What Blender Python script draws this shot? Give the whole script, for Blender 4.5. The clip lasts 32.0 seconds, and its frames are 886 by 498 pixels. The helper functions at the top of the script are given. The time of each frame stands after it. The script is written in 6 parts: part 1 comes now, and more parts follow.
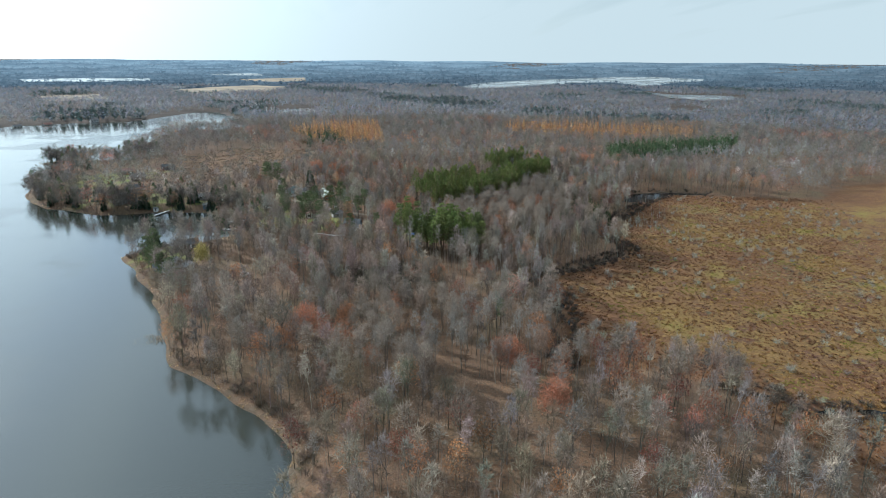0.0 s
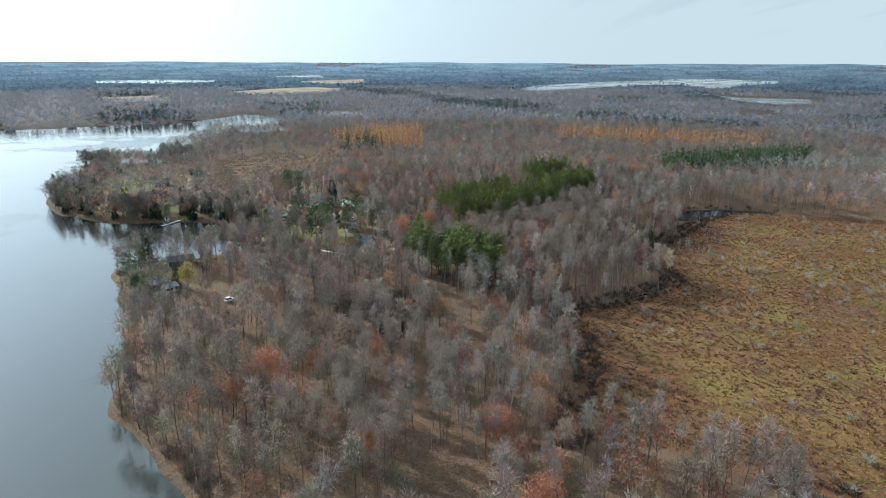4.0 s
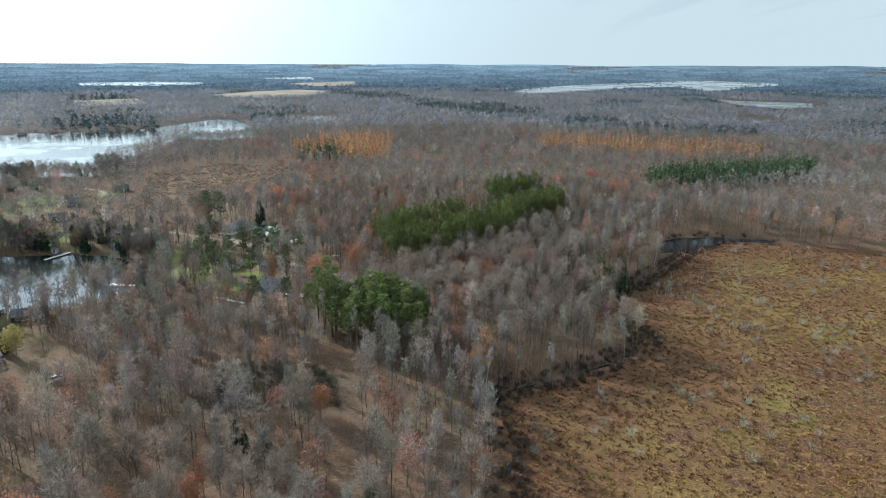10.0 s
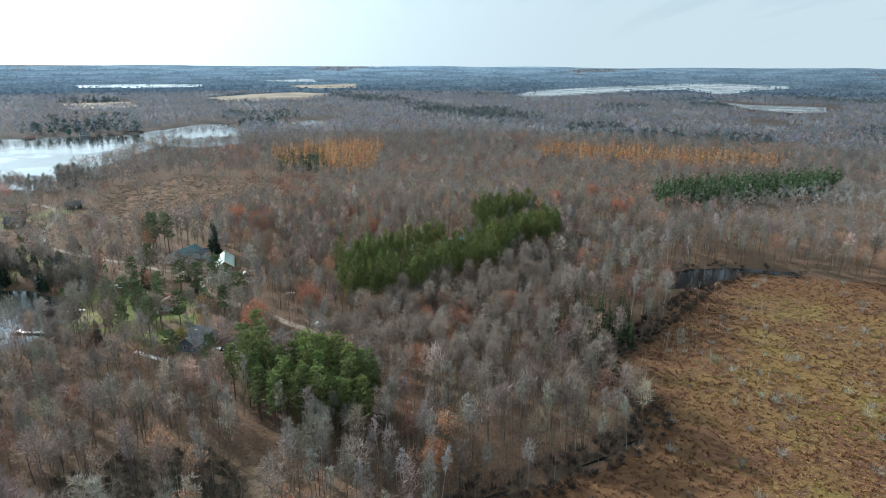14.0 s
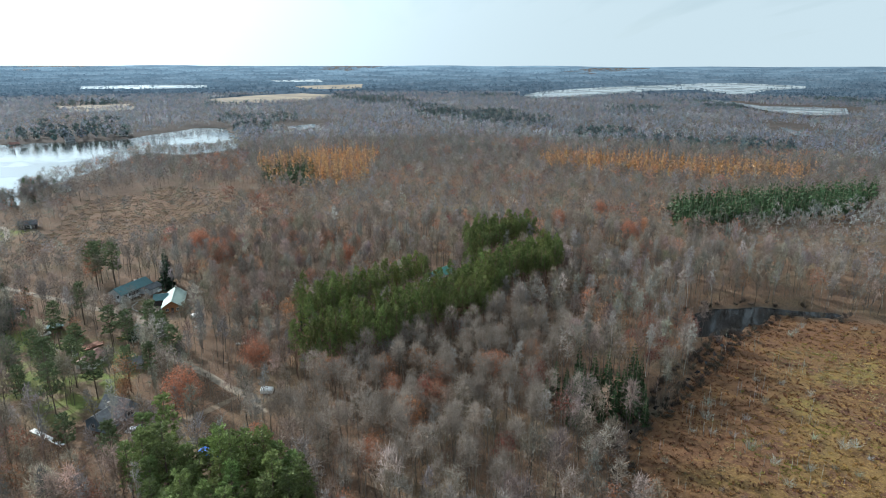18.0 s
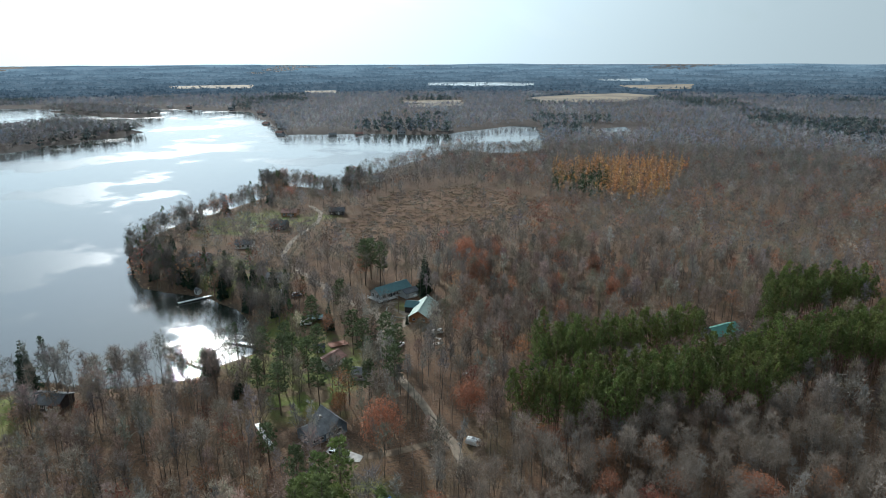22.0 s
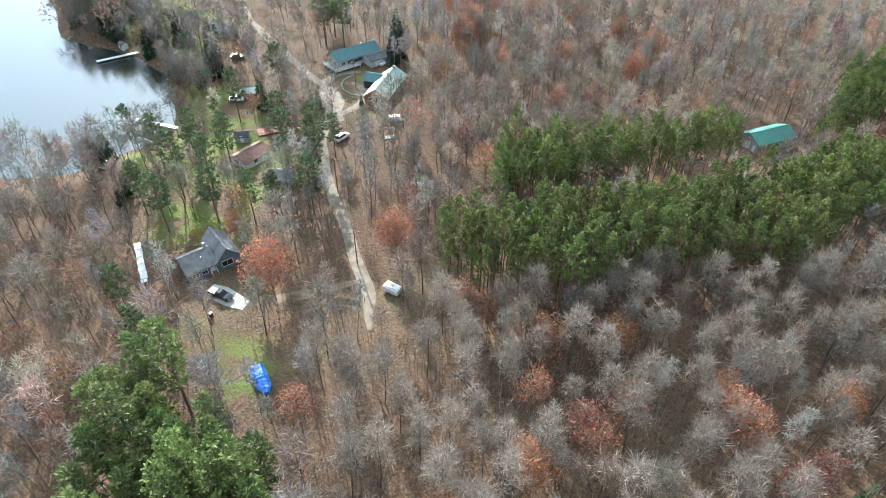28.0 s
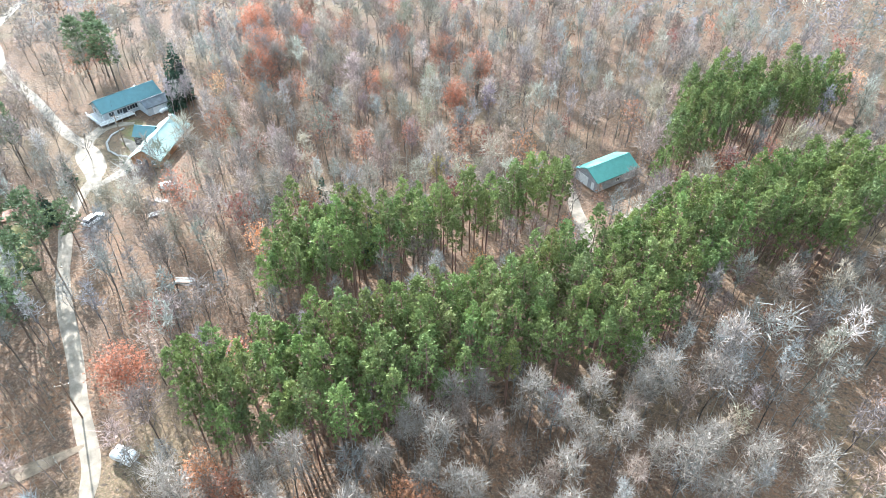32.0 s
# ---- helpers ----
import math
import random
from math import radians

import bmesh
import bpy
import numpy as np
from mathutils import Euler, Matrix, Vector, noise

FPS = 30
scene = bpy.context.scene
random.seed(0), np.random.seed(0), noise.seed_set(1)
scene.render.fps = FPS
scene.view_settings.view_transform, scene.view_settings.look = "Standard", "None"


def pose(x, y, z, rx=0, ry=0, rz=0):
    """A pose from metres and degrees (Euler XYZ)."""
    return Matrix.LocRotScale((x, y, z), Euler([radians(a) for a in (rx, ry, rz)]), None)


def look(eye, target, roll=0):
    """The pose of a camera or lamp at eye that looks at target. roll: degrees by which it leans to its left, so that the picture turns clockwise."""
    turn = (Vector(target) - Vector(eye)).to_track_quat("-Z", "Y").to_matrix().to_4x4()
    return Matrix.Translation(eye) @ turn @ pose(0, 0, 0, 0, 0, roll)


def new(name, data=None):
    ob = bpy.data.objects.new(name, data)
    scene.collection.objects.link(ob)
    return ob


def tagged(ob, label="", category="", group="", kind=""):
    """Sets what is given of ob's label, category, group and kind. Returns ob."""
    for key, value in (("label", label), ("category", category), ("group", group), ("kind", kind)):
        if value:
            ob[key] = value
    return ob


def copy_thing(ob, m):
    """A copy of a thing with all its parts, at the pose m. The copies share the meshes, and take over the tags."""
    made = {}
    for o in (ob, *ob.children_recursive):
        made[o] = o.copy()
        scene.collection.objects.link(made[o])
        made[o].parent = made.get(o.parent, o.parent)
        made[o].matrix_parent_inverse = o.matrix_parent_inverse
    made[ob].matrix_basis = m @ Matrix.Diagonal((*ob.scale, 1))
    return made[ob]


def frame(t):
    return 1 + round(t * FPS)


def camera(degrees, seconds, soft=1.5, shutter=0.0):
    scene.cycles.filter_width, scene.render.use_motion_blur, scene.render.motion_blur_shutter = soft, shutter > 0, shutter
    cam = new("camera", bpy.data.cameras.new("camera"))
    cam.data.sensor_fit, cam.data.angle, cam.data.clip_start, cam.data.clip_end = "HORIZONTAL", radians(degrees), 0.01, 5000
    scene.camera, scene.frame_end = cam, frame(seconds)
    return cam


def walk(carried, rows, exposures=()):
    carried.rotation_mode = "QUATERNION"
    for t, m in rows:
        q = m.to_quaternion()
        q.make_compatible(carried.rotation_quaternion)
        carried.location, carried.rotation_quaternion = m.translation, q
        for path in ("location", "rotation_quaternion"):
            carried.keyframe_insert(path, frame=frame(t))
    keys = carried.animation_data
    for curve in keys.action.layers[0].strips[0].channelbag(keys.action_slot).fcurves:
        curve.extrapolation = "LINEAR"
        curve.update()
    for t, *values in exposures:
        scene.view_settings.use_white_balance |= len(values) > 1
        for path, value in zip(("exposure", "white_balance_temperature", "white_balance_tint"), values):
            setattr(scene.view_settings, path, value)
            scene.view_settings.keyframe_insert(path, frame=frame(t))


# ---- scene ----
cam = camera(70.11, 32.0, 0.9)


def fly(x, y, z, head, tilt, roll):
    """Eye, heading to the left of +y, downward tilt and roll in degrees."""
    h, p = radians(head), radians(tilt)
    way = Vector((-math.sin(h) * math.cos(p), math.cos(h) * math.cos(p), -math.sin(p)))
    return look((x, y, z), Vector((x, y, z)) + way, roll)


PATH = [
    (0, fly(-13.93, 22.08, 96.58, 12.19, 16.81, 0.34)),
    (0.5, fly(-12.21, 27.67, 96.63, 14.31, 16.86, 0.20)),
    (1, fly(-10.64, 33.20, 96.67, 15.84, 16.85, 0.14)),
    (1.5, fly(-9.22, 38.58, 96.68, 16.29, 16.85, 0.16)),
    (2, fly(-7.91, 43.77, 96.64, 17.21, 16.82, 0.20)),
    (2.5, fly(-6.67, 48.84, 96.55, 17.71, 16.80, 0.23)),
    (3, fly(-5.43, 53.89, 96.42, 17.74, 16.77, 0.24)),
    (3.5, fly(-4.15, 58.99, 96.26, 17.77, 16.72, 0.20)),
    (5.5, fly(1.93, 80.85, 96.20, 17.77, 16.63, 0.31)),
    (6, fly(3.01, 86.46, 96.38, 17.77, 16.63, 0.37)),
    (6.5, fly(4.04, 92.11, 96.55, 17.74, 16.61, 0.36)),
    (7, fly(4.98, 97.86, 96.71, 17.75, 16.59, 0.32)),
    (7.5, fly(5.81, 103.71, 96.84, 17.76, 16.57, 0.27)),
    (8, fly(6.55, 109.60, 96.93, 17.78, 16.57, 0.24)),
    (8.5, fly(7.18, 115.55, 96.98, 17.79, 16.56, 0.25)),
    (9, fly(7.69, 121.65, 97.00, 17.77, 16.55, 0.25)),
    (9.5, fly(8.13, 127.94, 96.97, 17.80, 16.59, 0.24)),
    (10, fly(8.55, 134.42, 96.92, 17.78, 16.55, 0.23)),
    (10.5, fly(8.94, 141.06, 96.88, 17.77, 16.52, 0.26)),
    (11, fly(9.22, 147.70, 96.86, 17.78, 16.49, 0.29)),
    (11.5, fly(9.30, 154.20, 96.88, 17.78, 16.45, 0.32)),
    (12, fly(9.18, 160.50, 96.96, 17.75, 16.44, 0.33)),
    (12.5, fly(8.91, 166.68, 97.14, 17.75, 16.41, 0.32)),
    (13, fly(8.53, 172.80, 97.42, 17.78, 16.46, 0.29)),
    (13.5, fly(8.02, 178.88, 97.80, 18.19, 16.41, 0.27)),
    (14, fly(7.38, 184.90, 98.27, 18.35, 16.40, 0.25)),
    (14.5, fly(6.65, 190.84, 98.78, 18.29, 16.39, 0.22)),
    (16.5, fly(4.92, 213.81, 100.43, 18.38, 16.43, 0.10)),
    (17, fly(4.53, 219.96, 100.74, 18.54, 16.47, 0.06)),
    (17.5, fly(4.21, 225.96, 101.11, 18.76, 16.51, 0.06)),
    (18, fly(4.01, 231.70, 101.55, 19.30, 16.49, 0.09)),
    (18.5, fly(3.92, 237.18, 102.10, 19.74, 16.54, 0.11)),
    (19, fly(3.90, 242.53, 102.71, 20.17, 16.59, 0.14)),
    (19.5, fly(3.88, 247.81, 103.32, 20.61, 16.60, 0.16)),
    (20, fly(3.81, 253.01, 103.85, 21.24, 16.62, 0.17)),
    (20.5, fly(3.61, 258.01, 104.28, 21.79, 16.58, 0.14)),
    (21, fly(3.14, 262.66, 104.58, 24.84, 16.58, 0.04)),
    (21.5, fly(2.34, 266.96, 104.73, 36.60, 16.71, -0.08)),
    (22, fly(1.23, 271.06, 104.64, 47.70, 16.66, -0.14)),
    (22.5, fly(-0.22, 275.05, 104.29, 51.13, 16.68, -0.13)),
    (23, fly(-1.96, 279.02, 103.77, 52.48, 16.64, -0.12)),
    (23.5, fly(-3.82, 283.08, 103.17, 53.05, 16.64, -0.12)),
    (24, fly(-5.67, 287.42, 102.53, 53.06, 16.57, -0.14)),
    (24.5, fly(-7.51, 292.13, 101.87, 53.13, 16.54, -0.20)),
    (25, fly(-9.41, 297.12, 101.18, 53.20, 18.80, -0.27)),
    (25.5, fly(-11.46, 302.29, 100.51, 53.22, 28.65, -0.28)),
    (26, fly(-13.55, 307.52, 99.88, 53.04, 30.13, -0.18)),
    (26.5, fly(-15.52, 312.72, 99.29, 53.01, 32.75, -0.01)),
    (28.5, fly(-22.53, 334.20, 97.87, 52.63, 41.13, 0.10)),
    (29, fly(-24.46, 339.81, 97.23, 52.45, 41.14, 0.16)),
    (29.5, fly(-26.26, 345.48, 96.62, 52.43, 41.18, 0.16)),
    (30, fly(-27.91, 351.21, 96.07, 52.49, 41.24, 0.13)),
    (30.5, fly(-29.40, 356.93, 95.60, 52.58, 41.26, 0.15)),
    (31, fly(-30.68, 362.52, 95.19, 48.36, 41.26, 0.25)),
    (31.5, fly(-31.76, 367.90, 94.80, 42.69, 41.25, 0.45)),
    (32, fly(-32.70, 373.10, 94.40, 41.99, 41.10, 0.70)),
]
EXPOSURES = [(0, 0.36, 6050), (21, 0.4, 6050), (22, -0.18, 6050), (24.9, -0.3, 6050), (25.5, 0.65, 6050), (26.5, 1.03, 6000), (28.5, 1.42, 5900), (30.5, 1.82, 5750), (32, 2.16, 5600)]
walk(cam, PATH, [(t, stops, kelvin, 6) for t, stops, kelvin in EXPOSURES])

# ---- world and sun ----
SUN_LEFT, SUN_UP = 71.0, 27.0          # degrees to the left of +y, and above the horizon
world = bpy.data.worlds.new("sky")
scene.world = world
world.use_nodes = True


def wire_world():
    nt = world.node_tree
    n, link = nt.nodes, nt.links
    bg = n["Background"]
    sky = n.new("ShaderNodeTexSky")
    sky.sky_type, sky.sun_disc = "NISHITA", False
    sky.sun_elevation, sky.sun_rotation = radians(SUN_UP), radians(-SUN_LEFT)
    sky.air_density, sky.dust_density, sky.ozone_density, sky.altitude = 1.0, 0.5, 3.0, 300
    # thin high cloud, drawn out along one direction
    co = n.new("ShaderNodeTexCoord")
    sep = n.new("ShaderNodeSeparateXYZ")
    link.new(co.outputs["Generated"], sep.inputs[0])
    add = n.new("ShaderNodeMath"); add.operation = "ADD"; add.inputs[1].default_value = 0.12
    link.new(sep.outputs["Z"], add.inputs[0])
    dx = n.new("ShaderNodeMath"); dx.operation = "DIVIDE"
    dy = n.new("ShaderNodeMath"); dy.operation = "DIVIDE"
    link.new(sep.outputs["X"], dx.inputs[0]); link.new(add.outputs[0], dx.inputs[1])
    link.new(sep.outputs["Y"], dy.inputs[0]); link.new(add.outputs[0], dy.inputs[1])
    flat = n.new("ShaderNodeCombineXYZ")
    link.new(dx.outputs[0], flat.inputs[0]); link.new(dy.outputs[0], flat.inputs[1])
    mp = n.new("ShaderNodeMapping")
    mp.vector_type = "TEXTURE"
    mp.inputs["Rotation"].default_value = (0, 0, radians(114)); mp.inputs["Scale"].default_value = (1.7, 0.32, 1)
    link.new(flat.outputs[0], mp.inputs[0])
    cl = n.new("ShaderNodeTexNoise")
    cl.inputs["Scale"].default_value, cl.inputs["Detail"].default_value, cl.inputs["Roughness"].default_value = 0.7, 3.5, 0.5
    link.new(mp.outputs[0], cl.inputs["Vector"])
    ramp = n.new("ShaderNodeValToRGB")
    ramp.color_ramp.elements[0].position, ramp.color_ramp.elements[1].position = 0.34, 0.68
    ramp.color_ramp.elements[0].color, ramp.color_ramp.elements[1].color = (0.5, 0.5, 0.5, 1), (0.94, 0.94, 0.94, 1)
    link.new(cl.outputs["Fac"], ramp.inputs[0])
    low = n.new("ShaderNodeMapRange")          # haze thickens towards the horizon
    low.inputs[1].default_value, low.inputs[2].default_value, low.inputs[3].default_value, low.inputs[4].default_value = 0.0, 0.15, 0.6, 0.0
    link.new(sep.outputs["Z"], low.inputs[0])
    cover = n.new("ShaderNodeMath"); cover.operation = "ADD"; cover.use_clamp = True
    link.new(ramp.outputs[0], cover.inputs[0]); link.new(low.outputs[0], cover.inputs[1])
    mix = n.new("ShaderNodeMix"); mix.data_type = "RGBA"
    link.new(cover.outputs[0], mix.inputs[0])
    link.new(sky.outputs[0], mix.inputs[6])
    mix.inputs[7].default_value = (7.0, 8.2, 8.7, 1)
    # the veil of cloud scatters light forward: it brightens towards the sun
    dot = n.new("ShaderNodeVectorMath"); dot.operation = "DOT_PRODUCT"
    link.new(co.outputs["Generated"], dot.inputs[0])
    glow_up = radians(SUN_UP)
    dot.inputs[1].default_value = (-math.sin(radians(SUN_LEFT)) * math.cos(glow_up), math.cos(radians(SUN_LEFT)) * math.cos(glow_up), math.sin(glow_up))
    power = n.new("ShaderNodeMath"); power.operation = "POWER"; power.inputs[1].default_value = 5
    top = n.new("ShaderNodeMath"); top.operation = "MAXIMUM"; top.inputs[1].default_value = 0
    link.new(dot.outputs["Value"], top.inputs[0]); link.new(top.outputs[0], power.inputs[0])
    gain = n.new("ShaderNodeMath"); gain.operation = "MULTIPLY_ADD"; gain.inputs[1].default_value, gain.inputs[2].default_value = 2.3, 0.85
    link.new(power.outputs[0], gain.inputs[0])
    veil = n.new("ShaderNodeVectorMath"); veil.operation = "SCALE"
    link.new(mix.outputs[2], veil.inputs[0]); link.new(gain.outputs[0], veil.inputs["Scale"])
    link.new(veil.outputs[0], bg.inputs["Color"])
    bg.inputs["Strength"].default_value = 0.083


wire_world()
sun = new("sun", bpy.data.lights.new("sun", "SUN"))
sun.data.energy, sun.data.angle, sun.data.color = 5.0, radians(0.6), (1.0, 0.96, 0.9)
_to = Vector((-math.sin(radians(SUN_LEFT)) * math.cos(radians(SUN_UP)), math.cos(radians(SUN_LEFT)) * math.cos(radians(SUN_UP)), math.sin(radians(SUN_UP))))
sun.matrix_world = look(_to * 500, (0, 0, 0))

# ---- materials ----


def material(name, rough=0.9, metal=0.0):
    m = bpy.data.materials.new(name)
    m.use_nodes = True
    b = m.node_tree.nodes["Principled BSDF"]
    b.inputs["Roughness"].default_value, b.inputs["Metallic"].default_value = rough, metal
    return m, m.node_tree.nodes, m.node_tree.links, b


def mixed(n, link, fac, a, b, blend="MIX"):
    """A colour mix; fac, a, b are sockets or values."""
    x = n.new("ShaderNodeMix")
    x.data_type, x.blend_type = "RGBA", blend
    for slot, v in ((0, fac), (6, a), (7, b)):
        if isinstance(v, bpy.types.NodeSocket):
            link.new(v, x.inputs[slot])
        else:
            x.inputs[slot].default_value = v if slot == 0 else (*v, 1)
    return x.outputs[2]


def noised(n, link, scale, detail=4.0, lo=0.35, hi=0.65, vector=None, rough=0.55):
    t = n.new("ShaderNodeTexNoise")
    t.inputs["Scale"].default_value, t.inputs["Detail"].default_value, t.inputs["Roughness"].default_value = scale, detail, rough
    if vector is None:
        g = n.new("ShaderNodeNewGeometry")
        vector = g.outputs["Position"]
    link.new(vector, t.inputs["Vector"])
    r = n.new("ShaderNodeMapRange")
    r.inputs[1].default_value, r.inputs[2].default_value = lo, hi
    link.new(t.outputs["Fac"], r.inputs[0])
    return r.outputs[0]


def bumped(n, link, b, height, strength, distance):
    u = n.new("ShaderNodeBump")
    u.inputs["Strength"].default_value, u.inputs["Distance"].default_value = strength, distance
    link.new(height, u.inputs["Height"])
    link.new(u.outputs[0], b.inputs["Normal"])


def plain(name, colour, rough=0.8, metal=0.0, scale=3.0, vary=0.25, bump=0.0, fine=30.0):
    """A surface with variation at two scales and fine relief."""
    m, n, link, b = material(name, rough, metal)
    big, small = noised(n, link, scale, 4), noised(n, link, fine, 3)
    dark = tuple(c * (1 - vary) for c in colour)
    light = tuple(min(1, c * (1 + vary * 0.7)) for c in colour)
    c1 = mixed(n, link, big, dark, light)
    c2 = mixed(n, link, small, tuple(c * (1 - vary * 0.5) for c in (1, 1, 1)), (1, 1, 1))
    link.new(mixed(n, link, 1.0, c1, c2, "MULTIPLY"), b.inputs["Base Color"])
    if bump:
        bumped(n, link, b, small, bump, 0.02)
    return m


def tinted(name, rough=0.9, scale=6.0, glow_through=0.0, vary=0.18):
    """The tint stored with each plant, broken by grain and by a shift from plant to plant."""
    m, n, link, b = material(name, rough)
    at = n.new("ShaderNodeAttribute")
    at.attribute_name = "tint"
    info = n.new("ShaderNodeObjectInfo")
    geo = n.new("ShaderNodeNewGeometry")
    mr = n.new("ShaderNodeMapRange")
    mr.inputs[3].default_value, mr.inputs[4].default_value = 1 - vary, 1 + vary
    link.new(geo.outputs["Random Per Island"], mr.inputs[0])
    mo = n.new("ShaderNodeMapRange")
    mo.inputs[3].default_value, mo.inputs[4].default_value = 0.85, 1.15
    link.new(info.outputs["Random"], mo.inputs[0])
    mul = n.new("ShaderNodeMath"); mul.operation = "MULTIPLY"
    link.new(mr.outputs[0], mul.inputs[0]); link.new(mo.outputs[0], mul.inputs[1])
    g = noised(n, link, scale, 3, 0.3, 0.7)
    c = mixed(n, link, 1.0, at.outputs["Color"], mixed(n, link, g, (0.75, 0.75, 0.75), (1.1, 1.1, 1.1)), "MULTIPLY")
    v = n.new("ShaderNodeVectorMath"); v.operation = "SCALE"
    link.new(c, v.inputs[0]); link.new(mul.outputs[0], v.inputs["Scale"])
    link.new(v.outputs[0], b.inputs["Base Color"])
    b.inputs["Specular IOR Level"].default_value = 0.2
    if glow_through:
        tr = n.new("ShaderNodeBsdfTranslucent")
        link.new(v.outputs[0], tr.inputs["Color"])
        mixer = n.new("ShaderNodeMixShader")
        mixer.inputs[0].default_value = glow_through
        out = n["Material Output"]
        link.new(b.outputs[0], mixer.inputs[1]); link.new(tr.outputs[0], mixer.inputs[2])
        link.new(mixer.outputs[0], out.inputs["Surface"])
    return m


BARK = tinted("bark", 0.92)
TWIG = tinted("twigs", 0.85, glow_through=0.18)
LEAF = tinted("dry_leaves", 0.8, glow_through=0.35)
NEEDLE = tinted("needles", 0.7, glow_through=0.2)
FAR_TWIG = tinted("far_twigs", 0.9, 0.5, glow_through=0.5, vary=0.06)
MID_TWIG = tinted("middle_twigs", 0.88, 1.0, glow_through=0.22, vary=0.12)
STEM = tinted("marsh_grass", 0.85, glow_through=0.3)


def make_ground_material():
    m, n, link, b = material("ground_cover", 0.95)
    at = n.new("ShaderNodeAttribute"); at.attribute_name = "zone"
    sep = n.new("ShaderNodeSeparateColor")
    link.new(at.outputs["Color"], sep.inputs[0])
    big, mid, fine = noised(n, link, 0.02, 5), noised(n, link, 0.13, 5), noised(n, link, 1.6, 6)
    speck = noised(n, link, 5.0, 4, 0.4, 0.6)
    litter = mixed(n, link, mid, (0.11, 0.064, 0.04), (0.235, 0.125, 0.067))
    litter = mixed(n, link, fine, litter, (0.15, 0.1, 0.07))
    litter = mixed(n, link, noised(n, link, 0.035, 4, 0.5, 0.75), litter, (0.16, 0.13, 0.075))
    marsh = mixed(n, link, noised(n, link, 0.022, 6, 0.42, 0.58), (0.14, 0.066, 0.034), (0.2, 0.125, 0.046))
    marsh = mixed(n, link, noised(n, link, 0.045, 7, 0.53, 0.66), marsh, (0.22, 0.185, 0.05))
    marsh = mixed(n, link, noised(n, link, 0.09, 7, 0.5, 0.62), marsh, (0.12, 0.058, 0.04))
    marsh = mixed(n, link, noised(n, link, 0.5, 5, 0.54, 0.66), marsh, (0.27, 0.165, 0.056))
    marsh = mixed(n, link, noised(n, link, 1.5, 6, 0.55, 0.7), marsh, (0.085, 0.047, 0.03))
    marsh = mixed(n, link, noised(n, link, 2.2, 4, 0.55, 0.65), marsh, (0.3, 0.2, 0.085))
    rim = n.new("ShaderNodeAttribute"); rim.attribute_name = "rim"
    rust = mixed(n, link, noised(n, link, 0.3, 6), (0.13, 0.064, 0.037), (0.19, 0.1, 0.052))
    marsh = mixed(n, link, rim.outputs["Fac"], marsh, rust)
    lawn = mixed(n, link, mid, (0.14, 0.185, 0.045), (0.22, 0.205, 0.08))
    lawn = mixed(n, link, noised(n, link, 0.12, 7, 0.48, 0.58), lawn, (0.17, 0.12, 0.075))
    mud = mixed(n, link, fine, (0.075, 0.06, 0.045), (0.15, 0.12, 0.085))
    litter = mixed(n, link, noised(n, link, 2.6, 3, 0.52, 0.6), litter, (0.22, 0.148, 0.098))
    litter = mixed(n, link, noised(n, link, 1.1, 5, 0.55, 0.63), litter, (0.1, 0.072, 0.052))
    c = mixed(n, link, sep.outputs[0], litter, marsh)
    c = mixed(n, link, sep.outputs[1], c, lawn)
    c = mixed(n, link, sep.outputs[2], c, mud)
    # far floor painted darker, as if it lay hidden under closed crowns
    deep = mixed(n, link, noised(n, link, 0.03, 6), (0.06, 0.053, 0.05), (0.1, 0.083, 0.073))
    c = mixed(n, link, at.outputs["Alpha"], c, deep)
    c = mixed(n, link, speck, c, mixed(n, link, 1.0, c, (0.72, 0.72, 0.72), "MULTIPLY"))
    link.new(c, b.inputs["Base Color"])
    b.inputs["Specular IOR Level"].default_value = 0.15
    bumped(n, link, b, fine, 0.6, 0.25)
    return m


GROUND = make_ground_material()


def make_water(name, deep, rough, wave, strength):
    m, n, link, b = material(name, rough)
    b.inputs["IOR"].default_value = 1.45 if deep[0] > 0.02 else 1.33
    b.inputs["Base Color"].default_value = (*deep, 1)
    b.inputs["Specular IOR Level"].default_value = 0.8 if deep[0] > 0.02 else 0.3
    calm = noised(n, link, 0.011, 5, 0.5, 0.57)
    r = n.new("ShaderNodeMapRange")
    r.inputs[3].default_value, r.inputs[4].default_value = rough * 0.25, rough * 1.5
    link.new(calm, r.inputs[0]); link.new(r.outputs[0], b.inputs["Roughness"])
    w = noised(n, link, wave, 4, 0.2, 0.8)
    bumped(n, link, b, w, strength, 0.3)
    return m


WATER = make_water("lake_water", (0.03, 0.034, 0.028), 0.14, 1.1, 0.07)
POND = make_water("pond_water", (0.012, 0.012, 0.012), 0.03, 0.7, 0.05)

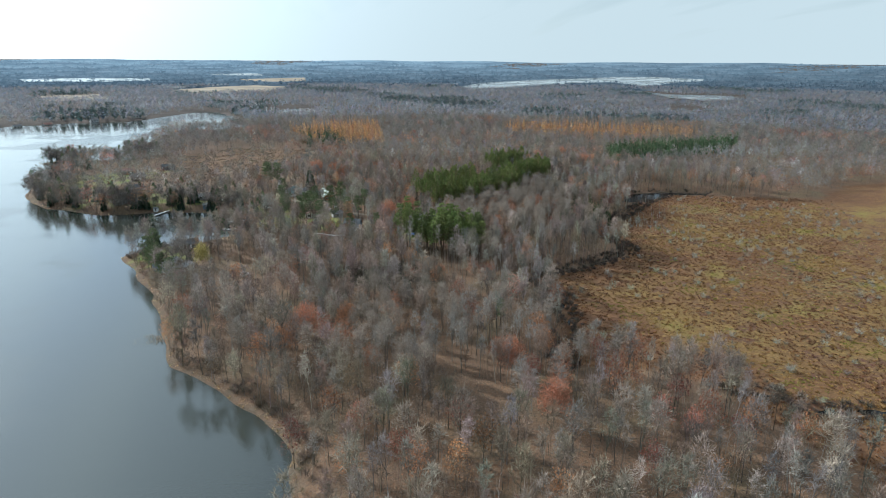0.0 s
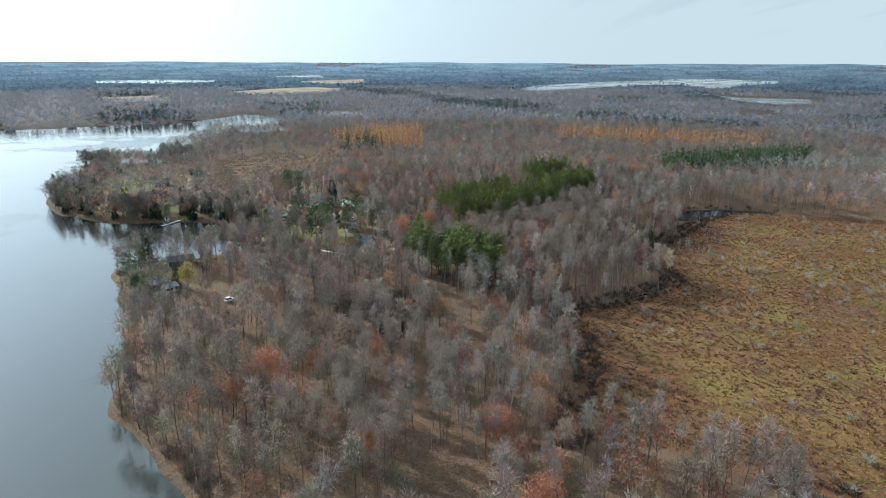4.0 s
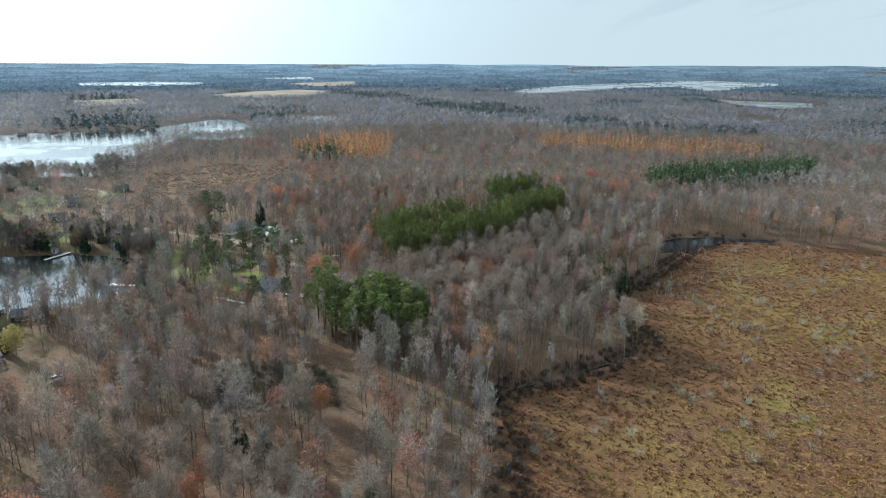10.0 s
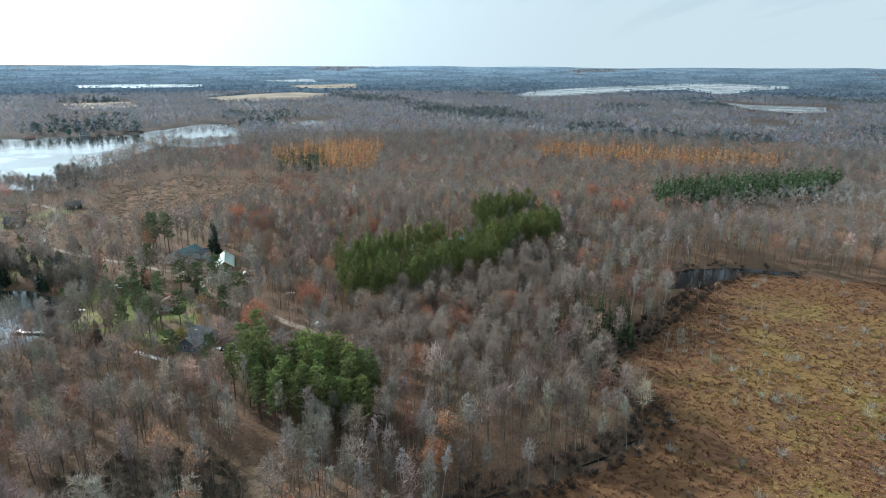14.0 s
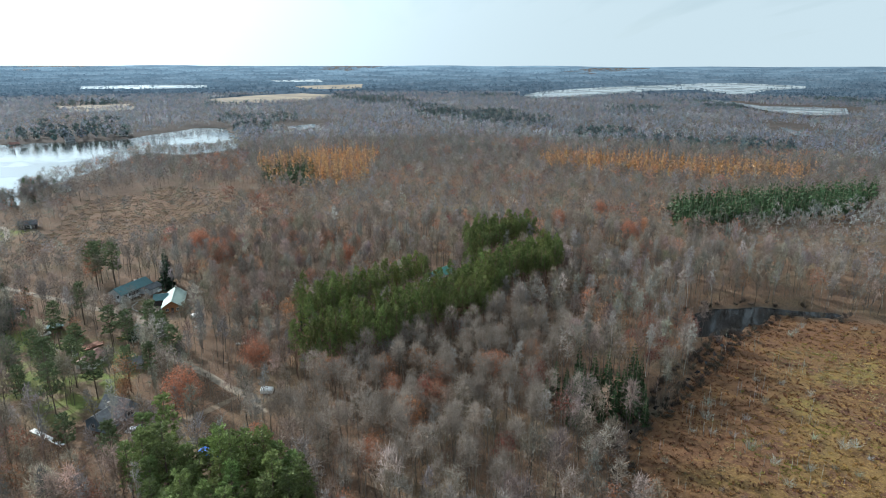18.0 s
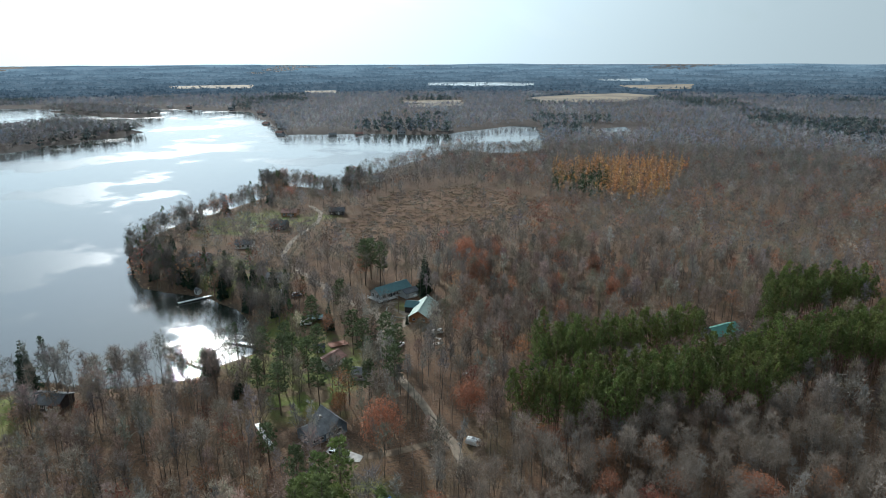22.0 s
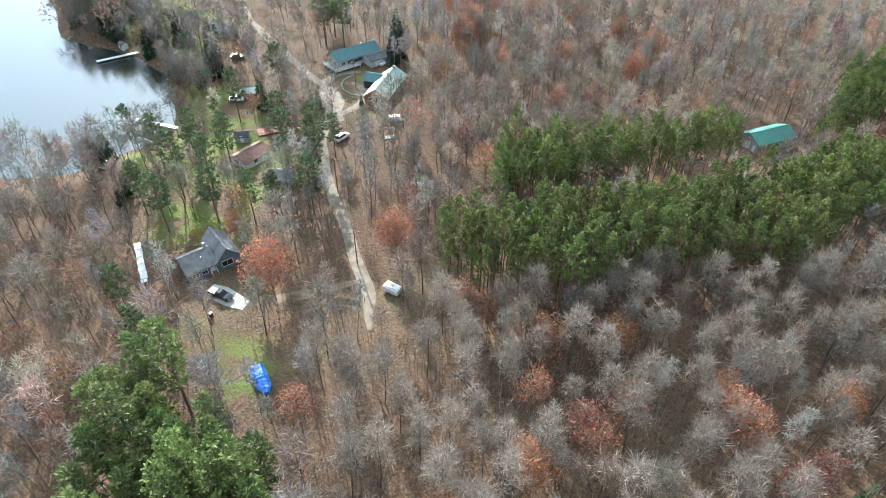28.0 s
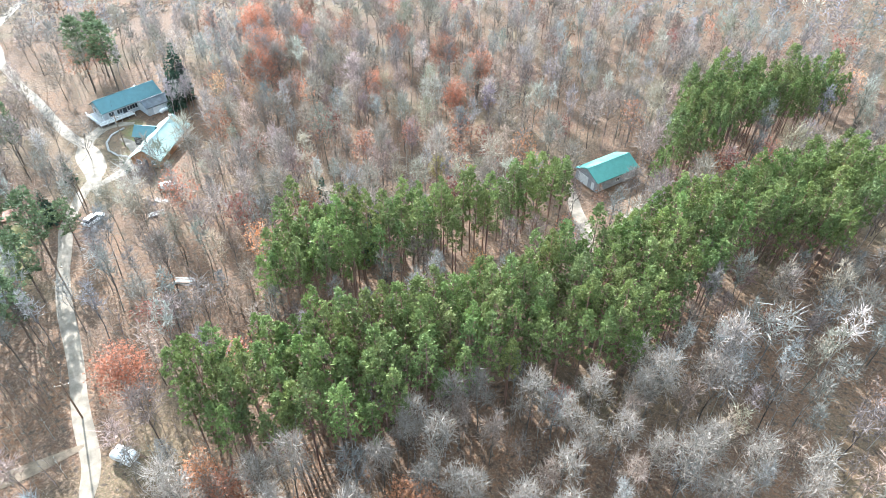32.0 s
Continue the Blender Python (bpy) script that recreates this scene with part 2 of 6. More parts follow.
# ---- the plan: shores, marsh, roads ----
LAKE = [(-46, -460), (-59.8, 69), (-73.6, 133.4), (-79.3, 148.3), (-87.4, 157.5), (-98.9, 164.4), (-117.3, 174.8), (-139.1, 185.1), (-155.2, 202.4), (-169, 220.8), (-193.2, 246.1),
        (-211.6, 262.2), (-234.6, 282.9), (-230, 301.3), (-213.9, 315.1), (-204.7, 326.6), (-201.2, 335.8), (-202.4, 348.4), (-204.7, 363.4), (-213.9, 369.1), (-233.4, 376), (-250.7, 377.2),
        (-270.2, 374.9), (-288.6, 365.7), (-304.8, 355.3), (-327.8, 358.8), (-358.8, 364.5), (-396.7, 387.5), (-424.3, 424.3), (-439.3, 463.4), (-462.3, 501.4), (-506, 516.3), (-501.4, 531.3), (-455.4, 550.8),
        (-434.7, 555.4)]
LAKE2 = [(-472.6, 580.8), (-485.3, 621), (-520.9, 705), (-562.3, 810), (-496, 810), (-486, 881), (-582, 997), (-672, 1095), (-712, 1068), (-705, 1000), (-687, 905), (-800, 806),
         (-848, 728), (-1037, 803), (-1301, 897), (-1502, 781), (-1705, 580.8), (-1886, 379.5), (-2012, 0), (-1840, -575), (-805, -805)]
LAKE = LAKE + LAKE2
ISLANDS = [[(-805, 301.3), (-884, 317.4), (-899, 374.9), (-961, 485.3), (-1019, 593.4), (-1118, 583), (-1244, 537), (-1124, 332.3), (-977, 276)],
           [(-1624, 565.8), (-1471, 602.6), (-1329, 642.8), (-1296, 708), (-1385, 738), (-1655, 645.1)]]
MARSH = [(62.1, 163.3), (60.9, 172.5), (37.9, 200.1), (34.5, 209.3), (12.6, 217.3), (-13.8, 215), (-16.1, 234.6), (-16.1, 257.6), (-23, 282.9), (-29.9, 300.1), (-8, 313.9), (13.8, 341.5), (11.5, 358.8), (-2.3, 382.9), (4.6, 396.7), (20.7, 434.7), (25.3, 465.7),
         (29.9, 483), (40.2, 487.6), (47.1, 497.9), (52.9, 507.1), (92, 510.6), (156.4, 515.2), (196.6, 577.3), (264.5, 621), (379.5, 644), (483, 483), (460, 276), (345, 138), (172.5, 92), (92, 115)]
PONDS = [[(17.2, 473.8), (19.5, 495.6), (31, 509.4), (49.4, 517.5), (80.5, 519.8), (75.9, 512.9), (52.9, 510.6), (47.1, 496.8), (41.4, 493.3), (40.2, 485.3), (29.9, 479.5)]]
CREEK = [(34.5, 480.7), (24.1, 450.8), (9.2, 416.3), (-3.4, 384.1), (9.2, 365.7), (14.9, 357.6), (12.6, 347.3), (1.1, 331.2), (-10.3, 317.4), (-25.3, 305.9), (-27.6, 292.1), (-18.4, 276), (-13.8, 251.8), (-16.1, 227.7), (-14.9, 211.6)]
DITCH = [(37.9, 209.3), (49.4, 208.1), (56.3, 200.1), (64.4, 202.4), (78.2, 205.8), (103.5, 211.6)]


def inside(px, py, poly):
    r = np.zeros(px.shape, bool)
    for (x1, y1), (x2, y2) in zip(poly, poly[1:] + poly[:1]):
        hit = ((y1 > py) != (y2 > py)) & (px < (x2 - x1) * (py - y1) / ((y2 - y1) or 1e-9) + x1)
        r ^= hit
    return r


def line_distance(px, py, pts):
    d = np.full(px.shape, 1e9)
    for (x1, y1), (x2, y2) in zip(pts, pts[1:]):
        l2 = (x2 - x1) ** 2 + (y2 - y1) ** 2 + 1e-9
        k = np.clip(((px - x1) * (x2 - x1) + (py - y1) * (y2 - y1)) / l2, 0, 1)
        d = np.minimum(d, np.hypot(px - x1 - k * (x2 - x1), py - y1 - k * (y2 - y1)))
    return d


def shore_distance(px, py, poly):
    """Metres outside the outline; negative within."""
    d = line_distance(px, py, poly + poly[:1])
    return np.where(inside(px, py, poly), -d, d)


def ripple(x, y):
    """A smooth unevenness of about one metre."""
    return (np.sin(x * 0.031 + 1.3) * np.sin(y * 0.027 + 0.4) + 0.5 * np.sin(x * 0.083 + y * 0.051) + 0.3 * np.sin(y * 0.12 - x * 0.07 + 2)) * 0.55


def wiggle(x, y, a=2.0):
    return a * (np.sin(x * 0.21 + 0.5 * np.sin(y * 0.33)) + np.sin(y * 0.27 + 1.7 + 0.7 * np.sin(x * 0.19))) * 0.5


CENTRE = (-23, 230)


def smooth(v, a, b):
    k = np.clip((v - a) / (b - a), 0, 1)
    return k * k * (3 - 2 * k)


def height(x, y):
    x, y = np.asarray(x, float), np.asarray(y, float)
    d = shore_distance(x, y, LAKE) + wiggle(x, y, 1.2)
    for isle in ISLANDS:
        d = np.maximum(d, -shore_distance(x, y, isle))
    m = shore_distance(x, y, MARSH) + wiggle(x, y)
    land = 2.6 + ripple(x, y)
    z = np.where(d < 0, np.maximum(d * 0.25, -1.6), np.minimum(land, 0.25 * d + 0.02))
    z = np.where(d > 0, np.minimum(z, 0.35 + np.maximum(0, m) * 0.16), z)
    for p in PONDS:
        s = shore_distance(x, y, p) + wiggle(x, y, 0.8)
        z = np.minimum(z, np.maximum(s * 0.3, -0.8) + 0.0)
    for stream, wide in ((CREEK, 0.6), (DITCH, 1.0)):
        s = line_distance(x, y, stream) - wide
        z = np.minimum(z, np.maximum(s * 0.35, -0.4))
    far = np.hypot(x - CENTRE[0], y - CENTRE[1])
    return z + 68 * np.clip((far - 2600) / 2250, 0, 1) ** 1.6


def steps(a, b, fine, lo, hi, grow=1.05):
    mid = list(np.arange(a, b + fine / 2, fine))
    up, s = [], fine
    while (up[-1] if up else mid[-1]) < hi:
        s *= grow
        up.append((up[-1] if up else mid[-1]) + s)
    down, s = [], fine
    while (down[-1] if down else mid[0]) > lo:
        s *= grow
        down.append((down[-1] if down else mid[0]) - s)
    return np.array(down[::-1] + mid + up)


def sheet(name, xs, ys, zf, mat):
    gx, gy = np.meshgrid(xs, ys)
    gz = zf(gx, gy)
    v = np.stack([gx.ravel(), gy.ravel(), gz.ravel()], 1)
    nx, ny = len(xs), len(ys)
    i = (np.arange(ny - 1)[:, None] * nx + np.arange(nx - 1)[None]).ravel()
    f = np.stack([i, i + 1, i + nx + 1, i + nx], 1)
    me = quick_mesh(name, v, f)
    me.materials.append(mat)
    me.polygons.foreach_set("use_smooth", np.ones(len(f), bool))
    return new(name, me), v


def quick_mesh(name, v, f, tint=None, mats=None):
    """A mesh from arrays; f has three or four corners to a face."""
    me = bpy.data.meshes.new(name)
    k = f.shape[1]
    me.vertices.add(len(v)); me.loops.add(f.size); me.polygons.add(len(f))
    me.vertices.foreach_set("co", np.asarray(v, np.float32).ravel())
    me.loops.foreach_set("vertex_index", f.astype(np.int32).ravel())
    me.polygons.foreach_set("loop_start", np.arange(0, f.size, k, dtype=np.int32))
    if tint is not None:
        a = me.attributes.new("tint", "FLOAT_COLOR", "POINT")
        a.data.foreach_set("color", np.concatenate([tint, np.ones((len(v), 1))], 1).astype(np.float32).ravel())
    if mats is not None:
        me.polygons.foreach_set("material_index", mats.astype(np.int32))
    me.update(calc_edges=True)
    return me


ROADS = {
    "gravel_road": ([(-99, 369.5), (-103, 371.6), (-108.1, 374.9), (-117.3, 377.8), (-128.8, 381.8), (-143.8, 386.4), (-158.7, 392.1), (-171.3, 397.9), (-181.7, 405.9), (-188.6, 415.1), (-197.8, 417.4), (-211.6, 416.3), (-228.8, 417.4), (-253, 418.6), (-272.5, 420.9), (-301.3, 427.8),
                     (-327.8, 450.8), (-350.8, 480.7), (-372.6, 496.8), (-399, 502.5)], 2.9),
    "driveway": ([(-112.7, 376), (-115, 365.7), (-118.4, 357.6), (-123, 350.8), (-128.8, 348.4)], 2.8),
    "cabin_lane": ([(-75.9, 464.6), (-82.8, 478.4), (-90.8, 485.3), (-96.6, 492.2)], 3.2),
    "forest_track": ([(-39.1, 552), (-13.8, 564.6), (10.3, 581.9), (46, 634.8)], 2.6),
    "turning_circle": ([(-181.7, 409.4), (-184, 419.7), (-190.9, 426.6), (-200.1, 425.5)], 3.6),
    "gravel_yard": ([(-178, 409), (-188, 412), (-198, 414), (-206, 419), (-210, 426), (-205, 432)], 3.8),
}
LAWNS = [[(-204.7, 345), (-172.5, 347.3), (-151.8, 343.8), (-133.4, 351.9), (-156.4, 374.9), (-172.5, 391), (-212.7, 396.7), (-235.7, 381.8), (-207, 368)],
         [(-121.9, 342.7), (-110.4, 355.3), (-96.6, 349.6), (-101.2, 341.5)], [(-333.5, 365.7), (-264.5, 379.5), (-247.2, 396.7), (-270.2, 416.3), (-322, 404.8), (-345, 385.2)],
         [(-193.2, 420.9), (-188.6, 427.8), (-197.8, 434.7), (-204.7, 430.1)], [(-230, 271.4), (-197.8, 266.8), (-189.7, 282.9), (-218.5, 301.3)], [(-379.5, 402.5), (-345, 460), (-356.5, 506), (-414, 460)]]
GLADES = [[(-72, 274), (-64, 280), (-50, 258), (-40, 232), (-46, 230), (-57, 250)], [(-96, 313), (-81, 313), (-70, 292), (-83, 292)], [(-48, 189), (-32, 189), (-29, 173), (-41, 168)], [(-89, 310), (-80, 313), (-65, 277), (-55, 262), (-65, 258), (-81, 287)],
          [(-204, 278), (-186, 284), (-154, 273), (-135, 256), (-150, 246), (-179, 253)], [(-118, 344), (-109, 357), (-117, 362), (-108, 366), (-102, 355), (-101, 345)], [(-222, 418), (-206, 406), (-188, 410), (-174, 419), (-168, 428), (-176, 432), (-200, 436), (-216, 426)],
          [(-92, 372), (-104, 380), (-100, 392), (-110, 396), (-118, 384), (-110, 374)]]
YARDS = [(-95, 338), (-150, 330), (-205, 340), (-262, 385), (-262, 420), (-220, 445), (-175, 440), (-160, 410), (-120, 395), (-90, 375)]
SWAMP = [(-122, 278), (-115, 291), (-95, 300), (-77, 293), (-68, 277), (-106, 264)]
MEADOWS = [[(-345, 506), (-396.7, 575), (-379.5, 644), (-287.5, 644), (-258.8, 540.5), (-276, 460), (-322, 460)]]


def build_ground():
    xs = steps(-260, 92, 3.2, -4900, 4900)
    ys = steps(115, 530, 3.2, -4600, 4900)
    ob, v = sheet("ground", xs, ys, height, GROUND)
    x, y, z = v.T
    zone = np.zeros((len(v), 4))
    # alpha sets the painted darkening, which grows with distance from the flight
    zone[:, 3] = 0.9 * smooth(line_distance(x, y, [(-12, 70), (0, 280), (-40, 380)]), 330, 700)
    m = shore_distance(x, y, MARSH) + wiggle(x, y)
    zone[:, 0] = 1 - smooth(m, -1.0, 3.0)
    for p in MEADOWS:
        zone[:, 0] = np.maximum(zone[:, 0], 0.45 * (1 - smooth(shore_distance(x, y, p) + wiggle(x, y, 8), -14, 10)))
    for p in LAWNS:
        zone[:, 1] = np.maximum(zone[:, 1], 1 - smooth(shore_distance(x, y, p) + wiggle(x, y, 4), -3, 3))
    zone[:, 2] = 0.85 * (1 - smooth(shore_distance(x, y, SWAMP) + wiggle(x, y, 5), -6, 5))
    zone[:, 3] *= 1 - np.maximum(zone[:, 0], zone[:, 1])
    zone[:, 2] = np.maximum(zone[:, 2], np.where((z < 0.3) & (m > 3) & (np.hypot(x + 23, y - 230) < 420), 1, 0) * 0.8)
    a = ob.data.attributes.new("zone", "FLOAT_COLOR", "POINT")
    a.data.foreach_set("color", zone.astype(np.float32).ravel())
    e = ob.data.attributes.new("rim", "FLOAT", "POINT")
    e.data.foreach_set("value", (0.85 * smooth(m + wiggle(x, y, 9), -42, -6)).astype(np.float32))
    tagged(ob, "leaf-strewn woodland floor, marsh and lawns in late autumn", "ground", kind="structure")
    for name, (x0, x1, y0, y1), mat, label in (("lake", (-2070, -23, -805, 1095), WATER, "calm grey-green lake mirroring the pale sky"),
                                              ("marsh_pond", (-36, 138, 160, 525), POND, "black still water of the marsh pond and creek")):
        w, _ = sheet(name, np.linspace(x0, x1, 8), np.linspace(y0, y1, 8), lambda p, q: np.zeros(p.shape) + (0.0 if mat is WATER else 0.012), mat)
        tagged(w, label, "water", kind="structure")


build_ground()


def polygon_sheet(name, pts, mat, lift, label, category, kind="structure"):
    me = bpy.data.meshes.new(name)
    bm = bmesh.new()
    p = np.array(pts, float)
    z = height(p[:, 0], p[:, 1]) + lift
    bm.faces.new([bm.verts.new((a, b, c)) for (a, b), c in zip(pts, z)])
    bmesh.ops.triangulate(bm, faces=bm.faces[:])
    bm.to_mesh(me)
    me.materials.append(mat)
    return tagged(new(name, me), label, category, kind=kind)


# ---- plants ----
rng = np.random.default_rng(7)
UP = np.array((0.0, 0.0, 1.0))


class Plant:
    """Collects triangles with a tint and a material slot."""

    def __init__(self):
        self.v, self.f, self.t, self.m, self.n = [], [], [], [], 0

    def add(self, v, f, tint, slot):
        v, f = np.asarray(v, float), np.asarray(f, int)
        self.v.append(v); self.f.append(f + self.n)
        self.t.append(np.broadcast_to(np.asarray(tint, float), v.shape).copy()); self.m.append(np.full(len(f), slot))
        self.n += len(v)

    def arrays(self):
        return np.concatenate(self.v), np.concatenate(self.f), np.concatenate(self.t), np.concatenate(self.m)


def unit(v):
    return v / (np.linalg.norm(v) + 1e-9)


def tube(p, pts, radii, sides, tint, slot):
    """A tapered limb along pts."""
    pts, rings = np.asarray(pts, float), []
    for i, (c, r) in enumerate(zip(pts, radii)):
        d = unit(pts[min(i + 1, len(pts) - 1)] - pts[max(i - 1, 0)])
        a = unit(np.cross(d, (0.31, 0.95, 0.12)))
        b = np.cross(d, a)
        k = np.arange(sides) * 2 * np.pi / sides
        rings.append(c + r * (np.cos(k)[:, None] * a + np.sin(k)[:, None] * b))
    f = []
    for i in range(len(pts) - 1):
        for s in range(sides):
            q, w, e, z = i * sides + s, i * sides + (s + 1) % sides, (i + 1) * sides + (s + 1) % sides, (i + 1) * sides + s
            f += [(q, w, e), (q, e, z)]
    p.add(np.concatenate(rings), f, tint, slot)


def blades(p, base, tip, wide, tint, slot):
    """Thin tapering slivers, one triangle each, turned at random."""
    base, tip = np.asarray(base, float), np.asarray(tip, float)
    d = tip - base
    side = np.cross(d, rng.normal(size=d.shape))
    side /= np.linalg.norm(side, axis=1, keepdims=True) + 1e-9
    wide = np.broadcast_to(np.asarray(wide, float), (len(base),))[:, None]
    v = np.stack([base - side * wide / 2, base + side * wide / 2, tip], 1).reshape(-1, 3)
    tint = np.asarray(tint, float)
    if tint.ndim == 2:
        tint = np.repeat(tint, 3, axis=0)
    p.add(v, np.arange(len(v)).reshape(-1, 3), tint, slot)


def flakes(p, centre, size, tint, slot):
    """Small leaf clusters, one triangle each, turned at random."""
    a = rng.normal(size=centre.shape); a /= np.linalg.norm(a, axis=1, keepdims=True)
    b = np.cross(a, rng.normal(size=centre.shape)); b /= np.linalg.norm(b, axis=1, keepdims=True) + 1e-9
    s = np.broadcast_to(np.asarray(size, float), (len(centre),))[:, None]
    v = np.stack([centre - a * s * 0.6, centre + a * s * 0.6 + b * s * 0.15, centre + b * s], 1).reshape(-1, 3)
    tint = np.asarray(tint, float)
    if tint.ndim == 2:
        tint = np.repeat(tint, 3, axis=0)
    p.add(v, np.arange(len(v)).reshape(-1, 3), tint, slot)


GREY, DARK, PALE, BROWN = (0.345, 0.29, 0.242), (0.15, 0.13, 0.11), (0.32, 0.297, 0.268), (0.295, 0.222, 0.178)


def bare_tree(h=16.0, spread=4.5, limbs=9, twigs=150, tint=GREY, trunk=DARK, leaf=None, leaves=0, first=0.4, sides=4, fine=0.09):
    """A leafless tree, or one that has kept its dry leaves: limbs that fork upwards, each ending in a rounded spray of twigs."""
    p, c = Plant(), Plant()
    lean = rng.normal(size=2) * 0.03 * h
    top = np.array((lean[0], lean[1], h * 0.9))
    n = 3
    axis = [top * (i / n) + np.array((*(rng.normal(size=2) * 0.012 * h), 0)) * (0 < i < n) for i in range(n + 1)]
    r0 = 0.0065 * h + 0.015
    tube(p, axis, [r0 * (1 - 0.85 * i / n) for i in range(n + 1)], sides, trunk, 0)
    low, high = first * h + 0.12 * (1 - first) * h, h
    lobes, sizes = [], []
    for i in range(limbs + 2):
        k = (i + 0.5) / (limbs + 2)                       # 0 at the crown's rim, 1 at its top
        a = i * 2.4 + rng.normal() * 0.35
        size = spread * rng.uniform(0.44, 0.64)
        out = (spread - size) * math.sqrt(max(0.0, 1 - k ** 2.2)) * rng.uniform(0.8, 1.1)
        z = low + (high - low - size * 0.9) * (0.16 + 0.84 * k) * rng.uniform(0.93, 1.04)
        at = np.array((np.cos(a) * out, np.sin(a) * out, z)) + np.array((*lean, 0)) * z / h
        fork = top * min(0.92, max(first * 0.85, (z - 0.9 * out - 1.0) / h))
        mid = fork + (at - fork) * 0.55 + np.array((0, 0, -0.05 * out)) + rng.normal(size=3) * 0.15
        r = r0 * (1 - 0.8 * k) * 0.62
        wood = np.array(trunk) * 0.7 + np.array(tint) * 0.3
        blades(p, [fork, fork, mid - (at - mid) * 0.3], [mid + (at - mid) * 0.5, mid + (at - mid) * 0.5, at + (at - mid) * 0.4], [r * 2.1, r * 2.1, r * 1.5], wood, 0)
        lobes.append(at); sizes.append(size)
        for j in range(3):
            w = unit(unit(at - fork) + rng.normal(size=3) * 0.6)
            s = fork + (at - fork) * (0.5 + 0.2 * j)
            blades(c, [s], [s + w * size * 0.9], fine * 1.3, wood, 0)
    lobes, sizes = np.array(lobes), np.array(sizes)
    if twigs:
        i = rng.choice(len(lobes), twigs, p=sizes ** 2 / (sizes ** 2).sum())
        q = rng.normal(size=(twigs, 3)) + UP * 0.55 + (lobes[i] - (0, 0, h * 0.62)) / spread * 0.45
        q /= np.linalg.norm(q, axis=1, keepdims=True)
        d = q + rng.normal(size=q.shape) * 0.22
        inner = rng.uniform(0.0, 0.62, twigs)
        b = lobes[i] + q * (inner * sizes[i])[:, None]
        e = lobes[i] + d * ((inner + rng.uniform(0.36, 0.6, twigs)) * sizes[i])[:, None]
        e[:, 2] += 0.06 * sizes[i]
        shade = np.array(tint) * rng.uniform(0.75, 1.22, (twigs, 1))
        blades(c, b, e, fine * rng.uniform(0.8, 1.25, twigs), shade, 0)
        if leaves:
            i = rng.integers(0, len(lobes), leaves)
            q = rng.normal(size=(leaves, 3)) + UP * 0.3
            q *= (rng.uniform(0.25, 1.0, leaves) ** 0.6 / np.linalg.norm(q, axis=1))[:, None]
            shade = np.array(leaf) * rng.uniform(0.7, 1.3, (leaves, 1))
            flakes(c, lobes[i] + q * sizes[i][:, None] * 1.12, rng.uniform(0.22, 0.44, leaves), shade, 1)
    return p, c


def pine_tree(h=19.0, crown=0.45, spread=2.3, tufts=240, rays=5, tint=(0.155, 0.186, 0.062), trunk=(0.24, 0.15, 0.115)):
    """A plantation pine: tall clear stem, needle tufts round a short crown."""
    p, c = Plant(), Plant()
    lean = rng.normal(size=2) * 0.012 * h
    top = np.array((lean[0], lean[1], h))
    tube(p, [top * 0, top * 0.35, top * 0.7, top * 0.97], [0.15, 0.13, 0.09, 0.02], 5, trunk, 0)
    for k in np.linspace(0.3, 1 - crown, 4):
        a = rng.random() * 6.3
        blades(p, [top * k], [top * k + np.array((np.cos(a), np.sin(a), -0.1)) * 1.1], 0.07, trunk, 0)
    puffs = tufts // 4
    k = rng.random(puffs) ** 0.85
    a = np.arange(puffs) * 2.4 + rng.random(puffs)
    prof = spread * np.clip(1.2 * (1 - k) ** 0.75 + 0.06, 0, 1.0) * rng.uniform(0.5, 1.05, puffs)
    z = h * (1 - crown + crown * k)
    end = np.stack([np.cos(a) * prof, np.sin(a) * prof, z + 0.3 * prof], 1) + np.outer(z / h, (*lean, 0))
    root = np.outer(z - 0.3 * prof, UP) + np.outer(z / h, (*lean, 0))
    blades(c, root, end, 0.07, trunk, 0)
    at = np.repeat(end, 4, 0) + rng.normal(size=(4 * puffs, 3)) * 0.24
    away = np.repeat((end - root) / (np.linalg.norm(end - root, axis=1, keepdims=True) + 0.1), 4 * rays, 0)
    size = rng.uniform(0.3, 0.47, 4 * puffs) * (0.7 + 0.13 * spread)
    base = np.repeat(at, rays, 0)
    d = rng.normal(size=base.shape) * 0.7 + away * 0.6 + UP * 0.5
    d /= np.linalg.norm(d, axis=1, keepdims=True)
    shade = np.repeat(np.array(tint) * rng.uniform(0.7, 1.4, (puffs, 1)), 4 * rays, 0)
    blades(c, base + d * np.repeat(size, rays)[:, None], base - d * 0.1, np.repeat(size * 0.62, rays), shade, 1)
    return p, c


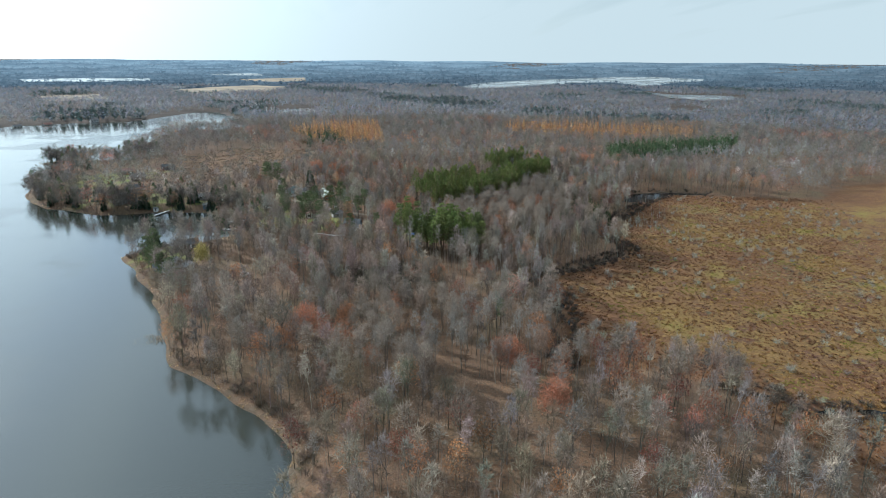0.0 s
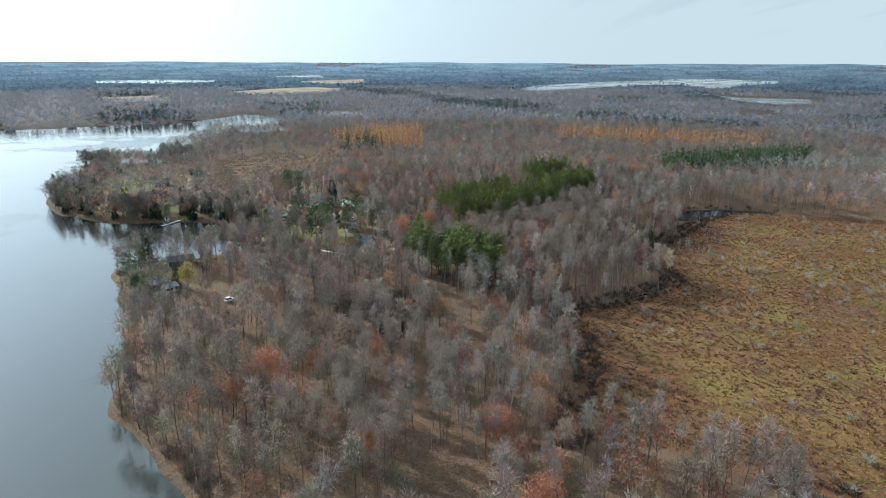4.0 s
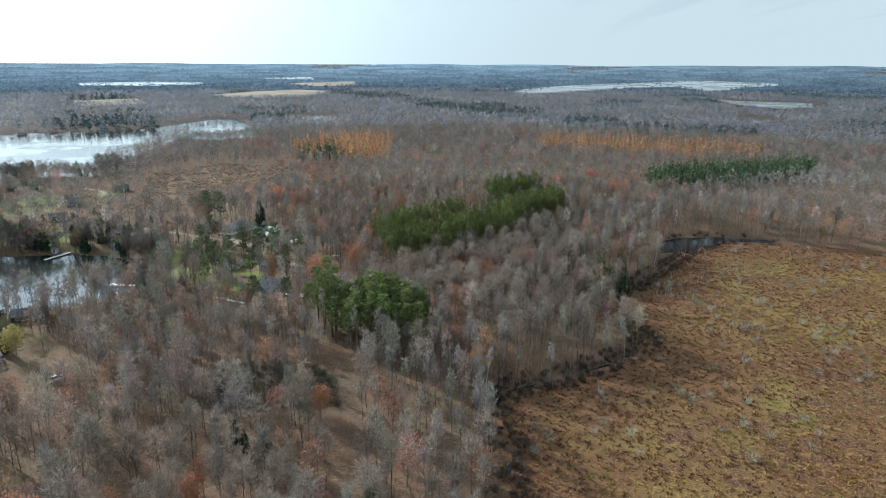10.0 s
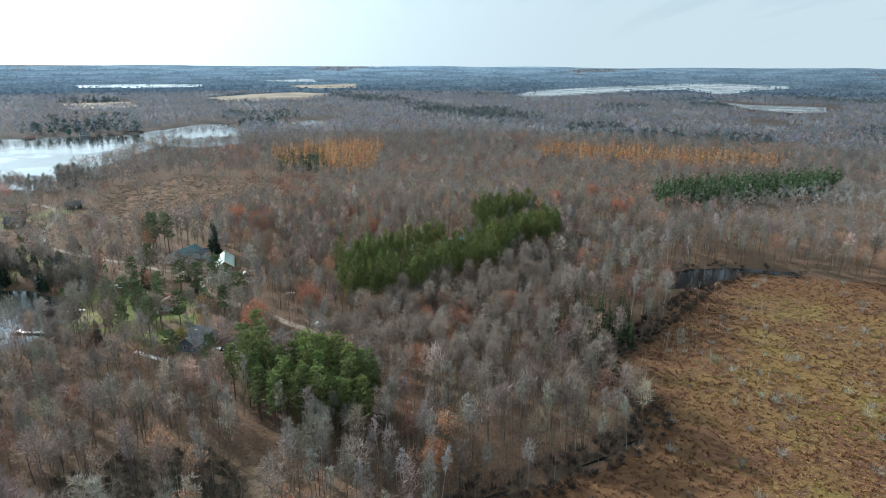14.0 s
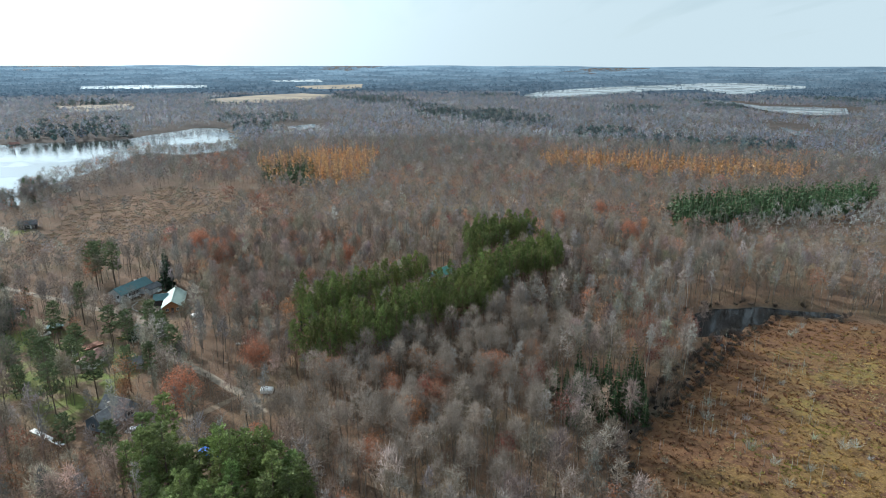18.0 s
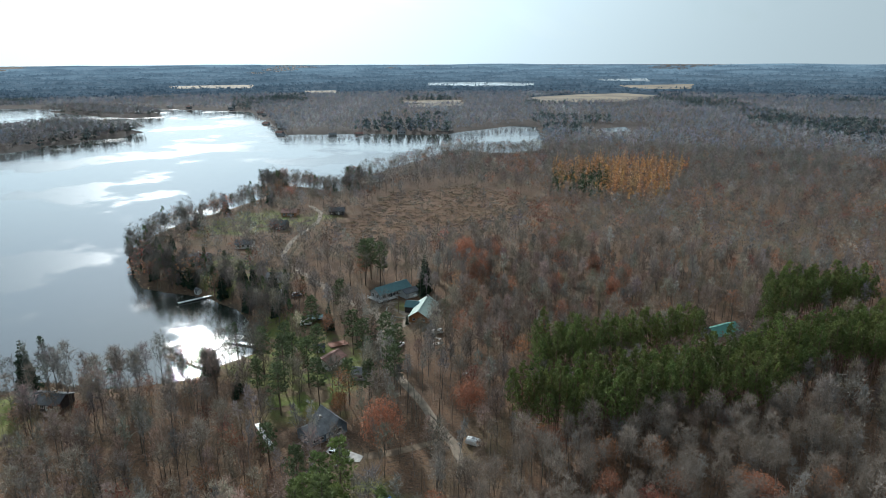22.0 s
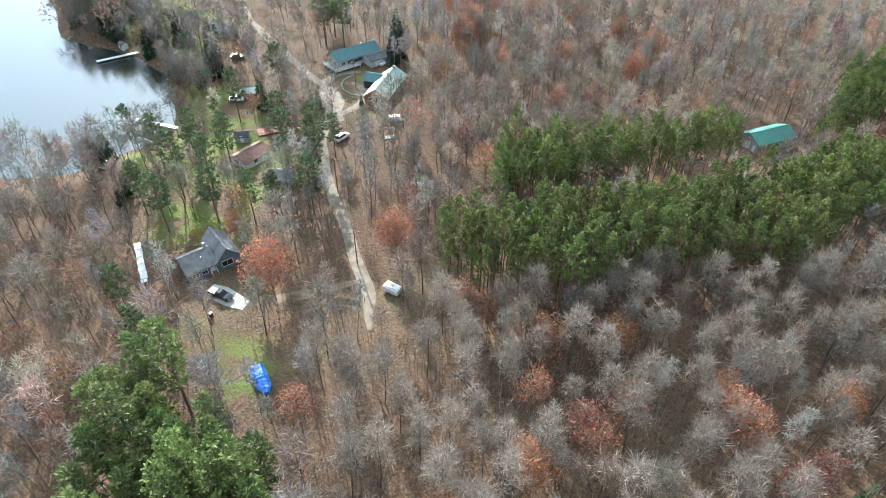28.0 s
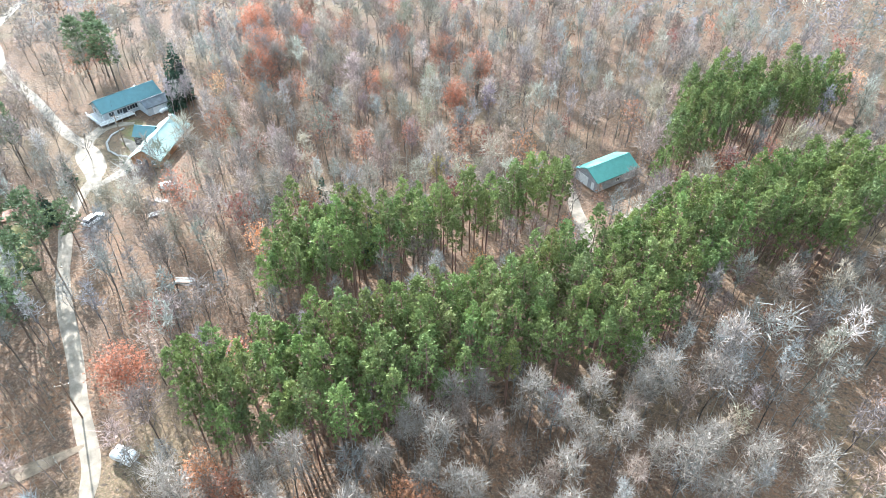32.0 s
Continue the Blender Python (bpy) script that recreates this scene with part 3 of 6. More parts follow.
def white_pine_tree(h=19.0, crown=0.62, spread=3.0, whorls=9, boughs=5, rays=6, tint=(0.12, 0.155, 0.075), trunk=(0.15, 0.115, 0.09)):
    """An open pine: whorls of level boughs, each a flat plume of needle sprays turned up at the end."""
    p, c = Plant(), Plant()
    lean = rng.normal(size=2) * 0.015 * h
    top = np.array((lean[0], lean[1], h))
    tube(p, [top * 0, top * 0.35, top * 0.7, top * 0.98], [0.24, 0.2, 0.12, 0.02], 6, trunk, 0)
    for w in range(whorls):
        k = (w + rng.uniform(-0.15, 0.15)) / whorls
        z = h * (1 - crown + crown * max(0.0, k))
        reach = spread * min(1.0, 0.7 + 0.9 * k) * (1.04 - max(0.0, k)) ** 0.55
        for i in range(boughs):
            if rng.random() < 0.1:
                continue
            a = i * 6.283 / boughs + w * 1.1 + rng.normal() * 0.25
            r = reach * rng.uniform(0.6, 1.15)
            way = np.array((np.cos(a), np.sin(a), 0.0))
            base = top * (z / h)
            tip = base + way * r + UP * r * rng.uniform(0.05, 0.4)
            blades(c, [base], [tip], 0.12, trunk, 0)
            m = 6
            q = rng.uniform(0.3, 1.05, m)
            side = np.cross(way, UP) * (rng.uniform(-0.42, 0.42, m) * r * (1.15 - q))[:, None]
            at = base + (tip - base) * q[:, None] + side + UP * (0.12 * r * q ** 2)[:, None] + rng.normal(size=(m, 3)) * 0.12
            size = rng.uniform(0.5, 0.85, m) * (0.55 + 0.14 * spread)
            d = rng.normal(size=(m * rays, 3)) * (0.7, 0.7, 0.3) + way * 0.7 + UP * 0.4
            d /= np.linalg.norm(d, axis=1, keepdims=True)
            start = np.repeat(at, rays, 0)
            shade = np.repeat(np.array(tint) * rng.uniform(0.65, 1.4, (m, 1)), rays, 0)
            blades(c, start + d * np.repeat(size, rays)[:, None], start - d * 0.15, np.repeat(size * 0.34, rays), shade, 1)
    return p, c


def spruce_tree(h=13.0, spread=2.2, tint=(0.06, 0.1, 0.045), whorls=13, boughs=8, low=0.06):
    """A dense spire, boughs drooping at the tips."""
    p, c = Plant(), Plant()
    tube(p, [(0, 0, 0), (0, 0, h * 0.5), (0, 0, h * 0.98)], [0.16, 0.1, 0.02], 5, BROWN, 0)
    for w in range(whorls):
        k = low + (0.98 - low) * w / whorls
        r = spread * (1 - k) ** 0.85 + 0.12
        a = np.arange(boughs) * 2 * np.pi / boughs + w * 0.7 + rng.normal(size=boughs) * 0.2
        rr = r * rng.uniform(0.75, 1.15, boughs)
        base = np.tile((0, 0, h * k + r * 0.25), (boughs, 1))
        tip = base + np.stack([np.cos(a) * rr, np.sin(a) * rr, -rr * rng.uniform(0.15, 0.5, boughs)], 1)
        shade = np.array(tint) * rng.uniform(0.6, 1.4, (boughs, 1))
        for turn in range(3):
            mid = base + (tip - base) * (0.25 + 0.25 * turn)
            off = rng.normal(size=tip.shape) * 0.18 * r
            blades(c, tip + off, mid * 0.55 + base * 0.45, rr * 0.62, shade, 1)
    return p, c


def clump(spread=4.0, h=13.0, tint=GREY, twigs=26, leaf=None, leaves=0, lobes=4, wide=0.3, stem=0.22):
    """A far tree in few slivers: trunk, and rounded sprays of branches with an uneven outline."""
    p = Plant()
    blades(p, [(0, 0, 0)], [(0, 0, h * 0.8)], stem, DARK, 0)
    k = (np.arange(lobes) + 0.5) / lobes
    a = np.arange(lobes) * 2.4 + rng.random(lobes)
    size = spread * rng.uniform(0.45, 0.62, lobes)
    out = (spread - size) * np.sqrt(1 - k ** 2) * 1.1
    at = np.stack([np.cos(a) * out, np.sin(a) * out, h * (0.5 + 0.42 * k) - size * 0.45], 1)
    i = rng.integers(0, lobes, twigs)
    q = rng.normal(size=(twigs, 3)) + UP * 0.5
    q /= np.linalg.norm(q, axis=1, keepdims=True)
    inner = rng.uniform(0.15, 0.7, twigs)
    b = at[i] + q * (inner * size[i])[:, None]
    e = at[i] + (q + rng.normal(size=q.shape) * 0.2) * ((inner + rng.uniform(0.4, 0.65, twigs)) * size[i])[:, None]
    e[:, 2] = np.minimum(e[:, 2], h * rng.uniform(0.96, 1.05, twigs))
    blades(p, b, e, wide, np.array(tint) * rng.uniform(0.78, 1.2, (twigs, 1)), 0)
    if leaves:
        t = rng.random((leaves, 1))
        i = rng.integers(0, twigs, leaves)
        flakes(p, b[i] * t + e[i] * (1 - t), rng.uniform(0.4, 0.75, leaves), np.array(leaf) * rng.uniform(0.7, 1.3, (leaves, 1)), 1)
    return p


def sapling(tint=GREY, h=8.0, twigs=12):
    """A thin young stem with a few upright twigs."""
    p = Plant()
    top = np.array((*(rng.normal(size=2) * 0.05 * h), h))
    blades(p, [(0, 0, 0), (0, 0, 0)], [top, top], 0.1, np.array(tint) * 0.9, 0)
    k = rng.uniform(0.3, 0.95, twigs)
    b = np.outer(k, top)
    a = rng.random(twigs) * 6.283
    e = b + np.stack([np.cos(a), np.sin(a), rng.uniform(0.8, 1.8, twigs)], 1) * (h * 0.11 * (1.25 - k) * rng.uniform(0.6, 1.3, twigs))[:, None]
    blades(p, b, e, 0.07, np.array(tint) * rng.uniform(0.8, 1.2, (twigs, 1)), 0)
    return p


def far_conifer(h=14.0, spread=2.5, tint=(0.035, 0.06, 0.03), n=22, low=0.15):
    p = Plant()
    blades(p, [(0, 0, 0)], [(0, 0, h)], 0.4, BROWN, 0)
    k = low + (1 - low) * rng.random(n)
    a = np.arange(n) * 2.4
    r = spread * (1.08 - k) ** 0.8
    tip = np.stack([np.cos(a) * r, np.sin(a) * r, h * k - 0.3 * r], 1)
    base = np.stack([0 * k, 0 * k, h * k + 0.5 * r], 1)
    blades(p, tip, base, r * 1.0, np.array(tint) * rng.uniform(0.65, 1.35, (n, 1)), 1)
    return p


def both(pc):
    """Trunk and crown of one plant as one set of arrays."""
    p = Plant()
    for q in pc:
        for v, f, t, m in [q.arrays()]:
            p.add(v, f, t, 0)
            p.m[-1] = m
    return p


def stuff(name, kinds, spots, mats, label, category, group="", size=(0.8, 1.2), shift=0.24):
    """One object from many plants: kinds are arrays, spots rows of x, y and the kind's number."""
    vs, fs, ts, ms, n = [], [], [], [], 0
    ground_z = height(spots[:, 0], spots[:, 1])
    for (x, y, k), z in zip(spots, ground_z):
        v, f, t, m = kinds[int(k)]
        a, s = rng.random() * 6.283, rng.uniform(*size)
        c, d = math.cos(a) * s, math.sin(a) * s
        w = np.empty_like(v)
        w[:, 0] = v[:, 0] * c - v[:, 1] * d + x
        w[:, 1] = v[:, 0] * d + v[:, 1] * c + y
        w[:, 2] = v[:, 2] * s * rng.uniform(0.92, 1.08) + z - 0.05
        vs.append(w); fs.append(f + n); ms.append(m)
        ts.append(t * math.exp(rng.normal() * shift) * (1 + rng.normal(size=3) * 0.045))
        n += len(v)
    me = quick_mesh(name, np.concatenate(vs), np.concatenate(fs), np.concatenate(ts), np.concatenate(ms))
    for m in mats:
        me.materials.append(m)
    return tagged(new(name, me), label, category, group, "stuff")


def scatter(x0, x1, y0, y1, gap, jitter=0.45):
    gx, gy = np.meshgrid(np.arange(float(x0), x1, gap), np.arange(float(y0), y1, gap))
    gx[1::2] += gap / 2
    p = np.stack([gx.ravel(), gy.ravel()], 1)
    return p + rng.uniform(-jitter, jitter, p.shape) * gap


PINES_A = [(-104, 392), (-98, 407), (-88, 425), (-82, 441), (-76, 458), (-68, 479), (-58, 512), (-44, 534), (-36, 515), (-37, 494), (-52, 484), (-53, 456), (-54, 442), (-66, 431), (-72, 417), (-73, 405), (-81, 398), (-90, 389), (-99, 388)]
PINES_B = [(-110, 409), (-124, 425), (-109, 440), (-98, 459), (-92, 478), (-86, 475), (-88, 464), (-92, 454), (-98, 436), (-104, 420)]
PINES_C = [(-77, 490), (-90, 534), (-72, 564), (-59, 564), (-56, 556), (-70, 530), (-73, 512)]
PINES_D = [(-92, 315), (-100, 320), (-107, 327), (-102, 334), (-88, 335.5), (-79, 339), (-69, 337), (-60, 328), (-57, 315), (-75, 311)]
ASPENS = [(70, 622), (72, 665), (126, 712), (240, 740), (225, 690), (162, 650), (106, 640)]
SPRUCES = [(-24.1, 402.5), (-17.2, 416.3), (5.8, 423.2), (8, 402.5), (-13.8, 393.3)]
PINES_F = [(10.3, 678.5), (80.5, 736), (156.4, 782), (148.3, 747), (113.8, 690), (12.6, 621)]
LARCH_1 = [(-364.5, 743), (-356.5, 808), (-284, 849), (-223.1, 686.5), (-290.9, 647.4)]
LARCH_2 = [(-119.6, 874), (-17.2, 898), (135.7, 868), (105.8, 814), (8, 798), (-100, 820)]
HOUSES = [(-142.6, 350.8, 10.3), (-186.3, 427.8, 12.6), (-211.6, 433.5, 11.5), (-93.1, 502.5, 10.5), (-84, 493, 6), (-177.1, 377.2, 8), (-161, 379.5, 6.9), (-126.5, 349.6, 8), (-100, 346.1, 5.8), (-105.8, 379.5, 3.4), (-215, 394.4, 5.8), (-253, 384.1, 5.8), (-318.5, 385.2, 11.5), (-361.1, 457.7, 10.3), (-369.1, 507.1, 9.2),
          (-194, 266, 11), (-187.4, 402.5, 4.6)]


def free(p, gap=1.0, margin=0.0):
    """Which of the spots are woodland: dry land clear of roads, houses, lawns and plantations."""
    x, y = p.T
    ok = (shore_distance(x, y, LAKE) + wiggle(x, y, 1.2) > 0.6 + margin) & (shore_distance(x, y, MARSH) + wiggle(x, y) > 1.5)
    for isle in ISLANDS:
        ok |= shore_distance(x, y, isle) < -2
    for q in PONDS:
        ok &= shore_distance(x, y, q) > 0.8
    for pts, wide in ROADS.values():
        ok &= line_distance(x, y, pts) > wide * 0.5 + 1.2
    for hx, hy, r in HOUSES:
        ok &= np.hypot(x - hx, y - hy) > r
    for q in (PINES_A, PINES_B, PINES_C, PINES_D, PINES_F, LARCH_1, LARCH_2, SPRUCES):
        ok &= ~inside(x, y, q)
    for q in LAWNS:
        ok &= ~(inside(x, y, q) & (rng.random(len(x)) < (0.55 if q is LAWNS[0] else 0.4)))
    ok &= ~(inside(x, y, SWAMP) & (rng.random(len(x)) < 0.6))
    for q in GLADES:
        ok &= ~(inside(x, y, q) & (rng.random(len(x)) < 0.9))
    ok &= ~(inside(x, y, YARDS) & (rng.random(len(x)) < 0.3))
    for q in MEADOWS:
        ok &= ~(inside(x, y, q) & (rng.random(len(x)) < 0.9))
    ok &= line_distance(x, y, DITCH) > 3
    ok &= line_distance(x, y, [(-160, 341), (-126, 334)]) > 2.2
    return ok


def in_view(p, near=60):
    """Spots that lie ahead of the flight, with some room round it."""
    a = np.degrees(np.arctan2(-(p[:, 0] - 12), p[:, 1] - 0))
    b = np.degrees(np.arctan2(-(p[:, 0] + 0), p[:, 1] - 247))
    return ((a > -28) & (a < 62) & (p[:, 1] > near)) | ((b > 8) & (b < 100))


FLIGHT = [(-13.8, 69), (5.8, 172.5), (0, 276), (-25.3, 345), (-46, 385.2)]


def patch_noise(p, s, seed):
    x, y = p.T
    return np.sin(x / s + seed) * np.sin(y / s * 1.13 + seed * 2.1) + 0.6 * np.sin((x + y) / s * 1.7 + seed * 3.3) + 0.4 * np.sin((x - 1.4 * y) / s * 2.6 + seed)


RUST, ORANGE, CRIMSON, TAN, GOLD = (0.38, 0.165, 0.1), (0.44, 0.21, 0.11), (0.29, 0.115, 0.085), (0.3, 0.19, 0.12), (0.3, 0.24, 0.07)


TREE_KINDS = [
    (17, 3.9, 9, 420, GREY, DARK, None, 0, 0.4, "leafless grey-brown hardwood with a rounded crown"), (16, 3.3, 8, 380, (0.335, 0.283, 0.236), DARK, None, 0, 0.35, "leafless brown-grey tree with fine upright twigs"),
    (18.5, 4.2, 10, 440, (0.285, 0.24, 0.2), DARK, None, 0, 0.42, "tall leafless dark-stemmed hardwood"), (16.5, 2.6, 8, 340, (0.29, 0.27, 0.245), (0.17, 0.16, 0.145), None, 0, 0.45, "slim leafless aspen with grey bark"),
    (14, 3.1, 7, 350, BROWN, DARK, None, 0, 0.3, "leafless reddish-brown young hardwood"), (17, 2.4, 9, 330, PALE, PALE, None, 0, 0.45, "leafless birch with pale bark"),
    (16, 4.2, 10, 420, (0.275, 0.255, 0.23), (0.16, 0.15, 0.138), None, 0, 0.3, "silvery leafless tree with a wide crown"), (14.5, 4.4, 8, 160, GREY, DARK, RUST, 430, 0.32, "oak holding rust-brown dry leaves"),
    (14, 4.0, 8, 160, GREY, DARK, ORANGE, 400, 0.3, "oak holding orange-brown dry leaves"), (13.5, 3.8, 8, 160, GREY, DARK, CRIMSON, 380, 0.3, "oak holding dark red dry leaves"),
    (9, 2.9, 6, 120, BROWN, DARK, TAN, 170, 0.2, "low tan-leaved understorey tree"), (7, 2.2, 6, 120, (0.26, 0.21, 0.18), DARK, None, 0, 0.15, "leafless grey understorey shrub tree")]


def single_tree(name, pc, mats, label, category, group=""):
    """A tree as a thing: an empty with trunk and crown."""
    root = tagged(new(name), label, category, group)
    for part_name, q in zip(("trunk", "crown"), pc):
        v, f, t, m = q.arrays()
        me = quick_mesh(part_name, v, f, t, m)
        for mat in mats:
            me.materials.append(mat)
        new(part_name, me).parent = root
    return root


def put_tree(singles, used, i, x, y, z, size=None):
    s = size or rng.uniform(0.85, 1.15)
    m = pose(x, y, z - 0.05, 0, 0, rng.uniform(0, 360))
    if used[i]:
        ob = copy_thing(singles[i], m)
    else:
        ob, used[i] = singles[i], True
        ob.matrix_basis = m
    ob.scale = (s, s, s)
    return ob


def build_woods():
    near = [bare_tree(h, s, l, tw * 2, t, tr, lf, n * 2, fi, fine=0.075) for h, s, l, tw, t, tr, lf, n, fi, _ in TREE_KINDS]
    coarse = [bare_tree(h, s, l, tw - 40, t, tr, lf, n, fi, 3, 0.125) for h, s, l, tw, t, tr, lf, n, fi, _ in TREE_KINDS]
    coarse += [bare_tree(h, s, l, tw - 40, t, tr, lf, n, fi, 3, 0.125) for h, s, l, tw, t, tr, lf, n, fi, _ in TREE_KINDS]
    p = scatter(-485, 240, 70, 645, 5.7, 0.5)
    d = line_distance(p[:, 0], p[:, 1], FLIGHT)
    p = p[free(p) & in_view(p) & (d < 215)]
    more = scatter(-190, -25, 180, 330, 15, 0.5)
    p = np.concatenate([p, more[free(more)]])
    p = p[~((p[:, 1] < 245) & (rng.random(len(p)) < 0.15))]          # the wood is more open towards the south
    r, n1, n2 = rng.random(len(p)), patch_noise(p, 24, 1.0), patch_noise(p, 39, 5.0)
    k = rng.integers(0, 5, len(p))
    k = np.where((n1 > 0.75) & (r < 0.55), 3 + 3 * (r < 0.2), k)
    k = np.where((n2 > 0.8) & (r < 0.35), 5, k)
    k = np.where((shore_distance(p[:, 0], p[:, 1], MARSH) < 38) & (r < 0.22), 3 + 2 * (r < 0.12), k)
    k = np.where((n1 < -0.5) & (r > 0.76), 7 + (r * 100).astype(int) % 3, k)
    k = np.where(r > 0.955, 7 + (r * 1000).astype(int) % 3, k)
    k = np.where((r > 0.6) & (r < 0.74), 10 + (r * 1000).astype(int) % 2, k)
    x, y = p.T
    close = ((x > -95) & (x < -20) & (y > 345) & (y < 440)) | ((x > -85) & (x < -5) & (y > 178) & (y < 236))
    # pale trees here become a dark kind, putting shade into their tint
    shady = (x > -85) & (x < 0) & (y > 345) & (y < 440) & np.isin(k, (3, 5, 6)) & (rng.random(len(k)) < 0.65)
    k = np.where(shady, 2, k)
    close &= np.cumsum(close) <= 300
    singles = [single_tree("bare_tree", near[i], (TWIG, LEAF), TREE_KINDS[i][-1], "tree", "woodland trees") for i in range(len(near))]
    used = [False] * len(singles)
    for (tx, ty), i, tz in zip(p[close], k[close], height(*p[close].T)):
        put_tree(singles, used, int(i), tx, ty, tz)
    for done, ob in zip(used, singles):
        if not done:
            for o in (*ob.children, ob):
                bpy.data.objects.remove(o)
    k = k + len(near) * rng.integers(0, 2, len(k))
    stuff("bare_woodland", [both(t).arrays() for t in coarse], np.column_stack([p, k])[~close], (TWIG, LEAF), "dense leafless grey woodland with scattered rust-coloured oaks", "woodland", "woods")
    p = scatter(-260, 120, 120, 560, 3.3, 0.6)
    d = line_distance(p[:, 0], p[:, 1], FLIGHT)
    p = p[(d < 190) & in_view(p)]
    p = p[free(p) & (patch_noise(p, 19, 3.0) + rng.normal(size=len(p)) * 0.5 > -0.5)]
    more = scatter(-130, -10, 300, 405, 2.6, 0.6)
    p = np.concatenate([p, more[free(more)]])
    young = [sapling(t, h).arrays() for t in (GREY, BROWN, (0.35, 0.32, 0.285), (0.3, 0.24, 0.2)) for h in (6.0, 8.5, 10.5)]
    stuff("young_growth", young, np.column_stack([p, rng.integers(0, len(young), len(p))]), (TWIG,), "thin grey-brown saplings crowding the woodland floor", "saplings", "woods")
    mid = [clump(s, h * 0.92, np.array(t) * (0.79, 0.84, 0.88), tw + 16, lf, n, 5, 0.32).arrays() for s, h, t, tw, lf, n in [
        (4.6, 17, GREY, 64, None, 0), (4.4, 15, (0.29, 0.25, 0.215), 60, None, 0), (5.0, 18, (0.25, 0.215, 0.185), 64, None, 0), (4.0, 16, (0.3, 0.28, 0.262), 64, None, 0), (4.4, 14, BROWN, 66, None, 0),
        (4.0, 17, (0.29, 0.27, 0.245), 56, None, 0), (5.0, 15, GREY, 40, RUST, 90), (4.8, 15, GREY, 40, CRIMSON, 90), (4.6, 14, GREY, 40, ORANGE, 80), (3.6, 17, (0.36, 0.335, 0.3), 76, None, 0)]]
    p = scatter(-875, 485, 170, 1150, 7.4)
    d = line_distance(p[:, 0], p[:, 1], FLIGHT)
    south = scatter(-60, 190, -140, 135, 7.4)
    seen = in_view(south, 70) & (line_distance(south[:, 0], south[:, 1], FLIGHT) < 215)
    p = np.concatenate([p[free(p) & in_view(p) & (d >= 215) & (d < 645)], south[free(south) & ~seen]])
    r, n1, n2 = rng.random(len(p)), patch_noise(p, 42, 2.0), patch_noise(p, 60, 4.0)
    k = rng.integers(0, 5, len(p))
    k = np.where((n2 > 0.9) & (r < 0.6), 5, np.where((n1 > 0.8) & (r < 0.5), 6 + (r * 50).astype(int) % 3, k))
    k = np.where(r > 0.96, 6 + (r * 1000).astype(int) % 3, k)
    k = np.where(inside(p[:, 0], p[:, 1], ASPENS) & (r < 0.9), 9, k)
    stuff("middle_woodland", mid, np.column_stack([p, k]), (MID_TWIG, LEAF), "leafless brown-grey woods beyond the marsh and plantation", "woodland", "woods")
    # bluish tints put the haze of the air into the far trees' colour
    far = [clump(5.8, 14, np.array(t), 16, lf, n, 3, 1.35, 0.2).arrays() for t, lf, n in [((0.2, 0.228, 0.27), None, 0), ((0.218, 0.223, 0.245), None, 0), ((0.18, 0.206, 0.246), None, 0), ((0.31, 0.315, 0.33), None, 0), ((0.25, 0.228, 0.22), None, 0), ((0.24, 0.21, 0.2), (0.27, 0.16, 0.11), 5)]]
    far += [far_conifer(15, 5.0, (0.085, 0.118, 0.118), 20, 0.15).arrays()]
    p = scatter(-2400, 1700, 170, 2500, 11.0)
    d = line_distance(p[:, 0], p[:, 1], FLIGHT)
    p = p[free(p) & in_view(p) & (d >= 645) & (d < 1900)]
    for q in FIELDS + FAR_WATERS:
        p = p[shore_distance(p[:, 0], p[:, 1], q) > (30 if q in FAR_WATERS else 4)]
    shore = np.concatenate([np.linspace(a, b, int(math.dist(a, b) / 5)) for a, b in zip(LAKE2[5:13], LAKE2[6:14])])
    shore = np.concatenate([shore, shore]) + rng.normal(size=(2 * len(shore), 2)) * 9
    d = shore_distance(shore[:, 0], shore[:, 1], LAKE)
    p = np.concatenate([p, shore[(d > 2.5) & (d < 30)]])
    r, n1, n2 = rng.random(len(p)), patch_noise(p, 90, 2.0), patch_noise(p, 130, 4.0)
    k = rng.integers(0, 5, len(p))
    k = np.where(k == 3, 1, k)
    k = np.where((patch_noise(p, 55, 7.0) > 0.6) & (r < 0.7), 3, k)
    k = np.where((n1 > 0.9) & (r < 0.55), 5, np.where((n2 > 0.8) & (r < 0.6), 6, k))
    stuff("far_woodland", far, np.column_stack([p, k]), (FAR_TWIG, NEEDLE), "haze-tinted distant bare woods with dark conifer stands", "woodland", "woods", (0.85, 1.25), 0.1)
    dense = [clump(6.5, 15, t, 30, None, 0, 4, 1.2, 0.25).arrays() for t in ((0.13, 0.128, 0.13), (0.11, 0.108, 0.112), (0.15, 0.14, 0.135))] + [far_conifer(16, 4.0, (0.05, 0.068, 0.06), 20, 0.15).arrays()]
    p = np.concatenate([scatter(-1260, -790, 270, 600, 9), scatter(-1660, -1290, 560, 745, 11)])
    p = p[np.min([shore_distance(p[:, 0], p[:, 1], q) for q in ISLANDS], axis=0) < 2]
    k = np.where(rng.random(len(p)) < 0.85, rng.integers(0, 3, len(p)), 3)
    stuff("island_woodland", dense, np.column_stack([p, k]), (FAR_TWIG, NEEDLE), "dark close-standing trees on the lake islands", "woodland", "woods", (0.8, 1.1), 0.12)
    p = scatter(-4200, 2800, 600, 4700, 42)
    d = np.hypot(p[:, 0] - CENTRE[0], p[:, 1] - CENTRE[1])
    p = p[free(p) & in_view(p) & (d >= 1850) & (d < 4700)]
    for q in FIELDS + FAR_WATERS:
        p = p[shore_distance(p[:, 0], p[:, 1], q) > rng.uniform(-14, 14, len(p))]
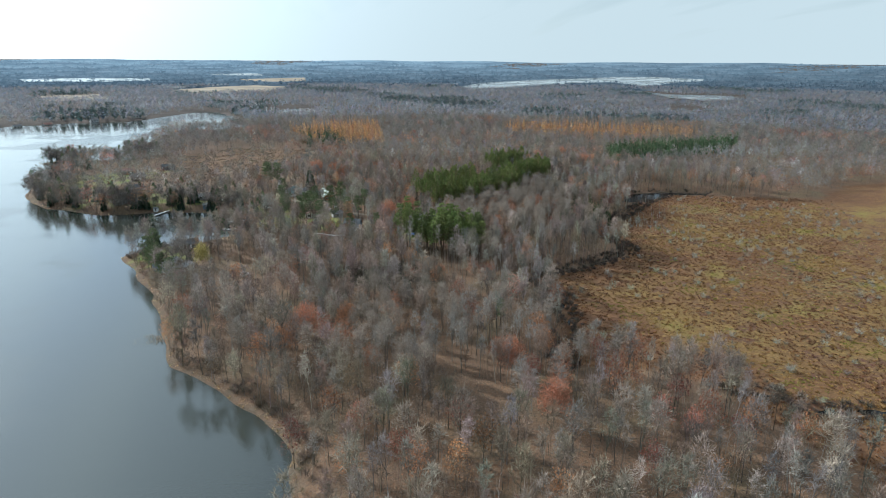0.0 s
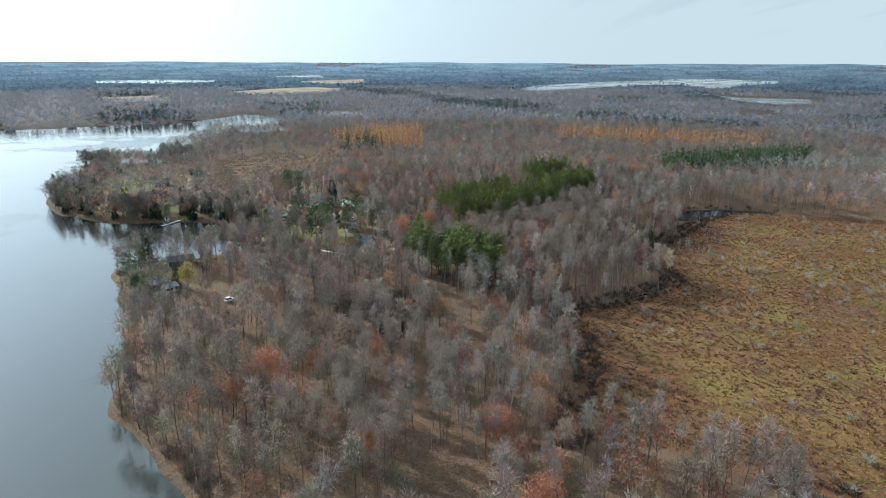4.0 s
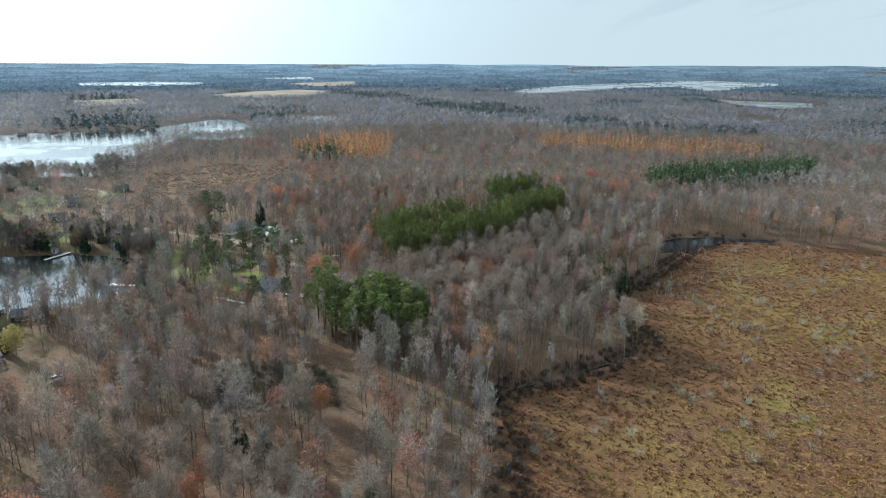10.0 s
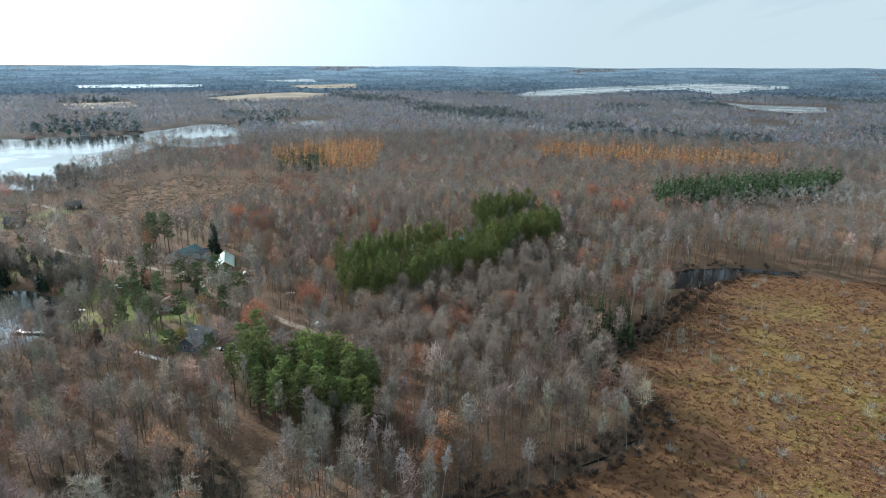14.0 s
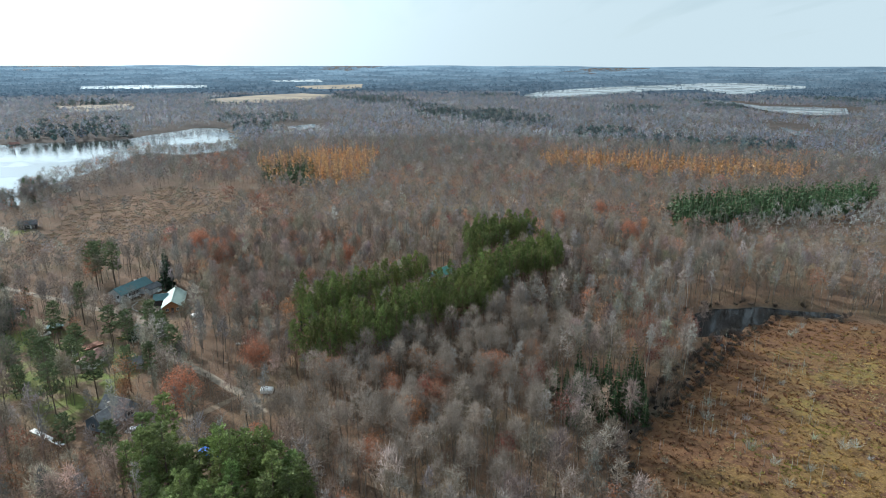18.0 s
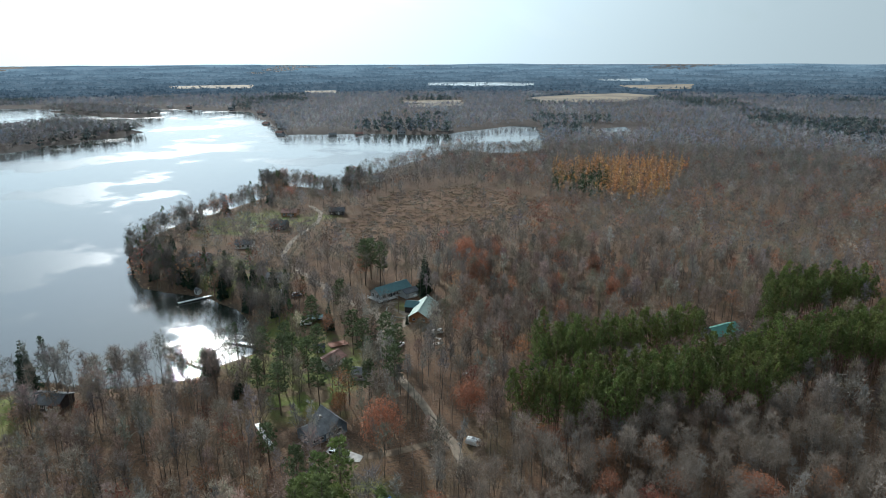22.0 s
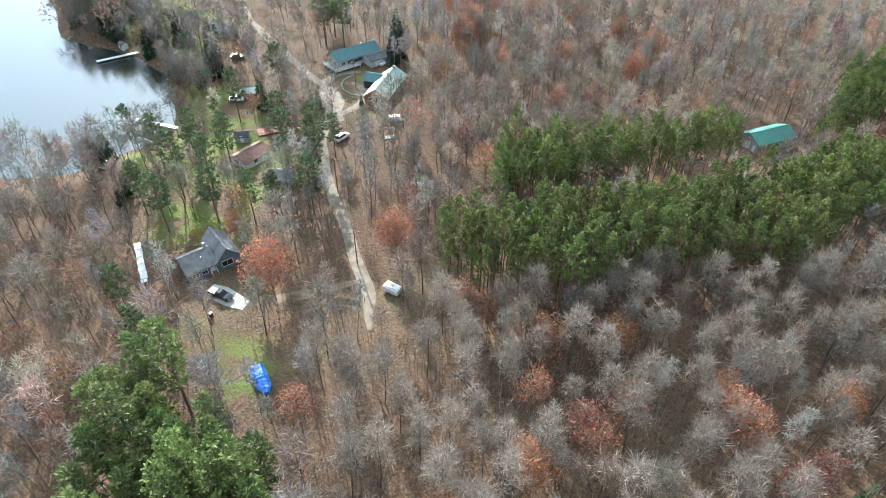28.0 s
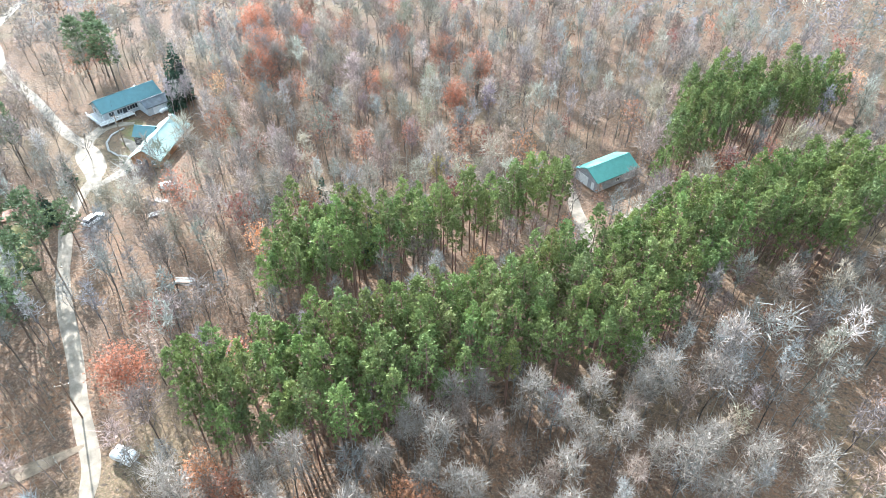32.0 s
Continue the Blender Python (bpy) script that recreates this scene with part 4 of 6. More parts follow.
    # these trees share the material whose glow stands in for haze
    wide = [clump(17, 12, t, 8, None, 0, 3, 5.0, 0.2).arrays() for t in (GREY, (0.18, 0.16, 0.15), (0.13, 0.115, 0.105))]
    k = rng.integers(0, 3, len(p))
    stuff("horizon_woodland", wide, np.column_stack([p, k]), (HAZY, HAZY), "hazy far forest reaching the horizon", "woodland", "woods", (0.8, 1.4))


def make_haze():
    """Woods so far off that the haze of the air is put in as a bluish glow."""
    m, n, link, b = material("far_haze_glow", 1.0)
    big, mid = noised(n, link, 0.004, 5), noised(n, link, 0.02, 6, 0.4, 0.6)
    c = mixed(n, link, big, (0.04, 0.044, 0.05), (0.065, 0.065, 0.068))
    c = mixed(n, link, mid, c, (0.02, 0.025, 0.03))
    link.new(c, b.inputs["Base Color"])
    b.inputs["Specular IOR Level"].default_value = 0.0
    geo = n.new("ShaderNodeNewGeometry")
    off = n.new("ShaderNodeVectorMath"); off.operation = "DISTANCE"
    off.inputs[1].default_value = (CENTRE[0], CENTRE[1], 60)
    link.new(geo.outputs["Position"], off.inputs[0])
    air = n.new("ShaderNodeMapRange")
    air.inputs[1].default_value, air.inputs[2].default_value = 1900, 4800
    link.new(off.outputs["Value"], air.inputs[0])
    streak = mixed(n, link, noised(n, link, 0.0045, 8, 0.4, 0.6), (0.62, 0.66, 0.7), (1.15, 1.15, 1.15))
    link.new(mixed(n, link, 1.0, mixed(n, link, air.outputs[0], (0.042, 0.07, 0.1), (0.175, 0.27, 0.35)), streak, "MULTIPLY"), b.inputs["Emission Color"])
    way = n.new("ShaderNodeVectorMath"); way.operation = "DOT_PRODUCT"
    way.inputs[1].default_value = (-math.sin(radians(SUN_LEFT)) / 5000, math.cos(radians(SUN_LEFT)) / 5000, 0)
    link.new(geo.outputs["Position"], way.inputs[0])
    forward = n.new("ShaderNodeMapRange")          # the painted haze glows more strongly towards the sun
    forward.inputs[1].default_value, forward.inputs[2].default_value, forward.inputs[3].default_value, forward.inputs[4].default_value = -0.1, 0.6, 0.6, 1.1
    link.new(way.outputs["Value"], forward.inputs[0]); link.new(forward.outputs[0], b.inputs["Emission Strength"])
    return m


HAZY = make_haze()


def build_backdrop():
    """The far country: a ring of woodland that rises to the horizon, its haze a glow in the material."""
    r = 1900 * (4880 / 1900) ** np.linspace(0, 1, 36)
    a = np.radians(np.linspace(-75, 150, 120))
    ga, gr = np.meshgrid(a, r)
    x, y = CENTRE[0] - np.sin(ga) * gr, CENTRE[1] + np.cos(ga) * gr
    hills = 6 * np.sin(ga * 23 + gr * 0.002) * np.sin(ga * 9 + 1) * smooth(gr, 3500, 4700)
    z = height(x, y) + np.where(gr < 1950, -2, 3.0) + hills + 2 * np.sin(x * 0.011) * np.sin(y * 0.013)
    i = (np.arange(35)[:, None] * 120 + np.arange(119)[None]).ravel()
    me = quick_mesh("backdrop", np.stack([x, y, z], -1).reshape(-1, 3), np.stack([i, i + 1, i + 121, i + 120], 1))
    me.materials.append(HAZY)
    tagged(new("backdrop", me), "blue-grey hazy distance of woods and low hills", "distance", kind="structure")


build_backdrop()
FIELDS = [[(-1150, 1640), (-1155, 1863), (-1089, 2011), (-995, 2060), (-888, 1835), (-865, 1651), (-974, 1478)], [(-1434, 2521), (-1258, 2787), (-1083, 2413), (-1161, 2317), (-1302, 2352)], [(-1305, 1310), (-1217, 1447), (-1118, 1342), (-1231, 1265)],
          [(-2612, 1195), (-2510, 1506), (-2237, 1360), (-2414, 1135)], [(-1192, 1236), (-1151, 1390), (-1064, 1307), (-1125, 1199)], [(-1921, 1393), (-1855, 1476), (-1696, 1373), (-1781, 1322)]]
FIELD_LIFTS = [4, 5, 1.5, 5, 1.5, 5]
FAR_WATERS = [[(-412, 2121), (-404, 2484), (-291, 2738), (-165, 3003), (-15, 3151), (134, 3338), (306, 3381), (391, 3264), (509, 3163), (480, 2989), (345, 2814), (197, 2349), (145, 2509), (84, 2748), (-64, 2588), (-137, 2310), (-229, 2102), (-351, 1990)],
              [(53, 2122), (121, 2097), (202, 1862), (291, 1862), (367, 1840), (332, 1659), (264, 1592), (199, 1661), (157, 1883), (104, 2014)], [(170, 1370), (190, 1301), (196, 1236), (173, 1241)],
              [(-2153, 2144), (-2017, 2343), (-1822, 2466), (-1665, 2276), (-1727, 2070), (-1978, 1990)], [(-1826, 2935), (-1652, 3100), (-1509, 2881), (-1716, 2820)], [(-562, 1107), (-545, 1155), (-506, 1106), (-519, 1064)]]
WATER_LIFTS = [5, 4.5, 1.2, 5, 5, 1.2]
STUBBLE = plain("pale_stubble", (0.26, 0.205, 0.135), 0.9, 0, 0.01, 0.3, 0, 0.2)
for q, up in zip(FIELDS, FIELD_LIFTS):
    polygon_sheet("field", q, STUBBLE, up, "pale straw-coloured field among distant woods", "field")
for q, up in zip(FAR_WATERS, WATER_LIFTS):
    polygon_sheet("distant_lake", q, WATER, up, "distant lake reflecting the pale sky", "water")
build_woods()


SPRUCE_STAND = [(-335, 704), (-319, 763), (-275, 705), (-262, 668), (-297, 652)]


def grove(name, poly, kinds, gap, mats, label, jitter=0.3, size=(0.85, 1.12), turn=0.0):
    x, y = np.array(poly).T
    p = scatter(x.min() - 4, x.max() + 4, y.min() - 4, y.max() + 4, gap, jitter)
    p = p[inside(p[:, 0], p[:, 1], poly)]
    for hx, hy, r in HOUSES:
        p = p[np.hypot(p[:, 0] - hx, p[:, 1] - hy) > r]
    if name == "larch_stand":
        p = p[~inside(p[:, 0], p[:, 1], SPRUCE_STAND) | (rng.random(len(p)) < 0.25)]
    return stuff(name, kinds, np.column_stack([p, rng.integers(0, len(kinds), len(p))]), mats, label, "trees", size=size, shift=0.12)


def build_groves():
    pines = [both(pine_tree(h, c, s)).arrays() for h, c, s in [(20, 0.5, 2.1), (21, 0.48, 2.25), (19, 0.52, 2.0), (20.5, 0.54, 2.3), (18, 0.5, 2.0)]]
    for q in (PINES_A, PINES_B, PINES_C):
        grove("pine_plantation", q, pines, 3.1, (BARK, NEEDLE), "rows of tall green red pines with bare reddish stems")
    white = [both(white_pine_tree(h, 0.64, 3.3, 10, 5, 6, (0.155, 0.195, 0.068))).arrays() for h in (20, 22, 18.5)]
    grove("white_pine_grove", PINES_D, white, 4.5, (BARK, NEEDLE), "tall bright green pines beside the clearing")
    spruce = [both(spruce_tree(h, s, (0.07, 0.105, 0.045))).arrays() for h, s in [(14, 1.6), (11, 1.4), (16, 1.8)]]
    grove("spruce_group", SPRUCES, spruce, 4.4, (BARK, NEEDLE), "dark pointed spruces at the marsh edge")
    dark = [far_conifer(18, 3.0, (0.06, 0.1, 0.045), 30, 0.25).arrays() for _ in range(3)]
    grove("far_pine_stand", PINES_F, dark, 5.2, (BARK, NEEDLE), "dark green pine stand beyond the pond")
    larch = [far_conifer(20, 2.3, c, 26, 0.2).arrays() for c in ((0.56, 0.3, 0.13), (0.48, 0.24, 0.1), (0.58, 0.35, 0.17), (0.34, 0.22, 0.14), (0.42, 0.27, 0.17))]
    for q in (LARCH_1, LARCH_2):
        grove("larch_stand", q, larch, 6.4, (BARK, NEEDLE), "golden-orange autumn larches in close rows", 0.5, (0.75, 1.15))


build_groves()
grove("spruce_stand", SPRUCE_STAND, [far_conifer(18, 2.4, (0.05, 0.085, 0.04), 26, 0.12).arrays() for _ in range(3)], 8.5, (BARK, NEEDLE), "dark spruces among the golden larches", 0.5)


def ribbon(name, pts, wide, mat, lift, label, category):
    """A strip laid on the ground, with wavering edges."""
    out = []
    for (x1, y1), (x2, y2) in zip(pts, pts[1:]):
        n = max(2, int(math.hypot(x2 - x1, y2 - y1) / 1.5))
        out += [(x1 + (x2 - x1) * i / n, y1 + (y2 - y1) * i / n) for i in range(n)]
    out = np.array(out + [pts[-1]])
    for _ in range(3):
        out[1:-1] = (out[:-2] + 2 * out[1:-1] + out[2:]) / 4
    d = np.gradient(out, axis=0)
    side = np.stack([-d[:, 1], d[:, 0]], 1) / np.linalg.norm(d, axis=1, keepdims=True)
    cols = []
    for s in (-1, -0.5, 0, 0.5, 1):
        w = wide / 2 * s * (1 + 0.14 * np.sin(np.arange(len(out)) * 0.37 + s * 2 + 0.8 * np.sin(np.arange(len(out)) * 0.11)) * (abs(s) == 1))
        ends = np.minimum(np.arange(len(out)), np.arange(len(out))[::-1])
        q = out + side * (w * np.interp(ends, (0, 5), (0.35, 1.0)))[:, None]
        z = height(q[:, 0], q[:, 1]) + lift - (0.03 if abs(s) == 1 else 0)
        cols.append(np.column_stack([q, z]))
    v = np.stack(cols, 1).reshape(-1, 3)
    i = (np.arange(len(out) - 1)[:, None] * 5 + np.arange(4)[None]).ravel()
    me = quick_mesh(name, v, np.stack([i, i + 1, i + 6, i + 5], 1))
    me.materials.append(mat)
    return tagged(new(name, me), label, category, kind="structure")


LEAFY = plain("leafy_track", (0.21, 0.15, 0.098), 0.95, 0, 0.5, 0.35, 0.4, 4)
GRAVEL = plain("gravel", (0.255, 0.203, 0.15), 0.95, 0, 0.5, 0.3, 0.4, 6)
for road_name, (road_pts, road_wide) in ROADS.items():
    ribbon(road_name, road_pts, road_wide, LEAFY if road_name in ("forest_track", "driveway") else GRAVEL, 0.09, "narrow pale gravel road through the trees", "road")


# ---- marsh plants, shrubs, reeds ----
def tuft(tint, h=0.8, n=6, wide=0.26):
    p = Plant()
    a = rng.random(n) * 6.3
    b = np.stack([np.cos(a) * 0.25, np.sin(a) * 0.25, 0 * a], 1)
    e = b + np.stack([np.cos(a) * 0.35, np.sin(a) * 0.35, rng.uniform(0.6, 1.1, n) * h], 1)
    blades(p, b, e, wide, np.array(tint) * rng.uniform(0.75, 1.25, (n, 1)), 0)
    return p.arrays()


def shrub(tint, h=2.0, spread=1.3, n=60, wide=0.085):
    p = Plant()
    a, k = rng.random(n) * 6.3, rng.random(n)
    r = spread * rng.uniform(0, 0.4, n)
    b = np.stack([np.cos(a) * r, np.sin(a) * r, h * 0.45 * k], 1)
    e = b + np.stack([np.cos(a) * spread * rng.uniform(0.2, 0.8, n), np.sin(a) * spread * rng.uniform(0.2, 0.8, n), h * rng.uniform(0.3, 0.6, n)], 1)
    blades(p, b, e, wide, np.array(tint) * rng.uniform(0.7, 1.2, (n, 1)), 0)
    return p.arrays()


def build_marsh():
    tints = [(0.19, 0.095, 0.045), (0.16, 0.085, 0.055), (0.25, 0.14, 0.05), (0.28, 0.18, 0.065), (0.25, 0.225, 0.06), (0.3, 0.24, 0.14), (0.15, 0.1, 0.07)]
    kinds = [tuft(t, h, 5, 0.45) for t in tints for h in (0.35, 0.6)]
    p = rng.uniform((-32, 160), (165, 620), (50000, 2))
    p = p[(shore_distance(p[:, 0], p[:, 1], MARSH) + wiggle(*p.T) < 1.5) & (height(*p.T) > 0.1)]
    p = p[rng.random(len(p)) < np.clip((168 - p[:, 0]) / 60, 0, 1)]          # thinning out towards the far side
    a, b, c = patch_noise(p, 16, 1), patch_noise(p, 9, 4), patch_noise(p, 27, 2)
    edge = shore_distance(p[:, 0], p[:, 1], MARSH)
    k = np.where(a + rng.normal(size=len(p)) * 0.5 > 0.3, 2 + rng.integers(0, 2, len(p)), rng.integers(0, 2, len(p)))
    k = np.where((b + rng.normal(size=len(p)) * 0.3 > 1.0) & (edge < -12), 4, k)
    k = np.where((c > 0.9) & (rng.random(len(p)) < 0.5), 5, k)
    k = np.where((edge > -20) & (rng.random(len(p)) < 0.8), rng.integers(0, 2, len(p)), k)
    k = np.where(rng.random(len(p)) < 0.02, 6, k)
    stuff("marsh_grass", kinds, np.column_stack([p, k * 2 + rng.integers(0, 2, len(p))]), (STEM,), "mottled rust, ochre and olive marsh sedge", "grass", size=(0.7, 1.3), shift=0.2)
    greys = [shrub(t, h, s) for t, h, s in [((0.29, 0.295, 0.25), 3.0, 2.3), ((0.26, 0.25, 0.215), 2.2, 1.7), ((0.31, 0.315, 0.27), 4.0, 2.6), ((0.2, 0.16, 0.13), 1.4, 1.2)]]
    p = scatter(-20, 160, 170, 560, 6.5)
    n = patch_noise(p, 30, 6)
    e = shore_distance(p[:, 0], p[:, 1], MARSH)
    p = p[(e < -5) & (rng.random(len(p)) < np.where(n > 0.3, 0.6, 0.2)) & (height(*p.T) > 0.2)]
    stuff("marsh_shrubs", greys, np.column_stack([p, rng.integers(0, 4, len(p))]), (TWIG,), "pale grey-green leafless willow shrubs on the marsh", "shrub", shift=0.15)
    dark = [shrub((0.1, 0.082, 0.068), h, s, 50, 0.15) for h, s in [(1.9, 1.4), (2.8, 1.7), (1.3, 1.6)]]
    p = scatter(-45, 110, 160, 530, 2.2, 0.5)
    d = np.minimum(line_distance(p[:, 0], p[:, 1], CREEK), line_distance(p[:, 0], p[:, 1], DITCH))
    p = p[(d > 0.7) & (d < 5.5) & (rng.random(len(p)) < 0.85)]
    for pond in PONDS:
        q = scatter(0, 110, 460, 540, 2.2, 0.5)
        e = shore_distance(q[:, 0], q[:, 1], pond)
        p = np.concatenate([p, q[(e > 0.8) & (e < 4.5) & (q[:, 1] > 480) & (rng.random(len(q)) < 0.5)]])
    stuff("creek_brush", dark, np.column_stack([p, rng.integers(0, 3, len(p))]), (TWIG,), "dark tangled brush along the marsh creek", "shrub")
    p = rng.uniform((2, 370), (56, 500), (300, 2))
    p = p[(shore_distance(p[:, 0], p[:, 1], MARSH) < -4) & (patch_noise(p, 11, 3) > -0.2)]
    saplings = [sapling(t, h, 16).arrays() for t, h in [((0.36, 0.355, 0.32), 4.2), ((0.33, 0.325, 0.285), 3.2), ((0.37, 0.355, 0.33), 5.2)]]
    stuff("marsh_saplings", saplings, np.column_stack([p, rng.integers(0, 3, len(p))]), (TWIG,), "pale leafless saplings scattered on the marsh edge", "shrub", shift=0.15)
    p = scatter(-125, -65, 260, 303, 1.6, 0.5)
    p = p[inside(p[:, 0], p[:, 1], SWAMP) & (rng.random(len(p)) < 0.8)]
    thicket = [shrub(t, h, 1.6, 46, 0.1) for t, h in [((0.085, 0.08, 0.055), 1.6), ((0.11, 0.098, 0.075), 2.6), ((0.075, 0.063, 0.05), 1.2)]]
    stuff("swamp_thicket", thicket, np.column_stack([p, rng.integers(0, 3, len(p))]), (TWIG,), "dark low thicket in a wet hollow", "shrub")
    p = rng.uniform((-400, 440), (-230, 660), (3600, 2))
    p = p[inside(p[:, 0], p[:, 1], MEADOWS[0])]
    scrub = [shrub(t, h, 2.2, 26, 0.16) for t, h in [((0.27, 0.19, 0.13), 0.6), ((0.26, 0.22, 0.175), 1.5), ((0.3, 0.22, 0.14), 0.5)]]
    stuff("wet_meadow_scrub", scrub, np.column_stack([p, rng.integers(0, 3, len(p))]), (TWIG,), "rust-brown brush in the wet meadow", "shrub")
    p = scatter(-164, -150, 186, 206, 0.9)
    p = p[np.hypot((p[:, 0] + 161), (p[:, 1] - 200) * 1.6) < 7]
    reeds = [tuft((0.3, 0.23, 0.13), 1.9, 7, 0.09)]
    stuff("reeds", reeds, np.column_stack([p, np.zeros(len(p))]), (STEM,), "thin brown reeds standing in the shallows", "reeds")
    grass = [tuft(t, 0.5, 5, 0.22) for t in ((0.42, 0.31, 0.17), (0.36, 0.27, 0.14))]
    x, y = np.array(LAKE[1:34]).T
    s = np.concatenate([np.stack([np.linspace(x[i], x[i + 1], 26), np.linspace(y[i], y[i + 1], 26)], 1) for i in range(len(x) - 1)])
    s = s + rng.normal(size=s.shape) * 1.5
    h = height(*s.T)
    s = s[(h > 0.02) & (h < 0.9)]
    brush = [shrub(t, h, 1.7, 40, 0.12) for t, h in [((0.2, 0.155, 0.12), 2.4), ((0.24, 0.2, 0.165), 1.6), ((0.17, 0.135, 0.105), 3.2)]]
    bank = np.concatenate([np.stack([np.linspace(x[i], x[i + 1], 60), np.linspace(y[i], y[i + 1], 60)], 1) for i in range(13)]) + rng.normal(size=(780, 2)) * 4.5
    d = shore_distance(bank[:, 0], bank[:, 1], LAKE) + wiggle(*bank.T, 1.2)
    bank = bank[(d > 2.2) & (d < 11)]
    stuff("shore_brush", brush, np.column_stack([bank, rng.integers(0, 3, len(bank))]), (TWIG,), "tangled brown brush along the lake bank", "shrub")
    stuff("shore_grass", grass, np.column_stack([s, rng.integers(0, 2, len(s))]), (STEM,), "straw-coloured grass along the lake shore", "grass")


build_marsh()


def build_shore_woods():
    """Tall trees crowding the shores of the peninsula and its yards."""
    x, y = np.array(LAKE[14:36]).T
    s = np.concatenate([np.stack([np.linspace(x[i], x[i + 1], 56), np.linspace(y[i], y[i + 1], 56)], 1) for i in range(len(x) - 1)])
    s = s + rng.normal(size=s.shape) * 12.0
    d = shore_distance(s[:, 0], s[:, 1], LAKE)
    s = s[(d > 1.2) & (d < 42) & ~((s[:, 0] > -222) & (s[:, 1] < 400) & (rng.random(len(s)) < 0.8))]
    for hx, hy, r in HOUSES:
        s = s[np.hypot(s[:, 0] - hx, s[:, 1] - hy) > r * 0.8]
    for pts, wide in ROADS.values():
        s = s[line_distance(s[:, 0], s[:, 1], pts) > wide * 0.5 + 1]
    kinds = [both(bare_tree(h, w, 10, 420, t, DARK, None, 0, 0.25, fine=0.1)).arrays() for h, w, t in ((16, 4.6, (0.17, 0.155, 0.14)), (18, 5.0, (0.15, 0.135, 0.12)), (14, 4.0, (0.19, 0.17, 0.15)))]
    kinds.append(both(bare_tree(14, 4.4, 9, 150, GREY, DARK, RUST, 260, 0.28)).arrays())
    kinds += [both(pine_tree(17, 0.75, 2.6, 150, 6, (0.075, 0.105, 0.05))).arrays(), both(spruce_tree(13, 2.3, (0.04, 0.065, 0.04), 15, 9)).arrays()]
    k = rng.choice(6, len(s), p=(0.28, 0.28, 0.2, 0.03, 0.12, 0.09))
    for lo, name, mats, label in ((0, "shore_trees", (TWIG, LEAF), "tall leafless trees leaning over the lake shore"), (4, "shore_conifers", (BARK, NEEDLE), "dark conifers among the lakeside cottages")):
        m = (k >= 4) == (lo == 4)
        stuff(name, kinds, np.column_stack([s, k])[m], mats, label, "trees", size=(0.6, 1.0), shift=0.2)


build_shore_woods()

# ---- single trees that stand out ----
LANDMARKS = {
    "rust_oak": [(-117.8, 358, 1.1), (-114, 386, 0.95), (-214.7, 482, 1.15), (-187, 465, 1.1), (-197, 474, 1.15), (-220, 488, 1.0), (-177, 511, 0.9), (-158, 512, 0.95), (-158, 483, 0.9), (-136, 493, 0.95), (-142, 509, 1.0), (-203, 492, 1.0), (-30, 197, 0.9),
                 (-100, 205, 1.0), (-9.8, 577, 1.1), (-12.5, 590, 1.0), (-52, 600, 1.0), (-32, 638, 1.0), (-16, 173, 0.95), (-240, 440, 0.8)],
    "orange_oak": [(-71, 390, 0.95), (-54, 371, 0.95), (-35, 308, 0.85), (-78.6, 226.5, 0.8), (-89.7, 214.5, 0.9), (-69, 268, 0.8), (-31.6, 423, 0.8), (-64.5, 403, 0.85), (-59, 183, 0.85), (-4.7, 605, 1.0), (-102, 191, 0.9), (-142, 360, 0.6)],
    "silver_maple": [(-73.5, 400, 0.95), (-131, 425, 1.05), (-126, 446, 1.0), (-49.5, 446, 0.95), (-81, 411, 0.7), (-68, 431, 0.7), (-58, 428, 0.9), (-40, 453, 1.0), (-34, 480, 0.9), (-58, 483, 0.8), (-45, 412, 0.9), (-38, 432, 0.9)],
    "white_pine": [(-168, 356, 1.0), (-172, 371, 0.9), (-164, 384, 0.95), (-150, 385, 0.9), (-160, 391, 1.0), (-182, 356, 0.9), (-176, 388, 0.9), (-141, 370, 0.8), (-156, 348, 0.9), (-166, 346, 0.8), (-140, 379, 0.9), (-197, 384, 0.9), (-205, 402, 0.9),
                   (-231, 433, 1.15), (-226, 438, 1.1), (-236, 440, 1.05), (-132, 332, 0.75), (-117, 331.6, 0.8), (-152, 359, 0.85), (-165, 363, 0.9), (-175, 363, 0.8), 
                   (-38, 232, 0.6), (-205.5, 264.5, 0.85), (-194.5, 255, 0.8), (-207.5, 273, 0.85), (-185, 246, 0.8), (-178.5, 243.5, 0.75), (-200, 259, 0.7), (-161, 397, 0.7), (-146, 366, 0.8), (-185, 366, 0.8)],
    "spruce": [(-206.6, 449, 1.25), (-203, 445, 1.1), (-189, 407, 0.5), (-176, 397, 0.7), (-225, 295, 1.3), (-190, 273, 0.75), (-177, 344.6, 0.55), (-174, 342, 0.45), (-129, 440, 0.9), (-118, 445, 0.9), (-121, 427, 0.95), (-290, 375, 0.9), (-286, 372, 0.8),
               (-294, 370, 0.75), (-200, 393, 0.8), (-86, 254, 0.55), (-78, 254.6, 0.6), (-81, 251, 0.5), (-183, 419, 0.3), (-112, 438, 0.8)],
    "yellow_willow": [(-182.5, 271.5, 1.1), (-122, 470, 0.7), (-146, 352, 0.55)],
    "shade_tree": [(-216, 380, 1.1), (-150, 338.5, 1.1), (-195, 415, 1.0), (-180, 402, 0.9), (-205, 411, 1.0), (-170, 330, 1.0), (-190, 332, 0.9), (-196, 340, 0.8), (-245, 400, 1.0), (-228, 388, 0.9)],
}
